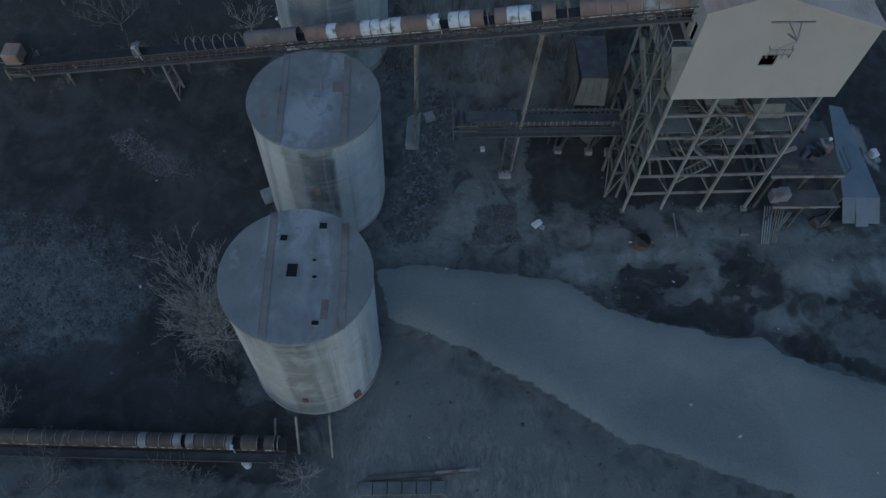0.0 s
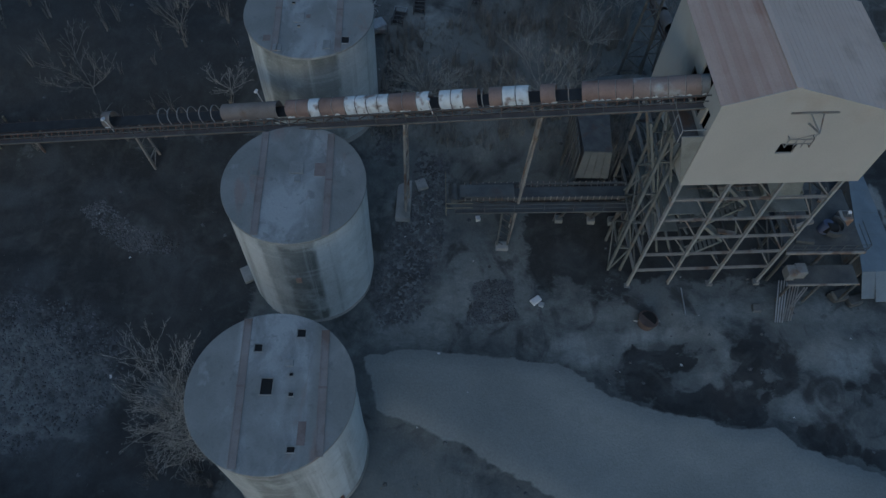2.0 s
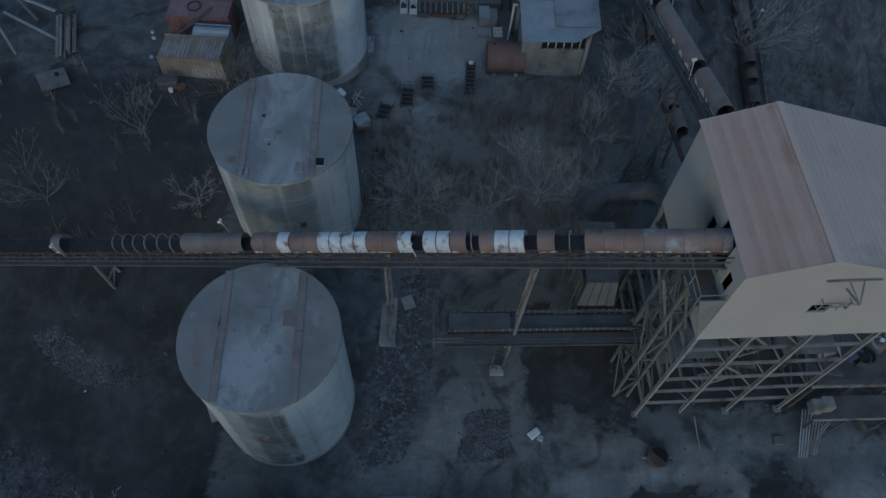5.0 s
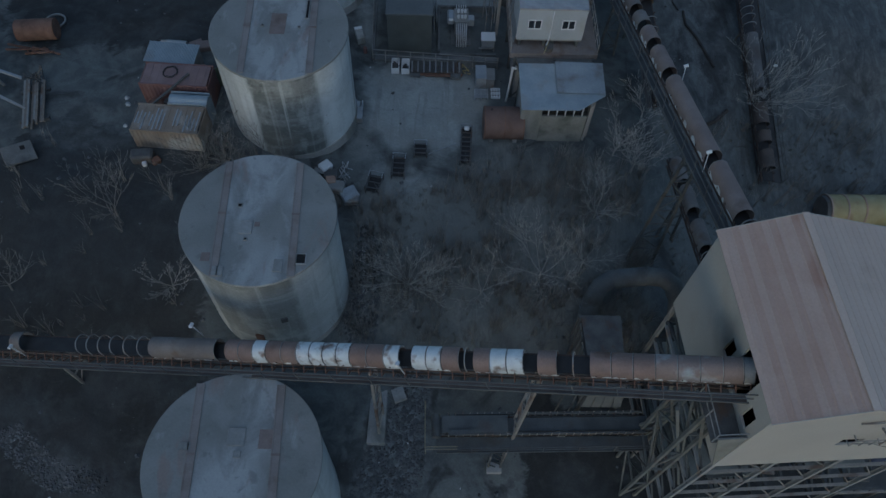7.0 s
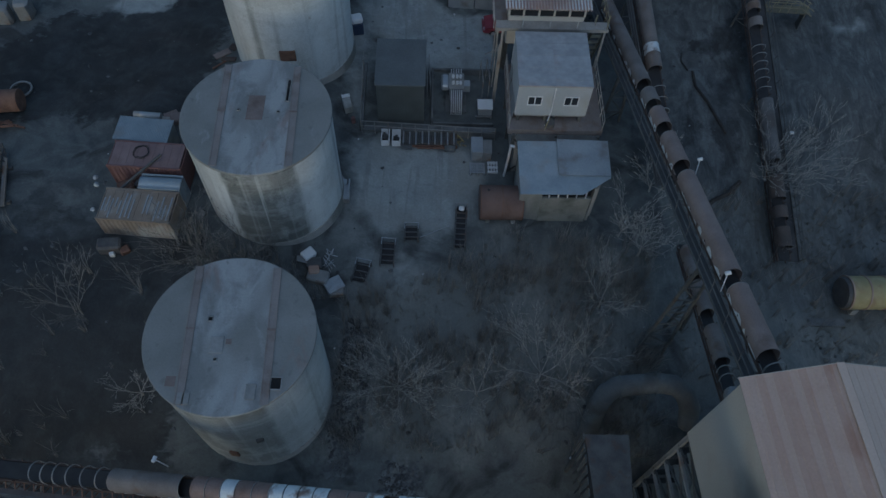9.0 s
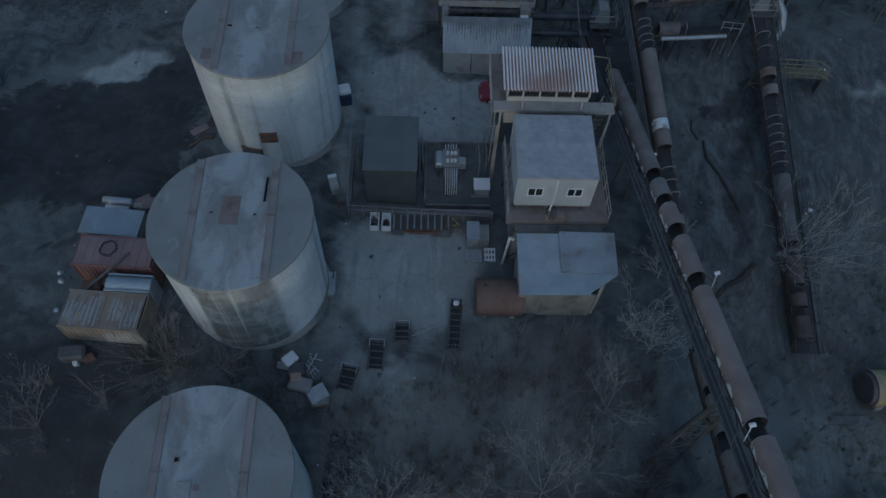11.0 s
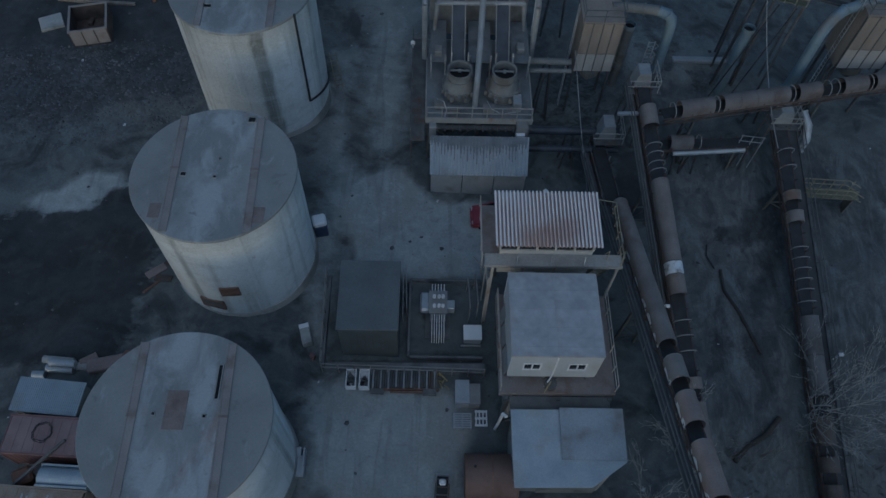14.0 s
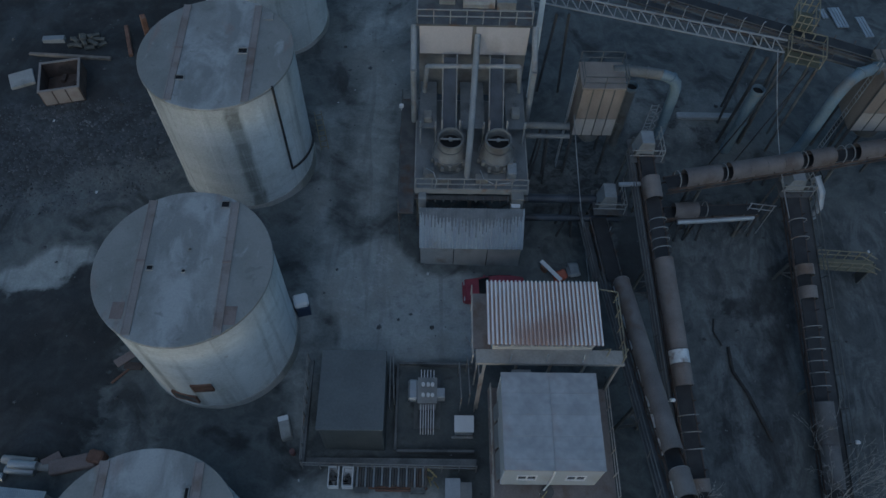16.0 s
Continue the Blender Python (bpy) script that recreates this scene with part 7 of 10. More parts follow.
vs = box(bm, 0, 0, 4.52, 3.62, 4.6, 0.16, bevel=0.02)
part("roof", bm, mat("dark_flat_roof", (0.105, 0.115, 0.12), (0.135, 0.147, 0.152), 0.85, 0, 0.5, 8, 0.1, vary=0.08), kiosk, "flat dark felt roof")
for k in range(8):
    boxes("wall_rib", DARKSLATE, kiosk, (-1.55 + 0.44 * k, -2.215, 2.2, 0.05, 0.03, 4.2))

tr = thing("power_transformer", "pale grey power transformer with finned radiators", "transformer", (4.72, 71.1, -1.95))
boxes("tank_body", GALV, tr, (0, 0, 0.85, 1.05, 1.5, 1.3), bevel=0.04)
boxes("tank_lid", STEELGREY, tr, (0, 0, 1.53, 1.15, 1.6, 0.06))
for s, y0, n in ((1, 1.0, 5), (-1, -1.55, 6)):
    for k in range(n):
        boxes("fin", WHITEPAINT, tr, (-0.38 + 0.76 * k / (n - 1), y0, 0.85, 0.05, 0.66 if s > 0 else 1.45, 1.2), label="pale cooling fin")
boxes("conservator", GALV, tr, (-0.85, 0.05, 1.3, 0.6, 1.3, 0.6), bevel=0.12)
boxes("side_box", GALV, tr, (0.8, -0.1, 1.1, 0.5, 0.6, 0.7), bevel=0.03)
for x in (-0.25, 0.05, 0.3):
    for y in (-0.35, 0.3):
        bm = bmesh.new()
        tube(bm, (x, y, 1.56), (x, y, 1.9), 0.08, 10, 0.05)
        for q in range(3):
            tube(bm, (x, y, 1.62 + 0.09 * q), (x, y, 1.65 + 0.09 * q), 0.11, 10)
        part("bushing", bm, WHITEPAINT, tr, "ribbed porcelain bushing", True)
boxes("plinth", GRIMECONC, tr, (0, -0.2, 0.0, 1.6, 3.4, 0.4))
cabn = thing("control_cabinet", "pale steel control cabinet on short legs", "cabinet", (6.85, 69.15, -2.05))
boxes("body", GALV, cabn, (0.05, 0.1, 0.75, 1.05, 0.9, 0.75), bevel=0.03)
boxes("top", WHITEPAINT, cabn, (0.05, 0.1, 1.15, 1.15, 1.0, 0.05))
for x in (-0.5, 0.5):
    for y in (-0.4, 0.5):
        boxes("leg", STEELGREY, cabn, (x + 0.05, y, 0.18, 0.07, 0.07, 0.42))
boxes("side_tray", STEELGREY, cabn, (-0.05, -0.5, 0.45, 1.25, 0.12, 0.06))
for (x0, y0), h in (((6.6, 72.6), 2.3), ((7.1, 72.9), 2.3)):
    ob = thing("cable_frame", "thin steel cable frame", "frame", (x0, y0, gz(x0, y0) - 0.1), 0, "cable frames")
    bm = bmesh.new()
    bar(bm, (0, 0, 0), (0, 0, h), 0.07)
    bar(bm, (0.1, -2.2, 0), (0.1, -2.2, h), 0.07)
    bar(bm, (0, 0, h), (0.1, -2.2, h), 0.06)
    part("post", bm, STEELGREY, ob)

# crates, bundles and boxes along the kerb
def crate(x, y, w, d, h, material, label, fill, turn=0):
    ob = thing("open_crate", label, "crate", (x, y, gz(x, y) - 0.02), turn, "yard crates")
    boxes("base", material, ob, (0, 0, 0.06, w, d, 0.08))
    for s in (-1, 1):
        boxes("side", material, ob, (s * (w / 2 - 0.03), 0, h / 2 + 0.1, 0.06, d, h))
        boxes("end", material, ob, (0, s * (d / 2 - 0.03), h / 2 + 0.1, w - 0.125, 0.06, h))
    if fill:
        bm = bmesh.new()
        rnd = random.Random(int(x * 100))
        for k in range(9):
            box(bm, rnd.uniform(-0.3, 0.3) * w, rnd.uniform(-0.3, 0.3) * d, h * 0.5, rnd.uniform(0.1, 0.25), rnd.uniform(0.1, 0.3), h * 0.6, rnd.uniform(0, 90))
        part("scrap", bm, fill, ob, "dark scrap inside")


crate(-0.52, 66.2, 0.62, 1.15, 0.5, WHITEPAINT, "white open crate of dark scrap", DARKSTEEL)
crate(0.28, 66.2, 0.62, 1.15, 0.5, WHITEPAINT, "white open crate of dark scrap", DARKSTEEL)
bundle = thing("roller_rack", "low rack packed with dark idler rollers", "rack", (2.75, 66.35, gz(2.75, 66.35)))
boxes("rack_frame", RUST, bundle, (0, -0.62, 0.12, 4.1, 0.1, 0.24), (0, 0.62, 0.12, 4.1, 0.1, 0.24))
rnd = random.Random(8)
for k in range(26):
    bm = bmesh.new()
    x = -1.95 + 0.156 * k
    tube(bm, (x, -0.6 + rnd.uniform(-0.06, 0.06), 0.34 + rnd.uniform(0, 0.1)), (x, 0.6 + rnd.uniform(-0.06, 0.06), 0.34 + rnd.uniform(0, 0.1)), 0.06, 8)
    part("roller", bm, GALV if k % 3 == 0 else DARKSTEEL, bundle)
for x, w in ((-1.7, 0.8), (1.5, 0.8)):
    boxes("foot_block", GRIMECONC, bundle, (x, -0.75, 0.1, w, 0.35, 0.3))
boxes("red_strip", RUST, bundle, (0.1, -0.78, 0.15, 2.0, 0.1, 0.12))
scrapy = thing("yellow_scrap", "bent yellow scrap pieces beside the rack", "scrap", (5.05, 66.3, gz(5.05, 66.3)))
bm = bmesh.new()
for k in range(6):
    bar(bm, (rnd.uniform(-0.3, 0.3), rnd.uniform(-0.6, 0.6), 0.05), (rnd.uniform(-0.4, 0.4), rnd.uniform(-0.6, 0.6), rnd.uniform(0.2, 0.5)), 0.07)
part("bent_bar", bm, YELLOW, scrapy)
for x, y, w, d, h, m, lab in ((6.22, 65.4, 0.8, 1.4, 1.05, GALV, "pale steel box with a plain lid"), (6.95, 65.3, 0.66, 1.2, 0.95, STEELGREY, "grey steel box with a plain lid")):
    ob = thing("equipment_box", lab, "box", (x, y, gz(x, y) - 0.03))
    boxes("box_body", m, ob, (0, 0, h / 2, w, d, h), bevel=0.03)
    boxes("lid", m, ob, (0, 0, h + 0.03, w + 0.05, d + 0.05, 0.06))


def slat_pallet(x, y, w, d, n, material, label, turn=0, h=0.14, lift=0.0):
    ob = thing("slatted_pallet", label, "pallet", (x, y, gz(x, y) + lift), turn, "yard pallets")
    for s in (-1, 0, 1):
        boxes("bearer", material, ob, (0, s * (d / 2 - 0.05), h / 2, w, 0.09, h))
    for k in range(n):
        boxes("slat", material, ob, (-w / 2 + 0.06 + (w - 0.12) * k / (n - 1), 0, h + 0.02, 0.08, d, 0.035))
    return ob


slat_pallet(6.25, 63.85, 0.95, 1.1, 7, GALV, "grey slatted pallet on the yard", 90, 0.25)
slat_pallet(7.38, 64.05, 0.75, 0.95, 4, WHITEPAINT, "white slatted frame on the yard", 0, 0.2)


def frame_cart(x, y, w, d, h, turn, label, material=DARKSTEEL, deck=True):
    ob = thing("steel_frame_cart", label, "cart", (x, y, gz(x, y) - 0.03), turn, "yard frame carts")
    for sx in (-1, 1):
        boxes("side_rail", material, ob, (sx * (w / 2 - 0.04), 0, h * 0.6, 0.08, d, 0.12))
        for sy in (-1, 1):
            boxes("leg", material, ob, (sx * (w / 2 - 0.04), sy * (d / 2 - 0.05), h / 2, 0.07, 0.07, h))
    for k in range(max(3, int(d / 0.4))):
        n = max(3, int(d / 0.4))
        boxes("cross_bar", material, ob, (0, -d / 2 + d * (k + 0.5) / n, h * 0.6, w - 0.17, 0.07, 0.07))
    if deck:
        boxes("bed", BELT, ob, (0, 0, h * 0.42, w - 0.2, d - 0.1, 0.05))
    bm = bmesh.new()
    for sx in (-1, 1):
        bar(bm, (sx * (w / 2 - 0.04), d / 2, h), (sx * (w / 2 - 0.04), d / 2 - 0.5, h), 0.04)
    bar(bm, (-w / 2, d / 2, h), (w / 2, d / 2, h), 0.04)
    part("push_bar", bm, GALV, ob)
    return ob


cart = frame_cart(5.0, 58.9, 0.85, 3.5, 0.6, -3, "long dark steel chassis with pale end bars")
boxes("white_sack", WHITEPAINT, cart, (0.0, 1.3, 0.62, 0.4, 0.35, 0.25), bevel=0.08, label="small white sack")
frame_cart(1.6, 58.15, 1.0, 1.2, 0.7, 0, "dark steel frame cart")
frame_cart(0.05, 56.5, 1.0, 1.8, 0.8, -3, "dark steel frame cart")
frame_cart(-1.65, 55.05, 1.05, 1.5, 0.8, -12, "dark steel frame cart")
prop = thing("leaning_pole", "thin pale pole lying on the yard", "pole", (3.2, 58.4, gz(3.2, 58.4)))
bm = bmesh.new()
bar(bm, (-1.0, -0.4, 0.05), (1.0, 0.4, 0.35), 0.05)
part("pole_shaft", bm, GALV, prop)


def junk(x, y, turn, rows, label):
    ob = thing("scrap_pile", label, "scrap", (x, y, gz(x, y) - 0.05), turn)
    for n, m, cx, cy, cz, w, d, h, tl in rows:
        bm = bmesh.new()
        box(bm, 0, 0, 0, w, d, h, bevel=min(w, d, h) * 0.15)
        p = part(n, bm, m, ob)
        p.matrix_basis = pose(cx, cy, cz, tl, tl * 0.6, tl * 3)
    return ob


junk(-5.1, 55.8, 20, (("white_casing", WHITEPAINT, 0, 0.1, 0.35, 0.9, 0.7, 0.5, 8), ("dark_frame", DARKSTEEL, 0.2, -0.6, 0.2, 1.0, 0.8, 0.4, -6), ("bent_plate", STEELGREY, -0.5, -0.2, 0.45, 0.5, 0.7, 0.06, 25)), "pile of scrapped white machine casings")
junk(-4.4, 54.4, -25, (("casing", STEELGREY, 0, 0, 0.35, 1.4, 0.9, 0.6, 4), ("rusty_tub", RUSTPALE, -0.4, 0.2, 0.6, 0.7, 0.6, 0.4, 12)), "pile of grey and rusty machine scrap")
junk(-3.35, 53.9, 12, (("white_cover", GALV, 0, 0, 0.55, 1.2, 1.0, 0.25, 7), ("engine_block", STEELGREY, 0.1, -0.3, 0.25, 1.1, 0.8, 0.5, -3)), "white cover lying on a scrapped engine")
bm = bmesh.new()
bent = thing("bent_bars", "bent dark reinforcing bars on the ground", "scrap", (-3.8, 55.6, gz(-3.8, 55.6)))
for k in range(7):
    pipe(bm, [(rnd.uniform(-0.6, 0.6), rnd.uniform(-0.8, 0.8), 0.05), (rnd.uniform(-0.6, 0.6), rnd.uniform(-0.8, 0.8), rnd.uniform(0.2, 0.7)), (rnd.uniform(-0.6, 0.6), rnd.uniform(-0.8, 0.8), 0.1)], 0.03, 5)
part("bar_stock", bm, GALV, bent)
board = thing("leaning_boards", "pale boards leaning at the foot of the silo", "boards", (-3.3, 61.0, gz(-3.3, 61.0)))
for k, (dx, dy, w, d, h) in enumerate(((0, 0, 0.1, 2.4, 0.35), (0.3, -0.2, 0.5, 1.2, 0.5), (0.5, 0.3, 0.08, 1.0, 0.7), (0.15, 0.6, 0.35, 0.5, 0.6))):
    boxes("board", GALV, board, (dx, dy, h / 2 + 0.05, w, d, h))
cartw = thing("concrete_block", "pale concrete block lying on the track", "block", (-3.45, 68.8, gz(-3.45, 68.8) - 0.1), 16)
boxes("block_body", CONCRETE, cartw, (0, 0, 0.35, 0.62, 1.3, 0.7), bevel=0.06)
boxes("cap", WHITEPAINT, cartw, (0, 0.5, 0.72, 0.6, 0.28, 0.06))
redj = thing("red_canister", "small faded red canister on the track", "canister", (-2.95, 67.5, gz(-2.95, 67.5)))
bm = bmesh.new()
tube(bm, (0, 0, 0), (0, 0, 0.5), 0.16, 12)
tube(bm, (0, 0, 0.5), (0, 0, 0.62), 0.07, 10)
part("canister_body", bm, REDPAINT, redj, "", True)
ibc = thing("fuel_tank_stand", "white-topped tank on a dark blue stand beside the silo", "tank", (-3.15, 76.35, gz(-3.15, 76.35) - 0.1), 16)
boxes("stand", mat("navy_paint", (0.03, 0.045, 0.09), (0.04, 0.06, 0.11), 0.5), ibc, (0, 0, 0.55, 0.85, 0.85, 1.1), label="dark blue sheet stand", bevel=0.03)
boxes("tank_body", WHITEPAINT, ibc, (0, 0, 1.35, 0.9, 0.85, 0.5), bevel=0.12, label="white rounded tank")


def hatchback(x, y, turn, paint, label):
    """A small hatchback, nose towards its own -x."""
    ob = thing("car", label, "car", (x, y, gz(x, y) + 0.02), turn)
    bm = bmesh.new()
    prof = [(-2.0, 0.35), (-2.02, 0.62), (-1.9, 0.78), (-1.05, 0.92), (-0.35, 1.38), (0.2, 1.44), (1.1, 1.40), (1.75, 0.98), (1.95, 0.90), (1.98, 0.4), (1.9, 0.3), (-1.9, 0.3)]
    L = [bm.verts.new((px, -0.8 + (0.12 if pz > 1.1 else 0), pz)) for px, pz in prof]
    R = [bm.verts.new((px, 0.8 - (0.12 if pz > 1.1 else 0), pz)) for px, pz in prof]
    bm.faces.new(L), bm.faces.new(R[::-1])
    for i in range(len(prof)):
        bm.faces.new((L[i], L[(i + 1) % len(prof)], R[(i + 1) % len(prof)], R[i]))
    bmesh.ops.bevel(bm, geom=bm.edges[:], offset=0.05, segments=2, affect="EDGES")
    part("body", bm, paint, ob, "", True)
    bm = bmesh.new()
    v = [bm.verts.new(p) for p in ((-1.02, -0.66, 0.96), (-1.02, 0.66, 0.96), (-0.38, 0.6, 1.385), (-0.38, -0.6, 1.385))]
    bm.faces.new(v)
    bmesh.ops.solidify(bm, geom=bm.faces[:], thickness=0.015)
    g = part("windscreen", bm, GLASSDARK, ob)
    g.location.z = 0.02
    g.location.x = -0.02
    for s in (-1, 1):
        boxes("side_window", GLASSDARK, ob, (0.35, s * 0.72, 1.17, 1.5, 0.08, 0.3))
        boxes("headlight", GALV, ob, (-1.98, s * 0.58, 0.66, 0.1, 0.3, 0.14), bevel=0.03)
        boxes("mirror", paint, ob, (-0.65, s * 0.88, 0.98, 0.12, 0.16, 0.12), bevel=0.03)
    for wx in (-1.25, 1.25):
        for s in (-1, 1):
            bm = bmesh.new()
            tube(bm, (wx, s * 0.64, 0.29), (wx, s * 0.82, 0.29), 0.3, 20)
            w = part("wheel", bm, RUBBER, ob, "", True)
            bm = bmesh.new()
            tube(bm, (wx, s * 0.815, 0.29), (wx, s * 0.835, 0.29), 0.18, 16)
            part("rim", bm, GALV, w)
    boxes("bumper", paint, ob, (-2.03, 0, 0.45, 0.12, 1.5, 0.16), bevel=0.04)
    return ob


hatchback(9.0, 78.2, 2, REDCARPAINT, "small red hatchback parked beyond the control house")
wt = thing("white_tank_box", "small white tank box beside the works track", "tank", (40.9, 41.3, gz(40.9, 41.3) - 0.05), 12)
boxes("tank_body", WHITEPAINT, wt, (0, 0, 0.4, 0.62, 0.8, 0.7), bevel=0.08)
boxes("pallet", WOODPALE, wt, (0, 0, 0.06, 0.9, 1.0, 0.12))
boxes("grey_lid", GALV, wt, (0.1, -0.65, 0.2, 0.6, 0.4, 0.35), bevel=0.05)

# south of the tower: pipe bundle, old pot, blocks, rods
pot = thing("rusted_kettle", "rusted round kettle half sunk in the ground", "kettle", (17.75, 30.6, gz(17.75, 30.6) - 0.35))
bm = bmesh.new()
tube(bm, (0, 0, 0), (0.05, 0.05, 0.95), 0.62, 20, 0.72)
tube(bm, (0.05, 0.05, 0.95), (0.06, 0.06, 1.02), 0.78, 20)
part("shell", bm, mat("grey_brown_rust", (0.10, 0.075, 0.065), (0.15, 0.115, 0.10), 0.9, 0.1, 1.2, 16, 0.2, (0.07, 0.055, 0.05), vary=0.15), pot, "", True)
bm = bmesh.new()
tube(bm, (0.06, 0.06, 1.021), (0.06, 0.06, 1.03), 0.62, 20)
part("dark_fill", bm, VOID, pot)
for s in (-1, 1):
    bm = bmesh.new()
    tube(bm, (s * 0.7, 0, 0.7), (s * 1.0, 0.05, 0.7), 0.09, 10)
    part("trunnion", bm, STEELGREY, pot)
for x0, y0, x1, y1, n, m in ((28.35, 33.9, 27.75, 30.8, 4, GALV), (29.5, 34.2, 28.5, 31.0, 4, STEELGREY), (30.3, 33.4, 29.0, 31.9, 2, STEELGREY)):
    ob = thing("pipe_stack", "bundle of long pale steel pipes leaning on the frame", "pipes", ((x0 + x1) / 2, (y0 + y1) / 2, gz((x0 + x1) / 2, (y0 + y1) / 2)), 0, "pipe stacks")
    for k in range(n):
        bm = bmesh.new()
        dx, dy = (x1 - x0) / 2, (y1 - y0) / 2
        tube(bm, (-dx + 0.22 * k, -dy, 1.1), (dx + 0.18 * k, dy, 0.1), 0.055, 8)
        part("steel_pipe", bm, m, ob)
rod = thing("steel_rod", "thin pale rod lying on dark ground", "rod", (20.85, 32.4, gz(20.85, 32.4)))
bm = bmesh.new()
bar(bm, (0.02, 1.15, 0.06), (-0.02, -1.15, 0.1), 0.09)
part("rod_shaft", bm, GALV, rod)
for x, y, w, d, h, t, m, lab in ((-12.05, 32.8, 0.9, 1.3, 0.35, 28, CONCRETE, "pale broken concrete slab by the silo foot"), (0.48, 40.7, 0.85, 0.95, 0.3, 20, CONCRETE, "pale square concrete block"), (5.0, 38.6, 0.35, 0.4, 0.35, 10, WHITEPAINT, "small square white block"),
                                 (9.4, 32.2, 0.8, 0.5, 0.3, 35, WHITEPAINT, "crumpled pale sheet on the ground"), (9.8, 31.9, 0.4, 0.4, 0.25, 70, GALV, "crumpled pale sheet on the ground"), (-0.85, 39.3, 1.1, 3.8, 0.5, -2, CONCRETE, "long pale concrete footing"),
                                 (26.6, 32.0, 0.7, 0.6, 0.4, 0, GRIMECONC, "rough concrete stump")):
    ob = thing("concrete_slab" if m in (CONCRETE, GRIMECONC) else "sheet_scrap", lab, "slab" if m in (CONCRETE, GRIMECONC) else "scrap", (x, y, gz(x, y) - 0.08), t)
    bm = bmesh.new()
    vs = box(bm, 0, 0, h / 2, w, d, h, bevel=0.04)
    r2 = random.Random(int(x * 10))
    for v in bm.verts:
        v.co += Vector((r2.uniform(-0.03, 0.03), r2.uniform(-0.03, 0.03), r2.uniform(-0.02, 0.02)))
    ob2 = part("slab_body", bm, m, ob)

# planks, troughs and thin posts at the southern edge
edge = thing("plank_row", "row of long pale slabs on a dark bank", "slabs", (0, 11.0, gz(0, 11) - 0.1))
for k in range(6):
    boxes("slab", GRIMECONC, edge, (-3.4 + 0.96 * k, 0 + 0.02 * k, 0.35, 0.9, 0.85, 0.28), bevel=0.02)
beam = thing("long_beam", "long dark beam with a pale end on the ground", "beam", (0.6, 12.0, gz(0.6, 12.0)), 5)
boxes("beam_body", DARKSTEEL, beam, (-0.6, 0, 0.15, 6.4, 0.28, 0.3))
boxes("pale_end", STEELGREY, beam, (2.1, 0.02, 0.33, 3.0, 0.16, 0.08))
for x, y, h in ((-9.6, 14.4, 1.6), (-7.95, 14.0, 3.2), (-5.7, 13.8, 4.2)):
    ob = thing("leaning_post", "thin pale leaning steel post", "post", (x, y, gz(x, y) - 0.2), 0, "leaning posts")
    bm = bmesh.new()
    bar(bm, (0, -0.8, 0), (0.03, 0.8, h), 0.13)
    part("post_shaft", bm, STEELGREY, ob)
drum = thing("white_drum", "small white drum beside the low conveyor", "drum", (-11.3, 12.5, gz(-11.3, 12.5)))
bm = bmesh.new()
tube(bm, (0, 0, 0), (0, 0, 0.7), 0.28, 16)
tube(bm, (0, 0, 0.7), (0, 0, 0.74), 0.3, 16)
part("drum_shell", bm, WHITEPAINT, drum, "", True)

# yellow pipe east of the tower
yp = thing("yellow_tank", "long horizontal faded yellow tank with a torn end", "tank", (32.9, 56.4, gz(33.5, 56.4) - 0.1), 1)
bm = bmesh.new()
tube(bm, (0.6, 0, 1.5), (10.0, 0, 1.5), 1.25, 28)
part("shell", bm, YELLOW, yp, "", True)
for x in (0.6, 1.9, 3.3):
    bm = bmesh.new()
    tube(bm, (x, 0, 1.5), (x + 0.12, 0, 1.5), 1.3, 28)
    part("band", bm, RUSTPALE, yp)
bm = bmesh.new()
tube(bm, (0.35, 0, 1.5), (0.6, 0, 1.5), 1.1, 20, 1.2)
part("end_collar", bm, DARKSTEEL, yp)
for x in (1.6, 6.0, 9.0):
    boxes("saddle", CONCRETE, yp, (x, 0, 0.2, 0.5, 2.2, 0.9))
boxes("slab", GRIMECONC, yp, (-1.0, -1.9, 0.35, 3.2, 0.6, 0.25))
lmp = thing("pole_lamp", "thin pole with a white lamp", "lamp", (31.4, 69.2, gz(31.4, 69.2) - 0.1))
bm = bmesh.new()
bar(bm, (0, 0, 0), (0, 0, 1.1), 0.06)
box(bm, 0, -0.1, 1.15, 0.3, 0.22, 0.18, bevel=0.03)
part("lamp_head", bm, WHITEPAINT, lmp)
branch = thing("fallen_branch", "long crooked dead branch on pale ground", "branch", (0, 0, 0))
bm = bmesh.new()
pipe(bm, [(x, y, gz(x, y) + 0.12) for x, y in ((24.5, 75.3), (24.45, 73.6), (25.2, 72.1), (26.0, 69.9), (26.3, 69.2))], 0.11, 8)
pipe(bm, [(x, y, gz(x, y) + 0.12) for x, y in ((24.1, 75.4), (23.7, 76.4), (23.9, 77.3))], 0.06, 6)
part("branch_wood", bm, mat("dark_dead_wood", (0.03, 0.03, 0.03), (0.05, 0.047, 0.045), 0.95), branch, "", True)
log = thing("fallen_log", "dark fallen log across pale ground", "log", (25.2, 63.7, gz(25.2, 63.7)), 38)
bm = bmesh.new()
pipe(bm, [(-2.2, 0, 0.1), (-0.8, 0.15, 0.16), (0.6, -0.1, 0.14), (2.3, 0.1, 0.1)], 0.17, 8)
part("log_body", bm, mat("dark_bark", (0.045, 0.04, 0.035), (0.07, 0.06, 0.052), 0.95), log, "", True)

brd = thing("white_board", "long white board propped on rusty scrap", "board", (12.85, 79.9, gz(12.85, 79.9)), -50)
bm = bmesh.new()
box(bm, 0, 0, 0.55, 1.9, 0.28, 0.06)
part("board_face", bm, WHITEPAINT, brd)
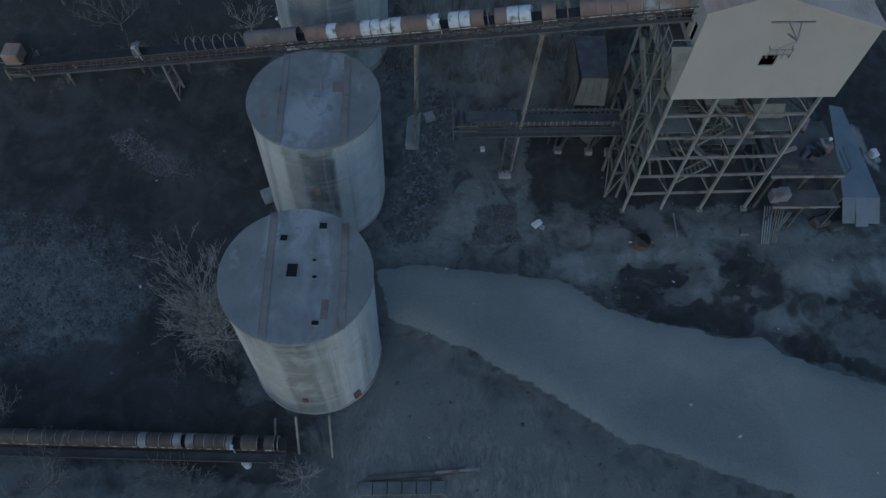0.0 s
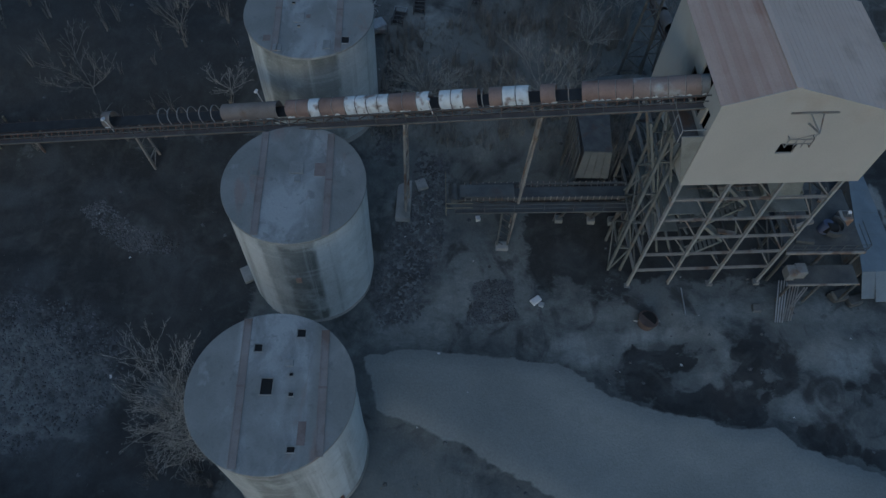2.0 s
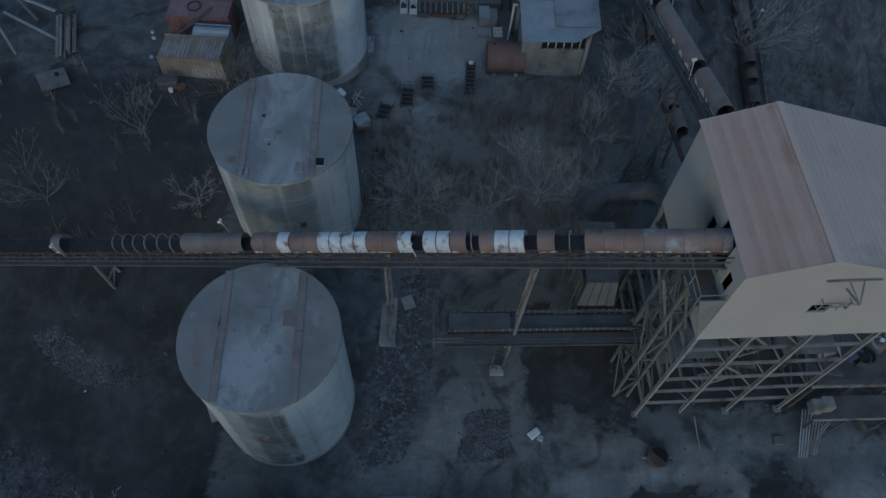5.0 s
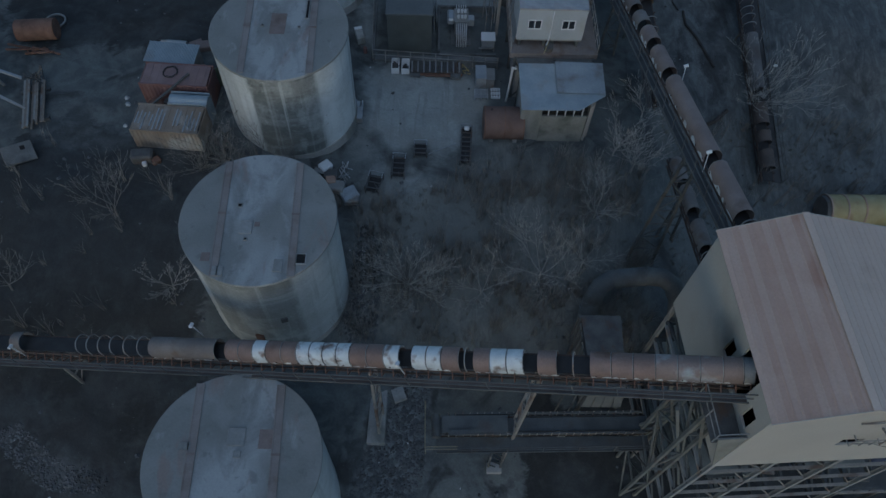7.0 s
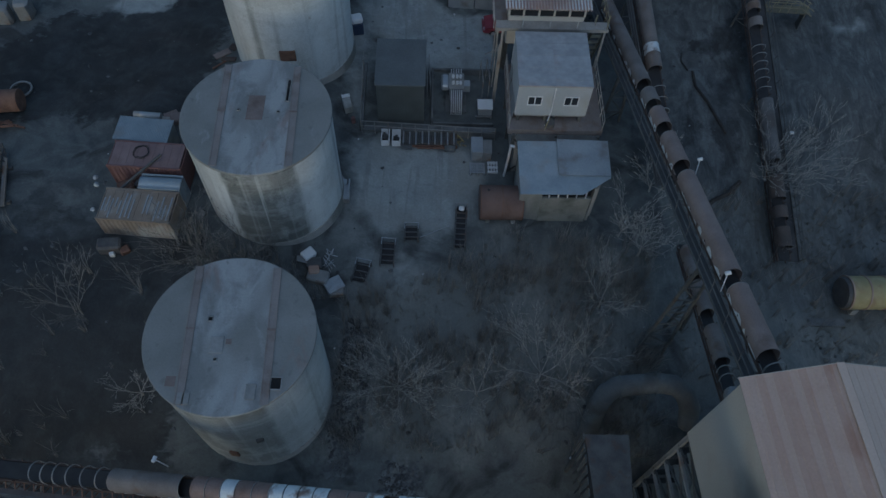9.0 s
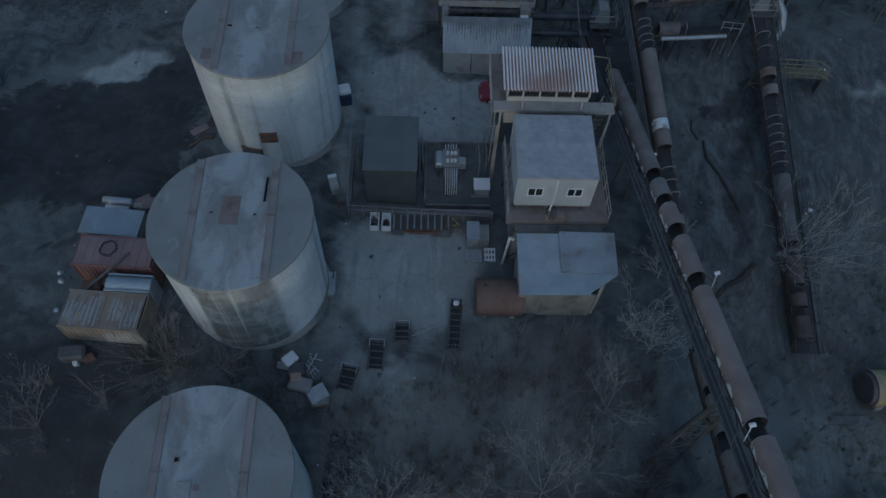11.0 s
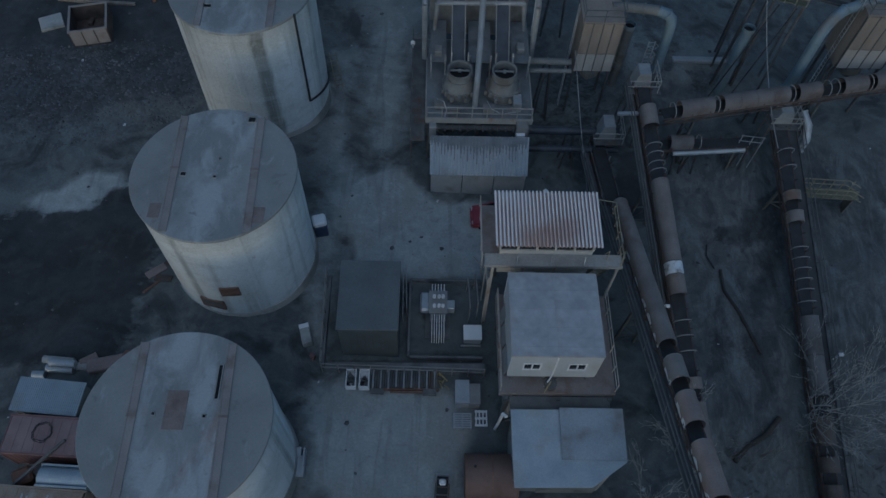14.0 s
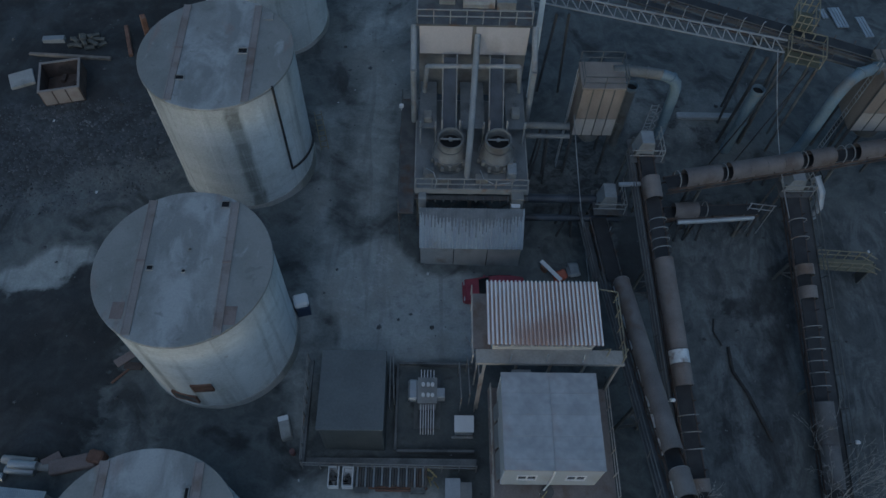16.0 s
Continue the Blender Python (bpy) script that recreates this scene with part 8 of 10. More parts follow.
boxes("prop", RUST, brd, (-0.5, 0.0, 0.25, 0.5, 0.5, 0.5), bevel=0.04)
org = thing("orange_sack", "crumpled faded orange sack on the ground", "sack", (13.5, 79.7, gz(13.5, 79.7) - 0.05), 20)
bm = bmesh.new()
box(bm, 0, 0, 0.3, 0.8, 0.7, 0.6, bevel=0.15)
for v in bm.verts:
    v.co += v.co.normalized() * 0.2 * noise.noise(v.co * 3)
part("sack_body", bm, mat("faded_orange", (0.36, 0.10, 0.06), (0.42, 0.14, 0.09), 0.8), org, "", True)
tarp = thing("pale_tarp", "crumpled pale blue tarpaulin on the ground", "tarpaulin", (14.5, 80.2, gz(14.5, 80.2) - 0.05), 10)
bm = bmesh.new()
box(bm, 0, 0, 0.25, 0.9, 1.0, 0.5, bevel=0.15)
for v in bm.verts:
    v.co += v.co.normalized() * 0.25 * noise.noise(v.co * 3.3 + Vector((4, 0, 0)))
part("tarp_body", bm, GALV, tarp)

# ---- the north plant: cyclone deck, filters, ducts, galleries ----
NG = -1.9
GALVDULL = mat("dull_galvanised", (0.24, 0.255, 0.265), (0.32, 0.335, 0.345), 0.65, 0.2, 0.9, 12, 0.08, (0.22, 0.20, 0.185), vary=0.10)
FANGREY = mat("grimy_fan_paint", (0.155, 0.158, 0.152), (0.22, 0.22, 0.21), 0.75, 0, 0.9, 14, 0.1, (0.13, 0.12, 0.11), vary=0.12, stain=0.52)
plant = thing("cyclone_station", "grimy steel station with twin fans over a corrugated lean-to", "plant", (0, 0, NG))
N = lambda z: z - NG
bm = bmesh.new()
sheet(bm, 4.05, 80.25, 10.75, 82.1, lambda x, y: N(0.75) + (y - 80.25) * 1.03, 0.22, 0.06, "x")
part("lean_to_roof", bm, mat("blue_corrugated", (0.25, 0.29, 0.335), (0.32, 0.365, 0.41), 0.55, 0.2, 0.6, 12, 0.08, (0.24, 0.26, 0.27), vary=0.1), plant, "blue-grey corrugated lean-to roof")
rnd = random.Random(31)
bm = bmesh.new()
for k in range(30):
    x = 4.16 + 0.22 * k
    run = 0.42 + 0.34 * math.sin(math.pi * (k + 0.5) / 30) + rnd.uniform(-0.12, 0.12)
    for w, q in ((0.215, 0.7 * run), (0.13, run), (0.06, run + rnd.uniform(0.05, 0.5))):
        lift = 0.045 if w > 0.2 else 0.04 if w > 0.1 else 0.036
        bar(bm, (x, 82.08, N(0.75 + lift) + 1.83 * 1.03), (x, 82.08 - q, N(0.75 + lift) + (1.83 - q) * 1.03), w, 0.02)
tagged(part("coal_dust", bm, mat("black_dust", (0.12, 0.135, 0.152), (0.175, 0.195, 0.218), 0.9, 0, 1.5, 20, 0.15), plant, "dark dust streaking down the sheet"), "dark dust streaking down the sheet", "", "", "stuff")
for k in range(3):
    boxes("front_panel", GALV, plant, (5.2 + 2.2 * k, 80.45, N(-0.65), 2.15, 0.1, 2.6), label="grey sheet front panel")
for x in (4.15, 10.65):
    boxes("side_wall", DARKSTEEL, plant, (x, 81.3, N(-0.4), 0.1, 1.6, 2.7))
boxes("back_wall", DARKSTEEL, plant, (7.4, 82.15, N(0.2), 6.5, 0.12, 4.4))
GREYDECK = mat("dusty_grey_deck", (0.135, 0.145, 0.15), (0.20, 0.21, 0.215), 0.85, 0.0, 0.7, 12, 0.12, (0.095, 0.098, 0.10), vary=0.12, stain=0.54)
boxes("deck", GREYDECK, plant, (7.35, 87.0, N(3.1), 7.2, 7.4, 0.14), label="dusty steel plate deck")
for x0, x1 in ((3.95, 5.05), (6.6, 8.15), (9.55, 10.8)):
    boxes("upper_deck", GREYDECK, plant, ((x0 + x1) / 2, 88.9, N(4.75), x1 - x0, 4.0, 0.08), label="dusty upper deck plate")
    for x in (x0 + 0.06, x1 - 0.06):
        boxes("deck_post", GALVDULL, plant, (x, 86.95, N(3.95), 0.1, 0.1, 1.56))
        boxes("deck_stub", GALVDULL, plant, (x, 86.95, N(5.05), 0.12, 0.12, 0.52))
for x0, x1, y in ((4.0, 5.0, 87.6), (9.6, 10.7, 88.0)):
    boxes("pump_block", FANGREY, plant, ((x0 + x1) / 2, y, N(5.05), 0.55, 0.7, 0.5), bevel=0.06)

bm = bmesh.new()
for y in (83.3, 90.7):
    box(bm, 7.35, y, N(2.9), 7.3, 0.16, 0.5)
for x in (3.75, 10.95):
    box(bm, x, 87.0, N(2.9), 0.16, 7.24, 0.5)
part("edge_beam", bm, FRAMEPALE, plant, "pale grimy edge beam")
for x in (3.9, 7.3, 10.8):
    for y in (83.4, 87.0, 90.6):
        boxes("leg", FRAMEDARK, plant, (x, y, N(3.0) / 2 + 0.0, 0.24, 0.24, N(3.0)))
for y in (83.35, 90.65):
    for x0, x1 in ((3.9, 7.3), (7.3, 10.8)):
        bm = bmesh.new()
        bar(bm, (x0, y, 0.4), (x1, y, N(2.6)), 0.12)
        bar(bm, (x1, y, 0.4), (x0, y, N(2.6)), 0.12)
        part("cross_brace", bm, FRAMEDARK, plant)
bm = bmesh.new()
for z in (3.65, 4.2):
    bar(bm, (3.8, 83.25, N(z)), (10.9, 83.25, N(z)), 0.06)
for k in range(8):
    x = 3.8 + 7.1 * k / 7
    bar(bm, (x, 83.25, N(3.1)), (x, 83.25, N(4.2)), 0.06)
part("front_rail", bm, FRAMEPALE, plant)
bm = bmesh.new()
box(bm, 7.35, 83.1, N(2.35), 7.4, 0.3, 0.12)
for k in range(14):
    box(bm, 4.0 + 0.52 * k, 82.9, N(2.55), 0.1, 0.3, 0.35)
part("cable_tray", bm, DARKSTEEL, plant)


DUCTDARK = mat("dark_blue_duct", (0.028, 0.034, 0.045), (0.055, 0.065, 0.082), 0.55, 0.1, 0.8, 12, 0.08, (0.035, 0.036, 0.04), vary=0.10)


def big_fan(x):
    y, z = 85.5, 3.2
    bm = bmesh.new()
    tube(bm, (x, y, N(z)), (x, y, N(z + 0.95)), 1.02, 28, 1.08)
    tube(bm, (x, y, N(z + 0.95)), (x, y, N(z + 1.65)), 1.08, 28, 0.78)
    body = part("fan_housing", bm, FANGREY, plant, "grimy round fan housing", True)
    bm = bmesh.new()
    tube(bm, (x, y, N(z + 1.65)), (x, y, N(z + 2.25)), 0.78, 24, 0.74, caps=False)
    bmesh.ops.solidify(bm, geom=bm.faces[:], thickness=0.05)
    part("fan_neck", bm, FANGREY, body, "", True)
    bm = bmesh.new()
    tube(bm, (x, y, N(z + 1.7)), (x, y, N(z + 1.75)), 0.68, 20)
    part("dark_throat", bm, VOID, body)
    boxes("neck_bar", STEELGREY, body, (x, y, N(z + 2.15), 1.3, 0.09, 0.09))
    boxes("neck_hub", STEELGREY, body, (x, y - 0.02, N(z + 2.15), 0.2, 0.2, 0.16))
    for z2, r2 in ((0.15, 1.07), (0.95, 1.13), (1.65, 0.84), (2.25, 0.79)):
        bm = bmesh.new()
        tube(bm, (x, y, N(z + z2 - 0.04)), (x, y, N(z + z2 + 0.04)), r2, 28, caps=False)
        bmesh.ops.solidify(bm, geom=bm.faces[:], thickness=0.06)
        part("flange", bm, FANGREY, body)
    for k in range(7):
        a = math.pi * (1.1 + 0.8 * k / 6)
        boxes("bolt_box", FANGREY, body, (x + 1.2 * math.cos(a), y + 1.2 * math.sin(a), N(z + 0.5 + 0.3 * (k % 2)), 0.22, 0.22, 0.4), bevel=0.03)
    bm = bmesh.new()
    bar(bm, (x - 0.1, 86.3, N(4.4)), (x - 0.1, 90.6, N(7.2)), 0.78, 0.6)
    part("inclined_duct", bm, DUCTDARK, body, "square inclined duct")
    bm = bmesh.new()
    for s in (-1, 1):
        bar(bm, (x - 0.1 + s * 0.45, 86.3, N(4.8)), (x - 0.1 + s * 0.45, 90.6, N(7.6)), 0.05)
        bar(bm, (x + s * 0.6, y + 0.6, N(3.2)), (x + s * 0.55, y + 1.0, N(6.0)), 0.09)
    part("duct_rail", bm, FRAMEPALE, body)


big_fan(5.95)
big_fan(8.95)
bm = bmesh.new()
pipe(bm, [(7.55, 91.0, N(8.9)), (7.5, 90.3, N(8.4)), (7.4, 89.0, N(7.6)), (7.25, 86.5, N(6.6)), (7.1, 84.6, N(5.2)), (7.05, 84.2, N(3.2))], 0.2, 12)
part("centre_pipe", bm, GALVDULL, plant, "pale bent centre pipe", True)
bm = bmesh.new()
tube(bm, (4.4, 90.0, N(7.1)), (10.3, 90.1, N(7.1)), 0.17, 12)
tube(bm, (4.4, 90.0, N(7.1)), (4.1, 90.0, N(3.2)), 0.15, 12)
tube(bm, (10.3, 90.1, N(7.1)), (10.7, 90.1, N(3.2)), 0.15, 12)
part("cross_pipe", bm, GALVDULL, plant, "pale cross pipe", True)
bm = bmesh.new()
box(bm, 5.55, 91.1, N(8.35), 3.3, 0.14, 2.3)
PANELDULL = mat("dull_pinkish_panel", (0.40, 0.385, 0.39), (0.46, 0.445, 0.45), 0.7, 0, 0.5, 12, 0.05, (0.30, 0.28, 0.27), streak=0.6, vary=0.06, stain=0.58)
part("white_panel", bm, PANELDULL, plant, "white sheet housing front")
boxes("white_panel", PANELDULL, plant, (9.1, 91.1, N(8.35), 3.3, 0.14, 2.3), label="white sheet housing front")
boxes("housing", FANGREY, plant, (7.3, 93.2, N(6.4), 6.9, 4.0, 6.2))
boxes("housing_roof", DARKSTEEL, plant, (7.3, 93.2, N(9.58), 7.2, 4.4, 0.14))
bm = bmesh.new()
for z in (10.2, 10.7):
    bar(bm, (3.75, 91.1, N(z)), (10.85, 91.1, N(z)), 0.06)
    bar(bm, (3.75, 91.1, N(z)), (3.75, 95.2, N(z)), 0.06)
    bar(bm, (10.85, 91.1, N(z)), (10.85, 95.2, N(z)), 0.06)
for k in range(8):
    bar(bm, (3.75 + 7.1 * k / 7, 91.1, N(9.6)), (3.75 + 7.1 * k / 7, 91.1, N(10.7)), 0.06)
part("roof_rail", bm, FRAMEPALE, plant)
bm = bmesh.new()
tube(bm, (6.6, 93.0, N(9.7)), (8.6, 93.0, N(9.7)), 0.5, 16)
box(bm, 5.6, 93.4, N(10.0), 1.0, 1.2, 0.7)
box(bm, 9.3, 92.6, N(9.95), 1.2, 0.5, 0.6)
part("roof_drive", bm, STEELGREY, plant)
for x in (3.55, 11.15):
    bm = bmesh.new()
    tube(bm, (x, 89.0, N(3.0)), (x, 89.2, N(7.6)), 0.2, 12)
    tube(bm, (x, 89.2, N(7.6)), (x, 91.4, N(9.2)), 0.2, 12)
    part("side_pipe", bm, GALVDULL, plant, "", True)
bm = bmesh.new()
bar(bm, (11.3, 90.4, N(4)), (11.9, 95.0, N(12.0)), 0.35)
part("blue_strut", bm, BLUESHEET, plant, "blue-grey raking strut")
bm = bmesh.new()
for z in (3.1,):
    box(bm, 3.15, 86.5, N(2.6), 1.0, 9.6, 0.1)
part("side_walkway", bm, DARKSTEEL, plant)
for k in range(6):
    bm = bmesh.new()
    bar(bm, (2.7, 81.9 + 1.85 * k, 0.0), (2.7, 81.9 + 1.85 * k, N(3.7)), 0.07)
    part("side_post", bm, DARKSTEEL, plant)
for z in (3.2, 3.7):
    bm = bmesh.new()
    bar(bm, (2.7, 81.9, N(z)), (2.7, 91.2, N(z)), 0.05)
    part("side_rail", bm, DARKSTEEL, plant)
for x, y, z, w, d, h in ((4.6, 84.2, 3.5, 0.7, 0.6, 0.6), (5.6, 83.8, 3.4, 0.9, 0.4, 0.5), (8.0, 83.9, 3.4, 0.8, 0.5, 0.5), (9.9, 84.3, 3.6, 0.6, 0.9, 0.9), (10.3, 83.0, 2.2, 0.8, 0.8, 1.6), (4.2, 83.0, 1.9, 0.5, 0.6, 1.8)):
    boxes("motor", FANGREY if w > 0.65 else GALVDULL, plant, (x, y, N(z), w, d, h), bevel=0.05)
boxes("white_box", WHITEPAINT, plant, (10.2, 82.6, N(2.3), 0.6, 0.5, 0.4), bevel=0.03)
for pts in (((4.3, 84.6, 3.6), (4.9, 83.6, 4.4), (5.1, 83.3, 3.9), (5.0, 83.2, 3.3)), ((7.9, 84.4, 3.6), (8.1, 83.5, 3.9), (8.8, 83.3, 3.6), (9.8, 83.4, 3.7))):
    bm = bmesh.new()
    pipe(bm, [(x, y, N(z)) for x, y, z in pts], 0.032, 6)
    part("hose", bm, GALV, plant, "pale looping hose", True)


def bag_filter(x, y, base, z0, z1, w, d, label):
    ob = thing("bag_filter", label, "filter", (x, y, base), 0, "dust filters")
    h0, h1 = z0 - base, z1 - base
    boxes("casing", STEELGREY, ob, (0, 0.1, (h0 + h1) / 2, w - 0.1, d - 0.2, h1 - h0))
    n = 4
    TAN = FILTERTAN
    for k in range(n):
        px = -w / 2 + w * (k + 0.5) / n
        boxes("upper_panel", TAN, ob, (px, -d / 2, h0 + (h1 - h0) * 0.69, w / n - 0.07, 0.1, (h1 - h0) * 0.6), label="tan dusty upper panel")
        boxes("lower_panel", FILTERPALE, ob, (px, -d / 2, h0 + (h1 - h0) * 0.2, w / n - 0.07, 0.1, (h1 - h0) * 0.36), label="paler lower panel")
    for k in range(n + 1):
        boxes("rib", FRAMEDARK, ob, (-w / 2 + w * k / n, -d / 2 - 0.03, (h0 + h1) / 2, 0.06, 0.12, h1 - h0))
    for s in (-1, 1):
        boxes("side_panel", TAN, ob, (s * (w / 2 - 0.02), 0.05, (h0 + h1) / 2, 0.06, d - 0.15, h1 - h0 - 0.04))
    boxes("top_plate", TAN, ob, (0, 0, h1 + 0.06, w + 0.1, d + 0.1, 0.1))
    bm = bmesh.new()
    tube(bm, (0, -0.35, h0 - 0.02), (0, -0.35, h0 - 0.75), w * 0.29, 20, w * 0.26)
    tube(bm, (0, -0.35, h0 - 0.75), (0, -0.35, h0 - 1.4), w * 0.26, 20, 0.2)
    part("hopper", bm, DUCTGRIME, ob, "grimy round dust hopper", True)
    for sx in (-1, 1):
        for sy in (-1, 1):
            boxes("leg", WALKDARK, ob, (sx * (w / 2 - 0.1), sy * (d / 2 - 0.12), h0 / 2, 0.16, 0.16, h0))
    def rod(name, a, z):
        bm = bmesh.new()
        bar(bm, a, z, 0.045)
        part(name, bm, FRAMEDARK, ob)
    for z in (0.55, 1.05):
        for sy in (-1, 1):
            rod("rail", (-w / 2, sy * d / 2, h1 + z), (w / 2, sy * d / 2, h1 + z))
        for sx in (-1, 1):
            rod("rail", (sx * w / 2, -d / 2, h1 + z), (sx * w / 2, d / 2, h1 + z))
    for sx in (-1, 0, 1):
        for sy in (-1, 1):
            rod("rail_post", (sx * w / 2, sy * d / 2, h1), (sx * w / 2, sy * d / 2, h1 + 1.05))
    bm = bmesh.new()
    for s in (-0.2, 0.2):
        bar(bm, (-w / 2 - 0.35, s - 0.4, 0.1), (-w / 2 - 0.35, s - 0.4, h1 + 0.8), 0.05)
    for k in range(int(h1 / 0.35)):
        bar(bm, (-w / 2 - 0.35, -0.6, 0.3 + 0.35 * k), (-w / 2 - 0.35, -0.2, 0.3 + 0.35 * k), 0.035)
    part("ladder", bm, GALV, ob)
    return ob


FILTERTAN = mat("tan_filter_panel", (0.195, 0.165, 0.138), (0.25, 0.217, 0.187), 0.8, 0, 0.8, 12, 0.06, (0.17, 0.14, 0.115), streak=0.5, vary=0.10, stain=0.54)
FILTERPALE = mat("pale_filter_panel", (0.285, 0.275, 0.262), (0.35, 0.34, 0.327), 0.8, 0, 0.8, 12, 0.06, (0.27, 0.25, 0.22), streak=0.5, vary=0.10, stain=0.54)
bag_filter(15.45, 89.0, land(15.4, 89) - 0.2, 3.1, 7.5, 2.7, 2.2, "tan panelled dust filter house on legs")
bag_filter(34.9, 90.0, land(34.9, 90) - 0.2, 3.1, 7.9, 3.4, 2.6, "tan panelled dust filter house on legs")
DUCTBLUE = mat("blue_grey_duct", (0.12, 0.165, 0.20), (0.175, 0.23, 0.27), 0.65, 0.1, 0.6, 12, 0.08, (0.17, 0.165, 0.155), vary=0.10, stain=0.54)


def duct_run(label, pts, r, material, flanges=(), feet=()):
    ob = thing("round_duct", label, "duct", (0, 0, 0), 0, "dust ducts")
    bm = bmesh.new()
    pipe(bm, pts, r, 18)
    part("duct_body", bm, material, ob, "", True)
    for i in flanges:
        a, b2 = Vector(pts[i]), Vector(pts[min(i + 1, len(pts) - 1)])
        d = (b2 - a).normalized() if (b2 - a).length > 0 else (a - Vector(pts[i - 1])).normalized()
        bm = bmesh.new()
        tube(bm, a - d * 0.05, a + d * 0.05, r + 0.06, 18)
        part("flange", bm, material, ob)
    for i in feet:
        x, y, z = pts[i]
        bm = bmesh.new()
        for s in (-1, 1):
            bar(bm, (x + s * 0.2, y, z), (x + s * 0.5, y, land(x, y) - 0.2), 0.12)
        part("leg", bm, WALKDARK, ob)
    return ob


duct_run("bent blue-grey dust duct from the filter top", [(19.3, 89.35, 7.4), (19.9, 89.17, 7.3), (20.25, 89.05, 7.0), (20.36, 89.0, 6.5), (20.40, 88.98, 5.5), (20.44, 88.96, 3.0), (20.48, 88.94, 0.4)], 0.36, DUCTBLUE, (1,), ())
duct_run("grimy level duct on the filter top", [(16.2, 89.6, 7.4), (17.2, 89.65, 7.4), (18.4, 89.5, 7.4), (19.3, 89.35, 7.4)], 0.35, DUCTGRIME, (1, 2))
duct_run("long bent blue-grey dust duct", [(34.9, 90.2, 8.1), (33.9, 90.1, 8.0), (33.0, 89.9, 7.75), (32.0, 89.6, 7.6), (31.3, 89.1, 7.4), (30.85, 88.75, 6.9), (30.65, 88.58, 6.2), (30.58, 88.5, 4.0), (30.5, 88.44, 2.0), (30.2, 88.25, 1.2), (29.6, 87.95, 0.85), (28.5, 87.6, 0.75), (26.6, 87.2, 0.7)], 0.37, DUCTBLUE, (1, 2, 3), (11,))
duct_run("open grey exhaust stack", [(18.15, 90.68, -1.2), (18.15, 90.68, 1.5), (18.15, 90.68, 4.75)], 0.37, DUCTGRIME, (1,))
duct_run("open blue-grey exhaust stack", [(26.54, 90.32, -1.2), (26.54, 90.32, 2.0), (26.54, 90.32, 5.0)], 0.38, DUCTBLUE, (1,))
for (x, y, z), r in (((18.15, 90.68, 4.75), 0.37), ((26.54, 90.32, 5.0), 0.38)):
    ob = thing("duct_mouth", "dark open mouth ring of an exhaust stack", "duct", (x, y, z), 0, "stack mouths")
    bm = bmesh.new()
    tube(bm, (0, 0, 0.004), (0, 0, 0.03), r - 0.02, 18)
    part("dark_opening", bm, VOID, ob)
    bm = bmesh.new()
    tube(bm, (0, 0, -0.02), (0, 0, 0.3), r + 0.03, 18, caps=False)
    bmesh.ops.solidify(bm, geom=bm.faces[:], thickness=0.03)
    part("rim", bm, DUCTBLUE, ob)
duct_run("low curved grey duct", [(31.2, 84.2, -0.6), (31.3, 84.3, 0.3), (31.2, 84.9, 1.2), (30.9, 85.8, 1.6)], 0.3, GALV, (0, 3))
duct_run("level pale pipe beside the track", [(21.4, 83.0, 0.1), (23.0, 83.1, 0.1), (26.7, 83.45, 0.1)], 0.17, GALV, (), (0, 1, 2))
duct_run("twin pale pipes to the filter", [(10.9, 87.9, 4.0), (12.2, 87.9, 4.0), (13.8, 87.85, 4.0)], 0.24, DUCTGRIME, (0, 1, 2), (1,))
duct_run("twin pale pipes to the filter", [(10.9, 87.1, 3.9), (12.2, 87.1, 3.9), (13.8, 87.1, 3.9)], 0.16, DUCTGRIME, (), (1,))
duct_run("long dark pipe along the station", [(11.0, 84.0, 1.2), (14.0, 84.0, 1.2), (17.4, 84.0, 1.2)], 0.3, DUCTDARK, (1,), (1,))
duct_run("long dark pipe along the station", [(11.0, 83.0, 0.4), (14.0, 83.0, 0.4), (17.4, 83.0, 0.4)], 0.24, DUCTDARK, (1,), (1,))
slabw = thing("pale_trough", "long pale trough lying on dark ground", "trough", (25.4, 93.2, land(25.4, 93.2)), 0)
boxes("trough_body", GALVDULL, slabw, (0, 0, 0.2, 4.3, 0.55, 0.35), bevel=0.05)

wl = thing("rail_lamp", "small white lamp on the station walkway rail", "lamp", (2.7, 89.3, 3.75))
bm = bmesh.new()
bar(bm, (0, 0, -0.05), (0, 0, 0.3), 0.05)
tube(bm, (0, -0.1, 0.34), (0, 0.1, 0.40), 0.15, 12)
part("lamp_head", bm, WHITEPAINT, wl)
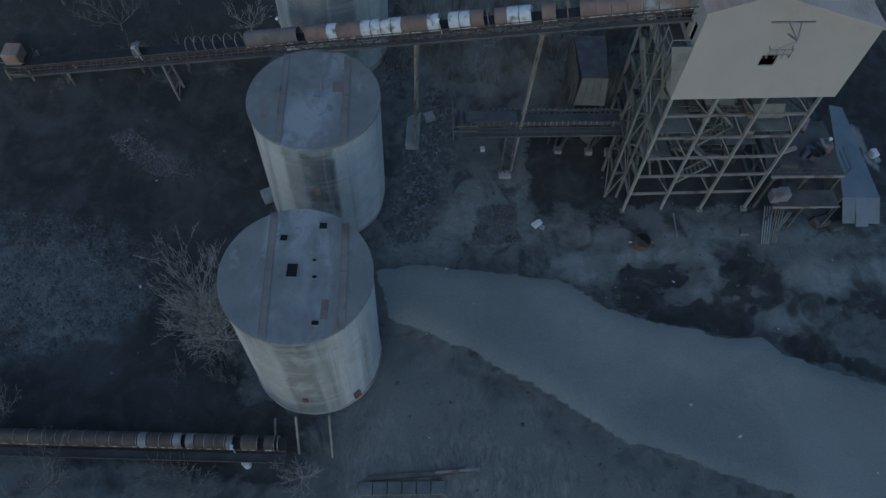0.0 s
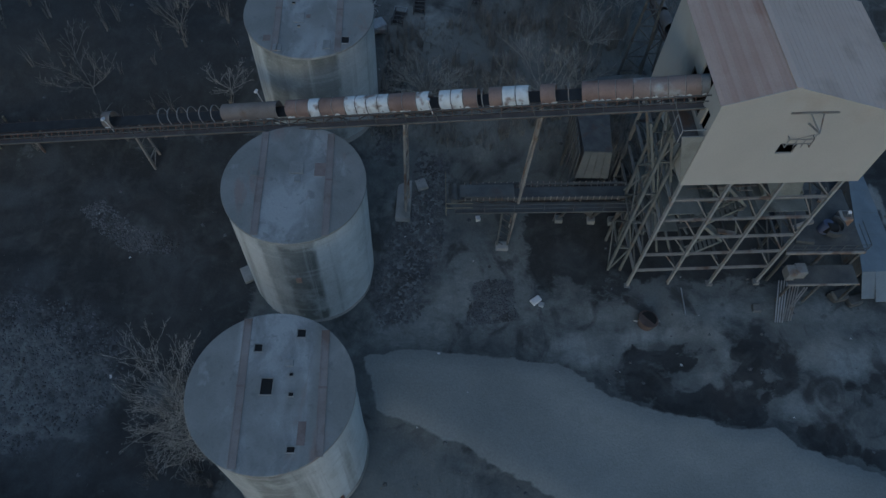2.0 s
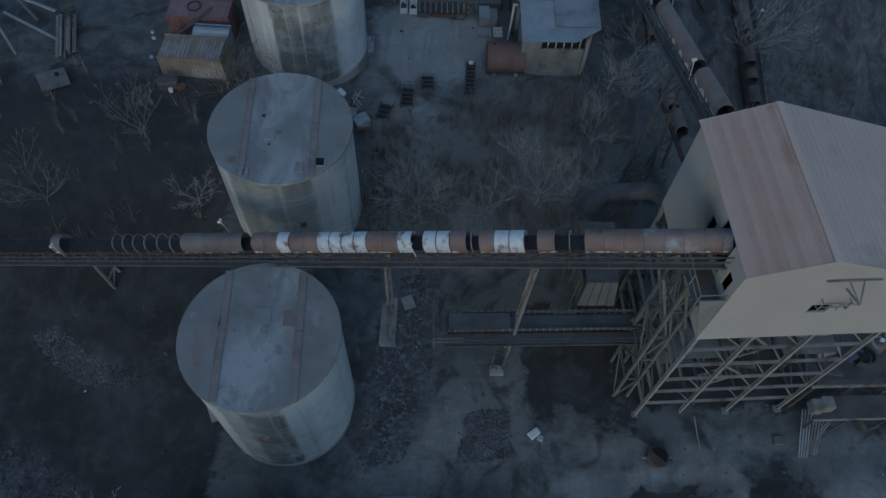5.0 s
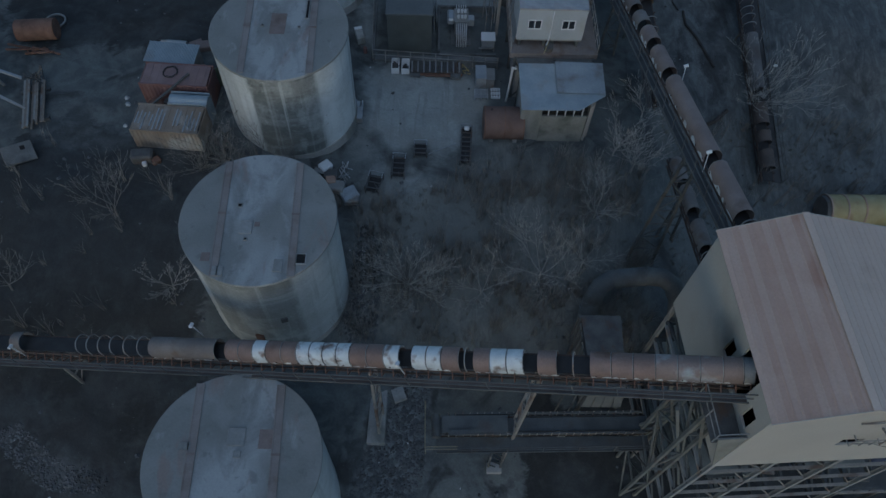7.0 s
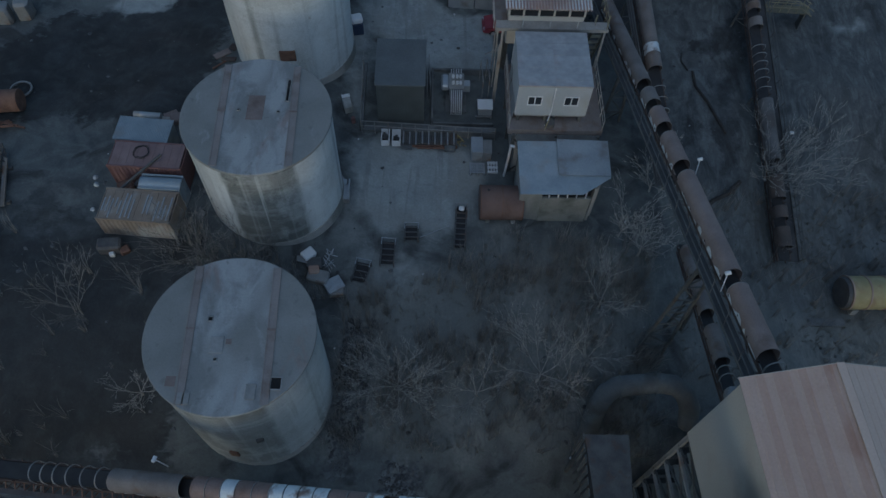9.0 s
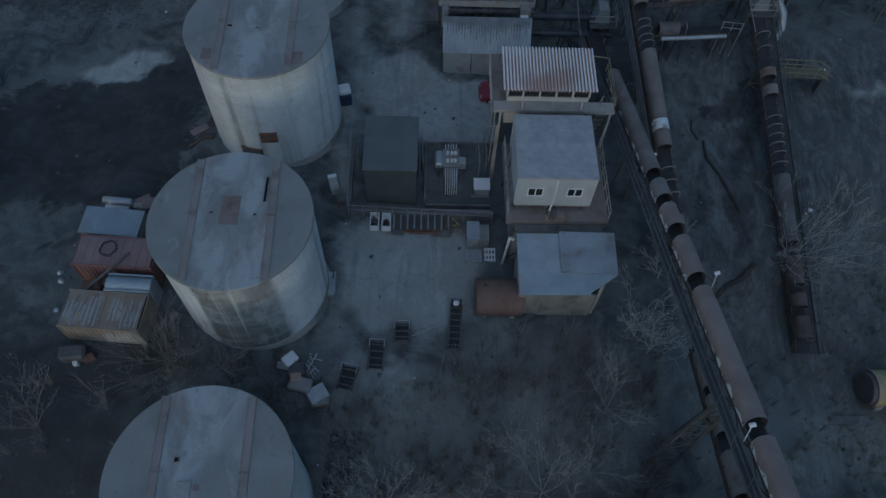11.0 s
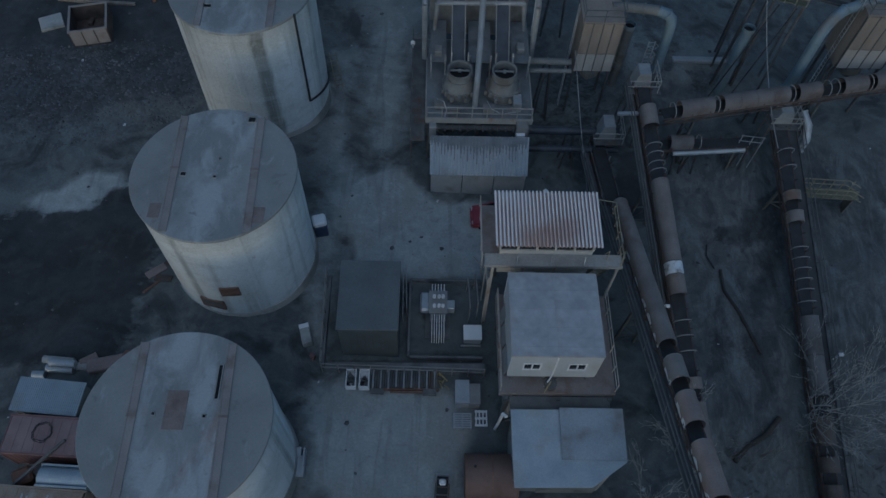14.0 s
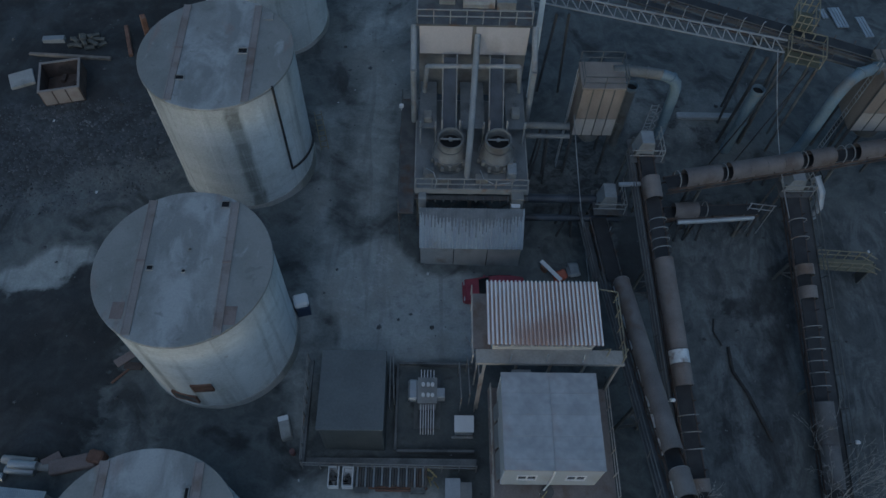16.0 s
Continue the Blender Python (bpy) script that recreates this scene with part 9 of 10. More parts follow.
# transfer heads and hoppers
for x, y, z, w, d, h, lab in ((18.35, 85.7, 5.0, 1.3, 1.0, 1.3, "grimy transfer head over the conveyor"), (16.4, 83.7, 2.0, 1.3, 1.1, 1.3, "pale transfer hopper with chutes"), (29.15, 85.2, 2.1, 1.4, 0.9, 1.1, "pale grey head chute with a sloping cap")):
    base = land(x, y) - 0.2
    ob = thing("transfer_head", lab, "hopper", (x, y, base), 0, "transfer heads")
    bm = bmesh.new()
    vs = box(bm, 0, 0, z - base, w, d, h)
    for v in vs:
        if v.co.z > z - base:
            v.co.x *= 0.6
    part("head_casing", bm, GALVDULL, ob)
    bm = bmesh.new()
    tube(bm, (0, 0, z - base - h / 2), (0.1, 0.2, z - base - h / 2 - 1.6), w * 0.5, 8, 0.25)
    part("chute", bm, DARKSTEEL, ob)
    for sx in (-1, 1):
        for sy in (-1, 1):
            bm = bmesh.new()
            bar(bm, (sx * (w / 2 + 0.1), sy * (d / 2 + 0.1), 0), (sx * w / 2, sy * d / 2, z - base), 0.13)
            part("leg", bm, FRAMEDARK, ob)
    bm = bmesh.new()
    zz = z - base
    for q in (0.5, 1.0):
        bar(bm, (-w / 2 - 0.4, -d / 2 - 0.4, zz - 0.6 + q), (w / 2 + 0.4, -d / 2 - 0.4, zz - 0.6 + q), 0.05)
        bar(bm, (w / 2 + 0.4, -d / 2 - 0.4, zz - 0.6 + q), (w / 2 + 0.4, d / 2 + 0.6, zz - 0.6 + q), 0.05)
    part("service_rail", bm, FRAMEPALE, ob)
    bm = bmesh.new()
    for q in range(4):
        bar(bm, (w / 2 + 0.4, -d / 2 - 0.4 + q * 0.6, zz - 0.7), (w / 2 + 0.4, -d / 2 - 0.4 + q * 0.6, zz + 0.4), 0.05)
    part("rail_posts", bm, FRAMEPALE, ob)
    boxes("service_deck", DARKSTEEL, ob, (0.2, 0, zz - 0.75, w + 0.9, d + 0.9, 0.06))
bm = bmesh.new()
cross = thing("cross_walk", "narrow pale cross walk between conveyors", "walkway", (0, 0, 0))
bar(bm, (16.62, 83.26, 3.90), (18.34, 83.34, 3.90), 0.24, 0.16)
part("walk_beam", bm, GALV, cross)
pole = thing("leaning_pole", "thin pale pole propped beside the feed belt", "pole", (0, 0, 0))
bm = bmesh.new()
bar(bm, (16.48, 81.70, -1.60), (16.65, 82.01, 0.90), 0.07)
part("pole_tube", bm, GALV, pole)
lad = thing("caged_ladder", "dark caged ladder standing beside a dust duct", "ladder", (19.5, 89.0, land(19.5, 89.0) - 0.1))
lh = 5.0 - (land(19.5, 89.0) - 0.1)
for sx in (-0.22, 0.22):
    bm = bmesh.new()
    bar(bm, (sx, 0, 0), (sx, 0, lh), 0.06)
    part("stile", bm, GALVDULL, lad)
for k in range(int(lh / 0.35)):
    bm = bmesh.new()
    bar(bm, (-0.22, 0, 0.3 + 0.35 * k), (0.22, 0, 0.3 + 0.35 * k), 0.035)
    part("rung", bm, GALVDULL, lad)
for k in range(4):
    bm = bmesh.new()
    z = lh - 0.1 - 0.8 * k
    pipe(bm, [(-0.22, 0, z), (-0.4, -0.35, z), (0, -0.7, z), (0.4, -0.35, z), (0.22, 0, z)], 0.025, 5)
    part("cage_hoop", bm, GALVDULL, lad)
rf = thing("guard_frame", "short pale guard rail at a conveyor end", "railing", (26.3, 83.9, land(26.3, 83.9) - 0.1))
gh = 1.2 - (land(26.3, 83.9) - 0.1)
for k in range(3):
    bm = bmesh.new()
    bar(bm, (0.75 * k, -0.1 * k, 0), (0.75 * k, -0.1 * k, gh), 0.055)
    part("rail_post", bm, GALV, rf)
for z in (0.05, 0.6):
    bm = bmesh.new()
    bar(bm, (-0.1, 0, gh - z), (1.6, -0.21, gh - z), 0.05)
    part("rail", bm, GALV, rf)
# dark belt continuing past the end of the long brown conveyor
conveyor("bare dark feed belt between rails", (16.55, 78.2, 0.7), (15.9, 83.6, 0.9), 0.6, [], (), -1, 0.6, True, ((0.3, 1.1, 0), (0.8, 1.1, 0)), truss=0.4, trim=False)

# lattice gallery and the yellow stair tower to the north-east
gal = thing("lattice_gallery", "pale lattice girder gallery carrying a belt", "gallery", (0, 0, 0))
ga, gb = Vector((6.0, 96.9, 7.9)), Vector((27.3, 91.0, 7.9))
side = Vector((0.18, 0.62, 0.45))
for o in (0, 1):
    bm = bmesh.new()
    bar(bm, ga + side * o, gb + side * o, 0.09)
    part("chord", bm, GALVDULL, gal, "pale girder chord")
for k in range(28):
    p, q = ga.lerp(gb, k / 28), ga.lerp(gb, (k + 1) / 28)
    bm = bmesh.new()
    bar(bm, p, p + side, 0.055)
    bar(bm, p + side, q, 0.055)
    part("lacing", bm, GALVDULL, gal)
bm = bmesh.new()
bar(bm, ga + Vector((0.15, 0.9, 0.2)), gb + Vector((0.15, 0.9, 0.2)), 0.5, 0.05)
part("walk_plate", bm, DARKSTEEL, gal)
for k in range(18):
    p = ga.lerp(gb, (k + 0.5) / 18) + side
    bm = bmesh.new()
    bar(bm, p, p + Vector((0.05, 0.15, 0.8)), 0.045)
    bar(bm, p + Vector((0.05, 0.15, 0.8)), p + Vector((0.2, 0.25, 0.85)), 0.05)
    part("lamp_post", bm, GALVDULL, gal)
for s in (0.35, 0.98):
    p = ga.lerp(gb, s)
    bm = bmesh.new()
    for sx in (-0.4, 0.4):
        bar(bm, (p.x + sx, p.y, p.z - 0.5), (p.x + sx * 2, p.y, land(p.x, p.y) - 0.2), 0.16)
    part("leg", bm, WALKDARK, gal)
conveyor("dark belt conveyor with thin rails on the gallery", (17.0, 97.2, 8.6), (45.0, 87.2, 7.2), 0.6, [], (), 1, 0.6, True, ((0.35, 1.6, 0), (0.62, 1.6, 0)), truss=0.5, trim=False, leg_mat=WALKDARK)
yt = thing("stair_tower", "grimy yellow caged stair platform by the gallery", "platform", (28.9, 91.5, land(28.9, 91.5) - 0.2), -17)
yh = 7.2 - (land(28.9, 91.5) - 0.2)
for sx in (-1.0, 1.0):
    for sy in (-0.85, 0.85):
        boxes("leg", FRAMEDARK, yt, (sx, sy, yh / 2, 0.14, 0.14, yh))
for z, w, cx, cy in ((yh, 2.2, 0, 0), (yh + 1.3, 1.2, -0.6, 1.7)):
    boxes("deck", mat("mossy_deck", (0.085, 0.088, 0.06), (0.12, 0.122, 0.085), 0.9), yt, (cx, cy, z, w, 1.7, 0.08), label="greenish grating deck")
    for q in (0.55, 1.1):
        bm = bmesh.new()
        for sy in (-1, 1):
            bar(bm, (cx - w / 2, cy + sy * 0.95, z + q), (cx + w / 2, cy + sy * 0.95, z + q), 0.06)
        for sx in (-1, 1):
            bar(bm, (cx + sx * w / 2, cy - 0.95, z + q), (cx + sx * w / 2, cy + 0.95, z + q), 0.06)
        part("rail", bm, YELLOWGRIME, yt)
    for k in range(4):
        for sy in (-1, 1):
            boxes("rail_post", YELLOWGRIME, yt, (cx - w / 2 + w * k / 3, cy + sy * 0.95, z + 0.55, 0.06, 0.06, 1.1))
bm = bmesh.new()
for s in (-0.35, 0.35):
    bar(bm, (-0.2 + s, 0.9, yh), (-0.9 + s, 1.0, yh + 1.3), 0.08)
part("steps", bm, YELLOWGRIME, yt)
bm = bmesh.new()
bar(bm, (-0.6, -1.0, yh - 0.2), (-3.0, -4.0, 0.8), 0.08)
bar(bm, (0.6, -1.0, yh - 0.2), (-1.8, -4.4, 0.8), 0.08)
part("stay", bm, BELT, yt)
yb = thing("yellow_footbridge", "grimy yellow railed footbridge beside the conveyor", "footbridge", (30.3, 80.4, land(31, 80.4) - 0.3), -3)
bz = -0.7 - (land(31, 80.4) - 0.3)
boxes("deck", mat("dirty_grating", (0.13, 0.125, 0.09), (0.18, 0.17, 0.12), 0.8), yb, (2.1, 0, bz, 4.0, 0.9, 0.07))
for sy in (-1, 1):
    bm = bmesh.new()
    for q in (0.5, 1.0):
        bar(bm, (0.1, sy * 0.45, bz + q), (3.2, sy * 0.45, bz + q), 0.06)
        bar(bm, (3.2, sy * 0.45, bz + q), (4.3, sy * 0.45, bz + q - 0.7), 0.06)
    for k in range(6):
        bar(bm, (0.1 + 0.7 * k, sy * 0.45, bz), (0.1 + 0.7 * k, sy * 0.45, bz + 1.0), 0.05)
    part("rail", bm, YELLOWGRIME, yb)
for x in (0.3, 3.8):
    boxes("leg", FRAMEDARK, yb, (x, 0, bz / 2, 0.12, 0.7, bz))
for k in range(3):
    ob = thing("pale_trough_stack", "pale ribbed sheets stacked on the ground", "sheets", ((37.5, 38.9, 40.7)[k], (105.0, 104.6, 103.5)[k], land(38, 104)), 96, "ribbed sheet stacks")
    for q in range((2, 4, 3)[k]):
        boxes("ribbed_sheet", GALV, ob, (0, -0.4 + 0.26 * q, 0.1, (1.1, 2.4, 2.4)[k], 0.2, 0.12))

cab = thing("hanging_cable", "thin pale cable hanging from the gallery to a conveyor", "cable", (0, 0, 0))
bm = bmesh.new()
a, b2 = Vector((26.9, 91.2, 8.0)), Vector((28.4, 82.6, 1.4))
pipe(bm, [a.lerp(b2, k / 12) - Vector((0, 0, 3.2 * (k / 12) * (1 - k / 12))) for k in range(13)], 0.035, 5)
part("cable_run", bm, GALVDULL, cab)
cab = thing("hanging_cable", "thin pale cable hanging from the filter to the ground", "cable", (0, 0, 0))
bm = bmesh.new()
a, b2 = Vector((14.0, 88.0, 5.0)), Vector((15.4, 79.2, -1.6))
pipe(bm, [a.lerp(b2, k / 12) - Vector((0, 0, 1.6 * (k / 12) * (1 - k / 12))) for k in range(13)], 0.03, 5)
part("cable_run", bm, GALVDULL, cab)

# ---- containers and scrap west of the silos ----
def container(x, y, w, d, h, turn, material, label, roof="flat", roofmat=None, lift=0.0):
    ob = thing("steel_container", label, "container", (x, y, gz(x, y) - 0.15 + lift), turn, "row of containers")
    n = int(w / 0.28)
    for s in (-1, 1):
        bm = bmesh.new()
        pts = []
        for k in range(n * 4 + 1):
            pts.append((-w / 2 + 0.06 + (w - 0.12) * k / (n * 4), s * (d / 2 - 0.02 - 0.035 * (0, 0, 1, 1)[k % 4])))
        for (x0, y0), (x1, y1) in zip(pts, pts[1:]):
            q = [bm.verts.new(p) for p in ((x0, y0, 0.12), (x1, y1, 0.12), (x1, y1, h - 0.1), (x0, y0, h - 0.1))]
            bm.faces.new(q if s < 0 else q[::-1])
        bmesh.ops.remove_doubles(bm, verts=bm.verts[:], dist=0.001)
        part("long_wall", bm, material, ob, "corrugated steel side")
    for s in (-1, 1):
        boxes("end_wall", material, ob, (s * (w / 2 - 0.03), 0, h / 2, 0.05, d - 0.1, h - 0.2))
    bm = bmesh.new()
    for sx in (-1, 1):
        for sy in (-1, 1):
            box(bm, sx * (w / 2 - 0.05), sy * (d / 2 - 0.04), h / 2, 0.1, 0.1, h)
    for sy in (-1, 1):
        for z in (0.07, h - 0.05):
            box(bm, 0, sy * (d / 2 - 0.04), z, w - 0.204, 0.1, 0.1)
    part("edge_frame", bm, material, ob)
    boxes("base", DARKSTEEL, ob, (0, 0, 0.06, w - 0.25, d - 0.25, 0.1))
    bm = bmesh.new()
    if roof == "flat":
        for k in range(n):
            boxes("roof_panel", roofmat or material, ob, (-w / 2 + 0.12 + (w - 0.24) * (k + 0.5) / n, 0, h - 0.06 + 0.02 * (k % 2), (w - 0.24) / n, d - 0.2, 0.05))
    elif roof == "wave":
        sheet(bm, -w / 2 - 0.1, -d / 2 - 0.1, w / 2 + 0.1, d / 2 + 0.1, lambda a, b: h + 0.08 + 0.06 * b, 0.11, 0.045, "x")
    elif roof == "barrel":
        hood(bm, (-w / 2, 0, h - 0.5), (w / 2, 0, h - 0.5), d / 2, 12, 0.03, 0.3)
    if roof != "flat":
        part("roof", bm, roofmat or material, ob, "", roof == "barrel")
    else:
        bm.free()
    return ob


RUSTCONT = mat("rusty_container_paint", (0.235, 0.19, 0.15), (0.31, 0.265, 0.215), 0.85, 0.0, 0.7, 12, 0.15, (0.38, 0.37, 0.345), vary=0.12, stain=0.50)
REDDUST = mat("dusty_red_roof", (0.205, 0.145, 0.145), (0.26, 0.195, 0.19), 0.8, 0, 0.6, 12, 0.1, (0.17, 0.11, 0.10), vary=0.08, stain=0.56)
container(-16.65, 63.75, 3.5, 1.7, 2.2, -5, STEELGREY, "small steel store with a blue corrugated roof", "wave", BLUESHEET)
container(-15.9, 61.55, 4.9, 2.1, 2.45, -3, REDPAINT, "faded dark red steel container with scrap on top", "flat", REDDUST)
container(-14.7, 59.5, 2.7, 1.15, 2.2, -3, BLUESHEET, "small blue steel store with a barrel roof", "barrel", BLUESHEET)
cont = container(-15.85, 57.75, 4.75, 2.4, 1.9, -4, RUSTCONT, "rusty yellow-brown container with peeling white ribs")
rnd = random.Random(3)
for k in range(17):
    if k in (8, 9, 12):
        continue
    x = -2.15 + 0.265 * k
    ln = rnd.uniform(0.7, 1.9)
    boxes("white_rib", GALV, cont, (x, rnd.uniform(-0.4, 0.2), 1.895, 0.09, ln, 0.03), label="peeling white roof rib")
pole = thing("derrick_pole", "dark leaning pole on the container roof", "pole", (-16.3, 60.0, 1.2))
bm = bmesh.new()
bar(bm, (-1.2, -0.9, 0.2), (1.5, 1.2, 1.4), 0.14)
part("pole_shaft", bm, DARKSTEEL, pole)
scr = junk(-17.3, 59.7, 10, (("engine", RUST, 0, 0, 0.7, 1.0, 0.9, 1.4, 6), ("motor", DARKSTEEL, 0.9, 0.1, 0.6, 0.7, 0.6, 1.2, -8), ("casing", RUST, -0.5, -0.4, 0.4, 0.5, 0.4, 0.8, 15)), "rusty engine scrap between the containers")
coil = thing("wire_coil", "loose dark coil of wire on the red container", "coil", (-16.3, 61.7, gz(-15.9, 61.55) + 2.33))
bm = bmesh.new()
for k in range(24):
    a, b2 = 2 * math.pi * k / 12, 2 * math.pi * (k + 1) / 12
    r0 = 0.45 + 0.03 * (k % 5)
    bar(bm, (r0 * math.cos(a), r0 * math.sin(a), 0.03 + 0.002 * k), (r0 * math.cos(b2), r0 * math.sin(b2), 0.03 + 0.002 * k), 0.035)
part("coil_ring", bm, BELT, coil)
junk(-17.6, 55.6, 0, (("red_machine", DARKSTEEL, 0, 0, 0.45, 1.5, 0.9, 0.9, 2), ("gear", RUST, 0.9, -0.2, 0.25, 0.6, 0.5, 0.5, 12), ("white_end", WHITEPAINT, 0.2, -0.55, 0.3, 0.3, 0.25, 0.4, 5)), "rusty red machine scrap before the container")
rolls = thing("pipe_rolls", "stack of pale broken pipe lengths", "pipes", (-17.4, 66.0, gz(-17.4, 66.0)), -8)
for k, (x, y, z, L2) in enumerate(((0, 0, 0.25, 1.6), (-0.3, 0.5, 0.25, 1.8), (0.2, 0.25, 0.6, 1.5), (1.6, 0.4, 0.2, 1.4), (-1.1, -0.5, 0.2, 0.7))):
    bm = bmesh.new()
    tube(bm, (x - L2 / 2, y, z), (x + L2 / 2, y + 0.1, z), 0.24, 14)
    part("broken_pipe", bm, CONCRETE if k % 2 else GALV, rolls, "", True)
junk(-14.6, 66.4, 5, (("rust_sheet", PLATERUST, 0, 0, 0.3, 2.4, 0.8, 0.5, 3), ("rust_box", RUST, 1.3, 0.2, 0.4, 0.9, 0.7, 0.8, -5), ("sheet", PLATERUST, -1.2, 0.3, 0.25, 1.0, 0.6, 0.1, 10)), "rusty brown scrap sheets")
bush = thing("covered_heap", "dark green covered heap by the silo", "heap", (-12.9, 63.6, gz(-12.9, 63.6) - 0.2))
bm = bmesh.new()
bmesh.ops.create_icosphere(bm, subdivisions=3, radius=1.0, matrix=Matrix.Diagonal((1.3, 1.0, 1.5, 1)))
for v in bm.verts:
    v.co += v.co.normalized() * 0.25 * noise.noise(v.co * 1.4)
    v.co.z = max(0, v.co.z)
part("tarp", bm, mat("green_tarp", (0.07, 0.085, 0.055), (0.10, 0.115, 0.08), 0.8, 0, 1.5, 12, 0.3), bush, "", True)
for x, y, s in ((-19.8, 60.6, 0.2), (-19.6, 58.6, 0.16), (-20.0, 61.2, 0.2), (-12.4, 58.4, 0.4), (-12.3, 60.4, 0.35)):
    ob = thing("white_lump", "small pale lump of rubble", "rubble", (x, y, gz(x, y) - 0.05))
    bm = bmesh.new()
    bmesh.ops.create_icosphere(bm, subdivisions=2, radius=s)
    for v in bm.verts:
        v.co += v.co.normalized() * s * 0.6 * noise.noise(v.co * 4 + Vector((x, y, 0)))
    part("lump", bm, GALV if x < -15 else GRIMECONC, ob)

junk(-13.1, 72.6, 15, (("bent_plate", PLATERUST, 0, 0, 0.2, 1.3, 0.5, 0.08, 9), ("bent_plate", STRINGER, 0.4, -0.6, 0.15, 1.1, 0.45, 0.1, -7), ("angle_iron", RUST, -0.3, -1.0, 0.15, 1.4, 0.12, 0.12, 12), ("bent_plate", STRINGER, 0.9, 0.5, 0.2, 0.7, 0.5, 0.06, 20)), "bent rusty plates at the silo foot")
# timber rack and hopper at the western edge
rack = thing("timber_rack", "stack of long timbers and pipes on a frame", "rack", (-26.2, 60.0, gz(-26.2, 60.0) - 0.1), 14)
for k in range(8):
    boxes("timber", WOODPALE if k % 2 else STEELGREY, rack, (-0.7 + 0.2 * k, rnd.uniform(-0.3, 0.3), 0.35 + 0.12 * (k % 3), 0.14, 4.3 + rnd.uniform(-0.6, 0.4), 0.14))
for y in (-1.4, 1.4):
    boxes("bearer", DARKSTEEL, rack, (0, y, 0.12, 2.0, 0.2, 0.35))
bm = bmesh.new()
for k in range(16):
    bar(bm, (rnd.uniform(-0.5, 0.7), 2.2 + rnd.uniform(-0.4, 0.5), 0.4), (rnd.uniform(-0.6, 0.9), 2.2 + rnd.uniform(-0.4, 0.6), rnd.uniform(0.6, 1.4)), 0.06)
part("scrap_end", bm, DARKSTEEL, rack)
panel = thing("tilted_panel", "pale tilted concrete panel with a dark hole", "panel", (-25.9, 55.4, gz(-25.9, 55.4)), 12)
bm = bmesh.new()
box(bm, 0, 0, 0, 2.0, 1.4, 0.2, bevel=0.03)
pp = part("panel_body", bm, GRIMECONC, panel)
pp.matrix_basis = pose(0, 0, 0.5, 24, 8, 20)
bm = bmesh.new()
box(bm, 0.35, 0.3, 0.105, 0.3, 0.3, 0.01)
pq = part("dark_hole", bm, VOID, panel)
pq.matrix_basis = pp.matrix_basis
hop = thing("feed_hopper", "pale steel feed hopper on splayed legs", "hopper", (-31.2, 60.5, gz(-31.2, 60.5) - 0.2))
bm = bmesh.new()
tube(bm, (0, 0, 5.2), (0, 0, 2.6), 2.2, 8, 0.7)
tube(bm, (0, 0, 6.6), (0, 0, 5.2), 2.2, 8)
part("hopper_shell", bm, GALV, hop)
for a in range(4):
    bm = bmesh.new()
    c, s = math.cos(a * math.pi / 2 + 0.6), math.sin(a * math.pi / 2 + 0.6)
    bar(bm, (2.6 * c, 2.6 * s, 0), (1.6 * c, 1.6 * s, 4.6), 0.18)
    part("leg", bm, STEELGREY, hop)
for z0, z1, x1 in ((2.2, 0.5, 4.6), (4.2, 2.0, 4.6)):
    bm = bmesh.new()
    bar(bm, (1.0, -0.5 + z0 * 0.2, z0), (x1, -1.6 + z1, z1), 0.16)
    part("raking_strut", bm, GALV, hop)
pipej = thing("old_boiler", "rusty old boiler drum at the yard edge", "boiler", (-27.6, 66.6, gz(-27.6, 66.6)))
bm = bmesh.new()
tube(bm, (-1.4, 0, 0.9), (1.4, 0.3, 0.9), 0.8, 18)
part("drum", bm, RUST, pipej, "", True)
bm = bmesh.new()
for k in range(8):
    bar(bm, (rnd.uniform(-2, 2), rnd.uniform(-1.8, -0.8), 0.1), (rnd.uniform(-2, 2), rnd.uniform(-1.8, -0.8), rnd.uniform(0.2, 0.9)), 0.12)
part("scrap", bm, RUST, pipej)

BROKENWOOD = mat("broken_grey_wood", (0.10, 0.098, 0.085), (0.17, 0.165, 0.145), 0.95, 0, 1.6, 14, 0.2, (0.075, 0.08, 0.062), vary=0.2)
# skip and timbers by the gravel
skip = thing("open_skip", "open rusty skip with pale doors", "skip", (-22.1, 93.6, gz(-22.1, 93.6) - 0.05), 13)
w, d, h = 2.8, 2.9, 1.35
boxes("floor", STRINGER, skip, (0, 0, 0.1, w, d, 0.1))
for s in (-1, 1):
    boxes("side_wall", STRINGER, skip, (s * (w / 2 - 0.05), 0, h / 2 + 0.1, 0.1, d, h))
boxes("back_wall", STRINGER, skip, (0, d / 2 - 0.05, h / 2 + 0.1, w - 0.21, 0.1, h))
boxes("front_wall", STRINGER, skip, (0, -d / 2 + 0.05, h / 2 + 0.1, w - 0.21, 0.1, h))
for k in range(3):
    boxes("front_panel", BEAMRUST, skip, (-0.9 + 0.9 * k, -d / 2 - 0.03, h / 2 + 0.15, 0.82, 0.05, h - 0.1), label="pale scuffed front panel")
bm = bmesh.new()
for s in (-1, 1):
    box(bm, s * (w / 2 - 0.05), 0, h + 0.13, 0.16, d + 0.1, 0.08)
    box(bm, 0, s * (d / 2 - 0.05), h + 0.132, w - 0.1, 0.16, 0.08)
part("rim", bm, BEAMRUST, skip)
bm = bmesh.new()
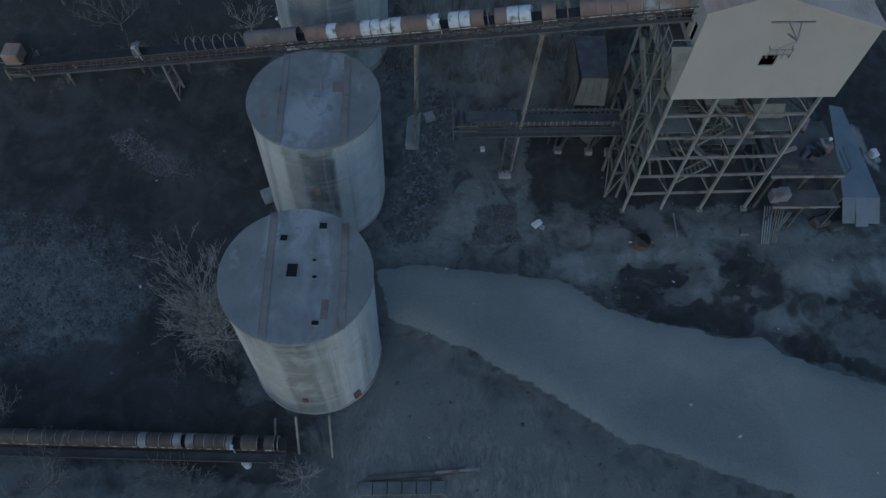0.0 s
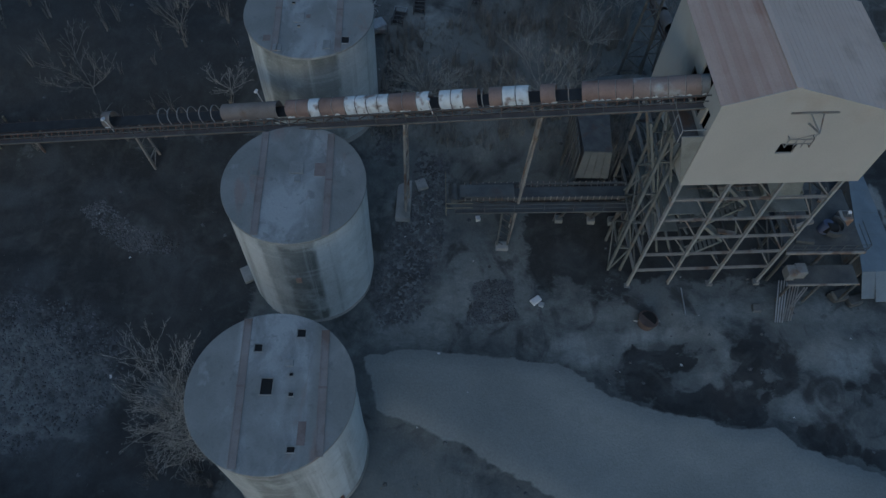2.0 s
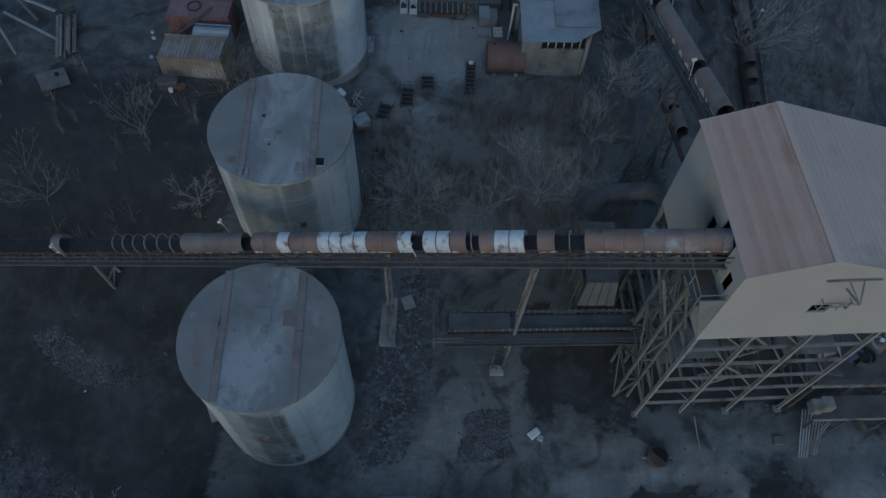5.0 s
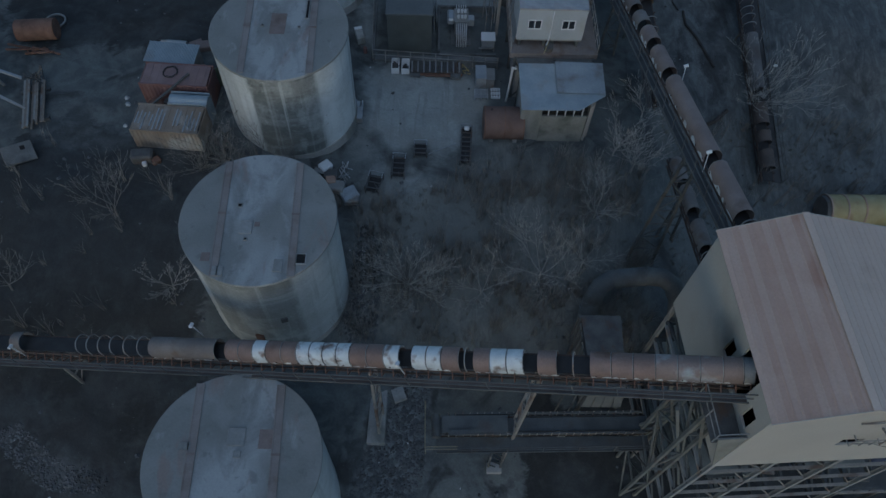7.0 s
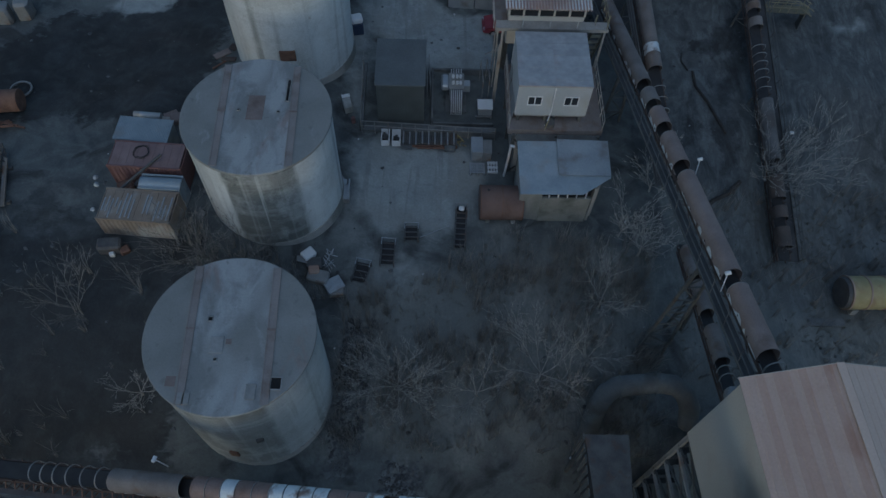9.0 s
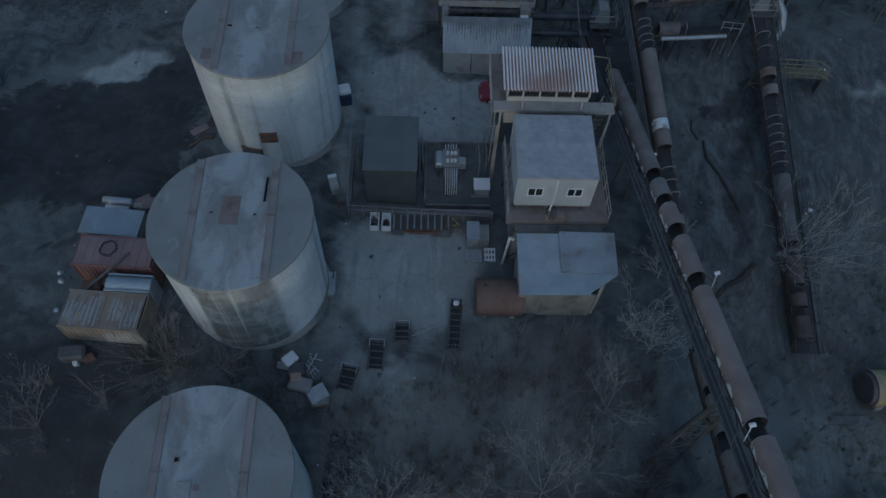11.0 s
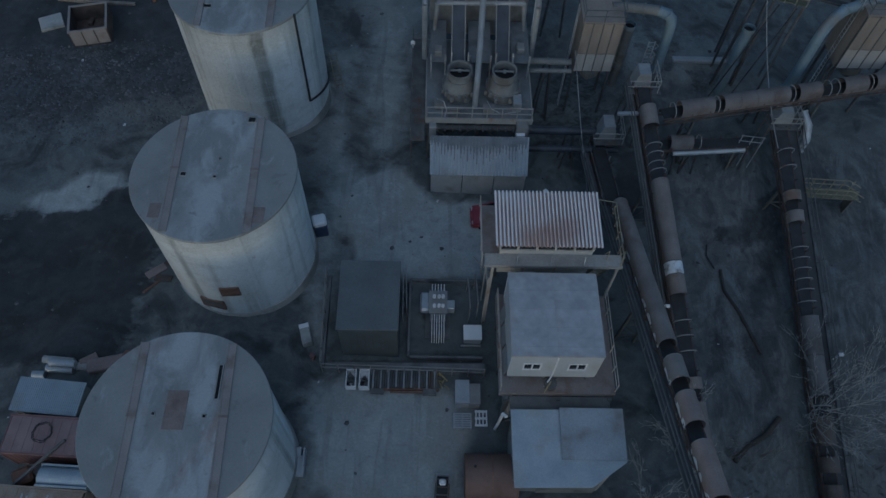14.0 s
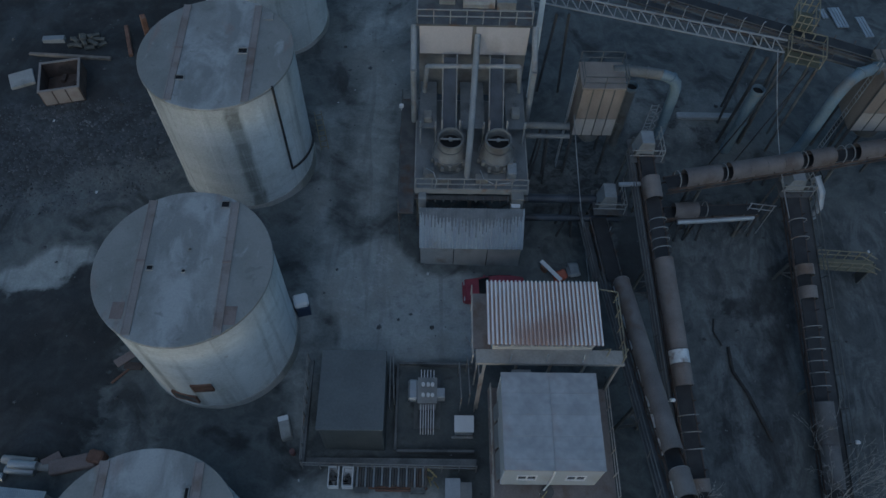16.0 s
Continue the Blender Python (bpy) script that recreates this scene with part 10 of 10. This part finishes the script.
for k in range(14):
    box(bm, rnd.uniform(-1, 1), rnd.uniform(-1, 1), 0.25, rnd.uniform(0.2, 0.7), rnd.uniform(0.2, 0.6), rnd.uniform(0.1, 0.4), rnd.uniform(0, 90))
part("scrap_fill", bm, STRINGER, skip, "rusty scrap inside")
for x, y, w, d, h, t, m, lab in ((-25.5, 94.3, 1.7, 1.5, 0.25, 25, CONCRETE, "pale flat slab beside the skip"), (-22.6, 96.7, 6.2, 0.25, 0.25, -3, WOODPALE, "long pale timber on the ground"), (-24.2, 98.3, 1.6, 0.5, 0.4, 5, GALVDULL, "pale grey bundle on the ground"), (-13.7, 98.8, 0.9, 0.9, 0.6, 0, GALV, "pale block behind the silo")):
    ob = thing("ground_slab" if m is CONCRETE else "timber_baulk" if m is WOODPALE else "pale_bundle", lab, "slab" if m is CONCRETE else "timber" if m is WOODPALE else "bundle", (x, y, gz(x, y) - 0.03), t)
    boxes("piece", m, ob, (0, 0, h / 2, w, d, h), bevel=0.03)
junk(-21.8, 98.2, 0, tuple(("broken_wood", BROKENWOOD, 1.3 * math.cos(2.4 * k) * (k / 14) ** 0.5, 0.8 * math.sin(2.4 * k) * (k / 14) ** 0.5, 0.62 - 0.035 * k, 0.5 + 0.25 * (k % 3), 0.28, 0.22, (k * 53) % 50 - 25) for k in range(14)), "heap of broken grey wood")
junk(-17.0, 98.6, 0, (("rusty_arm", RUST, 0, 0, 1.4, 0.4, 0.5, 2.8, 9), ("bucket", RUST, 0.8, 0.3, 0.5, 1.5, 1.2, 0.9, 4), ("rusty_beam", RUST, -1.6, -0.2, 0.4, 0.3, 3.0, 0.3, 6)), "rusty digger arm and bucket")
bench = thing("side_ladder", "short yellowed ladder frame leaning by the silo", "ladder", (-3.2, 90.3, gz(-3.2, 90.3)), 14)
bm = bmesh.new()
for x in (-0.25, 0.25):
    bar(bm, (x, -1.6, 0.05), (x, 1.6, 0.5), 0.07)
for k in range(7):
    bar(bm, (-0.25, -1.4 + 0.45 * k, 0.1 + 0.06 * k), (0.25, -1.4 + 0.45 * k, 0.1 + 0.06 * k), 0.05)
part("ladder_frame", bm, YELLOWGRIME, bench)

ring = thing("wire_ring", "pale ring of wire beside the old boiler", "ring", (-27.2, 68.8, gz(-27.2, 68.8)))
bm = bmesh.new()
for k in range(20):
    a, b2 = 2 * math.pi * k / 20, 2 * math.pi * (k + 1) / 20
    bar(bm, (0.75 * math.cos(a), 0.75 * math.sin(a), 0.12), (0.75 * math.cos(b2), 0.75 * math.sin(b2), 0.12), 0.12)
part("ring_body", bm, STEELGREY, ring)
for x, y in ((-30.4, 76.0), (-29.0, 76.6)):
    bag = thing("bulk_bag", "tall pale bulk bag at the yard edge", "bag", (x, y, gz(x, y) - 0.1), 8, "bulk bags")
    bm = bmesh.new()
    box(bm, 0, 0, 0.8, 1.15, 1.2, 1.7, bevel=0.2)
    for v in bm.verts:
        v.co += v.co.normalized() * 0.12 * noise.noise(v.co * 1.9 + Vector((x, y, 0)))
    part("bag_body", bm, STEELGREY, bag, "", True)

# ---- bare trees, brush and dry grass ----
def twig_mesh(rnd, height, spread, depth, trunk, lean=(0, 0), limbs=0):
    """Bare branching wood: returns (trunk verts, faces), (twig verts, faces)."""
    out = ([], []), ([], [])
    def stick(a, b, ra, rb, n, into):
        vs, fs = out[into]
        f = frame_of(a, b).to_3x3()
        base = len(vs)
        for p, r in ((a, ra), (b, rb)):
            for k in range(n):
                vs.append(p + f @ Vector((r * math.cos(6.283 * k / n), r * math.sin(6.283 * k / n), 0)))
        for k in range(n):
            fs.append((base + k, base + (k + 1) % n, base + n + (k + 1) % n, base + n + k))
    def grow(p, d, length, r, level):
        n = 3 if level < 2 else 2
        for s in range(n):
            q = p + d * (length / n)
            stick(p, q, r * (1 - 0.5 * s / n), r * (1 - 0.5 * (s + 1) / n), 6 if level == 0 else 3, 0 if level <= 1 else 1)
            p = q
            d = (d + Vector((rnd.uniform(-1, 1), rnd.uniform(-1, 1), rnd.uniform(-0.25, 0.35))) * 0.20).normalized()
            if 0 < level < depth:
                for k in range(2 if level == 1 and s else 1):
                    side = (d + Vector((rnd.uniform(-1, 1), rnd.uniform(-1, 1), rnd.uniform(-0.15, 0.75))) * 0.95).normalized()
                    grow(p, side, length * rnd.uniform(0.35, 0.7), max(0.011, r * 0.55), level + 1)
        if 0 < level < depth:
            grow(p, (d + Vector((rnd.uniform(-1, 1), rnd.uniform(-1, 1), 0.3)) * 0.25).normalized(), length * 0.6, max(0.011, r * 0.5), level + 1)
        if level == 0:
            m = rnd.choice((4, 5)) + int(3 * spread) + limbs
            for k in range(m):
                a = 6.283 * (k + rnd.uniform(-0.3, 0.3)) / m
                out_ = spread * rnd.uniform(0.45, 1.1)
                nd = (d * 0.55 + Vector((math.cos(a) * out_, math.sin(a) * out_, 0.15))).normalized()
                grow(p - d * length * rnd.uniform(0, 0.45), nd, height * rnd.uniform(0.28, 0.46), max(0.017, trunk * 0.34), 1)
    grow(Vector((0, 0, -0.2)), Vector((lean[0], lean[1], 1)).normalized(), height * 0.26, trunk, 0)
    return out


def mesh_of(name, data, material):
    me = bpy.data.meshes.new(name)
    me.from_pydata([tuple(v) for v in data[0]], [], data[1])
    me.materials.append(material)
    return me


# darker twig colour for trees on the bank, by the low conveyor and silo foot
TWIGDARK = mat("dark_twig", (0.17, 0.163, 0.15), (0.24, 0.23, 0.212), 0.9, 0, 2, 20, 0.1)


def bare_tree(x, y, height, spread, depth, seed, label, lean=(0, 0), limbs=0, trunk=0.085):
    rnd = random.Random(seed)
    ob = thing("bare_tree", label, "tree", (x, y, gz(x, y) - 0.1), 0, "bare trees")
    a, b2 = twig_mesh(rnd, height, spread, depth, trunk, lean, limbs)
    for n, dat in (("trunk", a), ("crown", b2)):
        o = new(n, mesh_of(n, dat, TWIGDARK if "dark bank" in label or "by the low conveyor" in label or "silo foot" in label else WOOD))
        o.parent = ob
    return ob


TREES = ((1.1, 47.6, 4.7, 1.3, 5, 1, "tall leafless tree with a wide pale crown", (0, 0), 6), (9.9, 48.4, 6.2, 1.1, 5, 2, "leafless tree with forked pale limbs", (0.05, 0)), (6.0, 47.6, 4.2, 0.9, 4, 3, "slender leafless tree in brush", (0, 0)),
         (-13.6, 22.6, 8.0, 0.62, 5, 4, "leafless tree crowding the silo wall", (-0.3, 0.0), 9), (-13.3, 21.0, 5.6, 0.8, 4, 14, "leafless shrub tree beside the coal", (-0.3, -0.05), 5), (-18.6, 51.2, 5.2, 0.8, 4, 5, "leafless tree on the dark bank", (-0.1, 0.1)),
         (-25.0, 46.4, 5.4, 0.9, 4, 6, "leafless tree low on the dark bank", (-0.1, 0.1)), (-11.5, 55.2, 6.0, 1.1, 4, 7, "leafless bushy tree at the silo foot", (-0.1, -0.1)), (-9.0, 55.0, 4.2, 1.1, 4, 17, "low leafless bush at the silo foot", (0, -0.1)),
         (29.4, 65.2, 7.2, 1.2, 5, 8, "leafless tree over the low conveyor", (0.1, 0.1), 2), (-14.4, 46.6, 3.6, 0.9, 4, 9, "low leafless tree by the silo", (0, 0)),
         (14.4, 53.6, 5.2, 0.7, 4, 10, "slender leafless tree in brush", (0, 0)), (17.6, 57.6, 5.4, 0.7, 4, 11, "slender leafless tree in brush", (0, 0)), (-27.5, 15.4, 4.8, 0.8, 4, 12, "leafless brushy tree by the low conveyor", (0.1, 0)), (-7.6, 11.6, 4.5, 0.6, 4, 13, "leafless brushy tree by thin posts", (0, 0)),
         (-23.4, 11.0, 5.0, 0.7, 4, 15, "leafless brushy tree by the low conveyor", (0, 0)), (-14.5, 10.6, 4.5, 0.7, 4, 16, "leafless brushy tree by the low conveyor", (0, 0)), (13.2, 49.8, 4.4, 0.8, 4, 19, "slender leafless tree in brush", (0, 0)),
         (16.3, 59.0, 5.6, 0.75, 4, 20, "slender leafless tree beside the conveyor", (0, 0)), (19.2, 63.3, 5.2, 0.7, 4, 21, "slender leafless tree beside the conveyor", (0.05, 0)))
for row in TREES:
    bare_tree(*row)


def brush(name, label, spots, material, h0, h1, n0):
    """A thicket of thin stems as one mesh."""
    rnd = random.Random(len(spots))
    verts, faces = [], []
    for x, y in spots:
        z = gz(x, y)
        h = rnd.uniform(h0, h1)
        for k in range(n0):
            a = rnd.uniform(0, 6.283)
            r = rnd.uniform(0.1, 0.55) * h
            base = Vector((x + rnd.uniform(-0.12, 0.12), y + rnd.uniform(-0.12, 0.12), z - 0.05))
            mid = base + Vector((math.cos(a) * r * 0.35, math.sin(a) * r * 0.35, h * 0.55))
            tip = base + Vector((math.cos(a) * r, math.sin(a) * r, h * rnd.uniform(0.75, 1.05)))
            w = 0.008 + 0.004 * h
            side = Vector((-math.sin(a), math.cos(a), 0)) * w
            b0 = len(verts)
            up = Vector((0, 0, w))
            verts += [base - side, base + side, mid + side * 0.7, mid - side * 0.7, tip, mid + up]
            faces += [(b0, b0 + 1, b0 + 2, b0 + 3), (b0 + 3, b0 + 2, b0 + 4), (b0, b0 + 3, b0 + 5), (b0 + 1, b0 + 5, b0 + 2), (b0 + 3, b0 + 4, b0 + 5), (b0 + 2, b0 + 5, b0 + 4)]
    me = bpy.data.meshes.new(name)
    me.from_pydata([tuple(v) for v in verts], [], faces)
    me.materials.append(material)
    return tagged(new(name, me), label, "brush", "", "stuff")


rnd = random.Random(21)


def spots_in(polys, n, clump=0.35):
    out = []
    tries = 0
    while len(out) < n and tries < n * 40:
        tries += 1
        p = polys[rnd.randrange(len(polys))]
        x, y = rnd.uniform(min(q[0] for q in p), max(q[0] for q in p)), rnd.uniform(min(q[1] for q in p), max(q[1] for q in p))
        if inside(p, x, y) and noise.noise((x * clump, y * clump, 9)) > rnd.uniform(-0.35, 0.3) and all(math.hypot(x - sx, y - sy) > 4.8 for sx, sy, *_ in SILOS):
            out.append((x, y))
    return out


BRUSHTWIG = mat("brush_twig", (0.19, 0.18, 0.165), (0.27, 0.26, 0.24), 0.9, 0, 1.0, 12, 0.05)
DRYGRASS = mat("dry_grass", (0.14, 0.137, 0.112), (0.22, 0.213, 0.18), 0.95, 0, 0.6, 10, 0.05, (0.11, 0.113, 0.09))
brush("thicket", "leafless grey-brown thicket", spots_in([GRASSES[0]], 900) + spots_in([BANKS[0]], 60) + spots_in([GRASSES[2]], 200) + spots_in([GRASSES[3]], 240), BRUSHTWIG, 0.8, 2.6, 9)
brush("silo_foot_brush", "leafless brush along the silo feet", spots_in([[(-14, 53), (-3.5, 52.6), (-4, 56), (-13.5, 57.5)], [(-17, 18), (-12.2, 18), (-12.4, 26), (-17, 25)]], 170), BRUSHTWIG, 0.8, 2.2, 12)
brush("dry_grass", "tufts of dry winter grass", spots_in([GRASSES[0], GRASSES[1], GRASSES[2], GRASSES[1]], 4200, 0.2), DRYGRASS, 0.15, 0.5, 8)
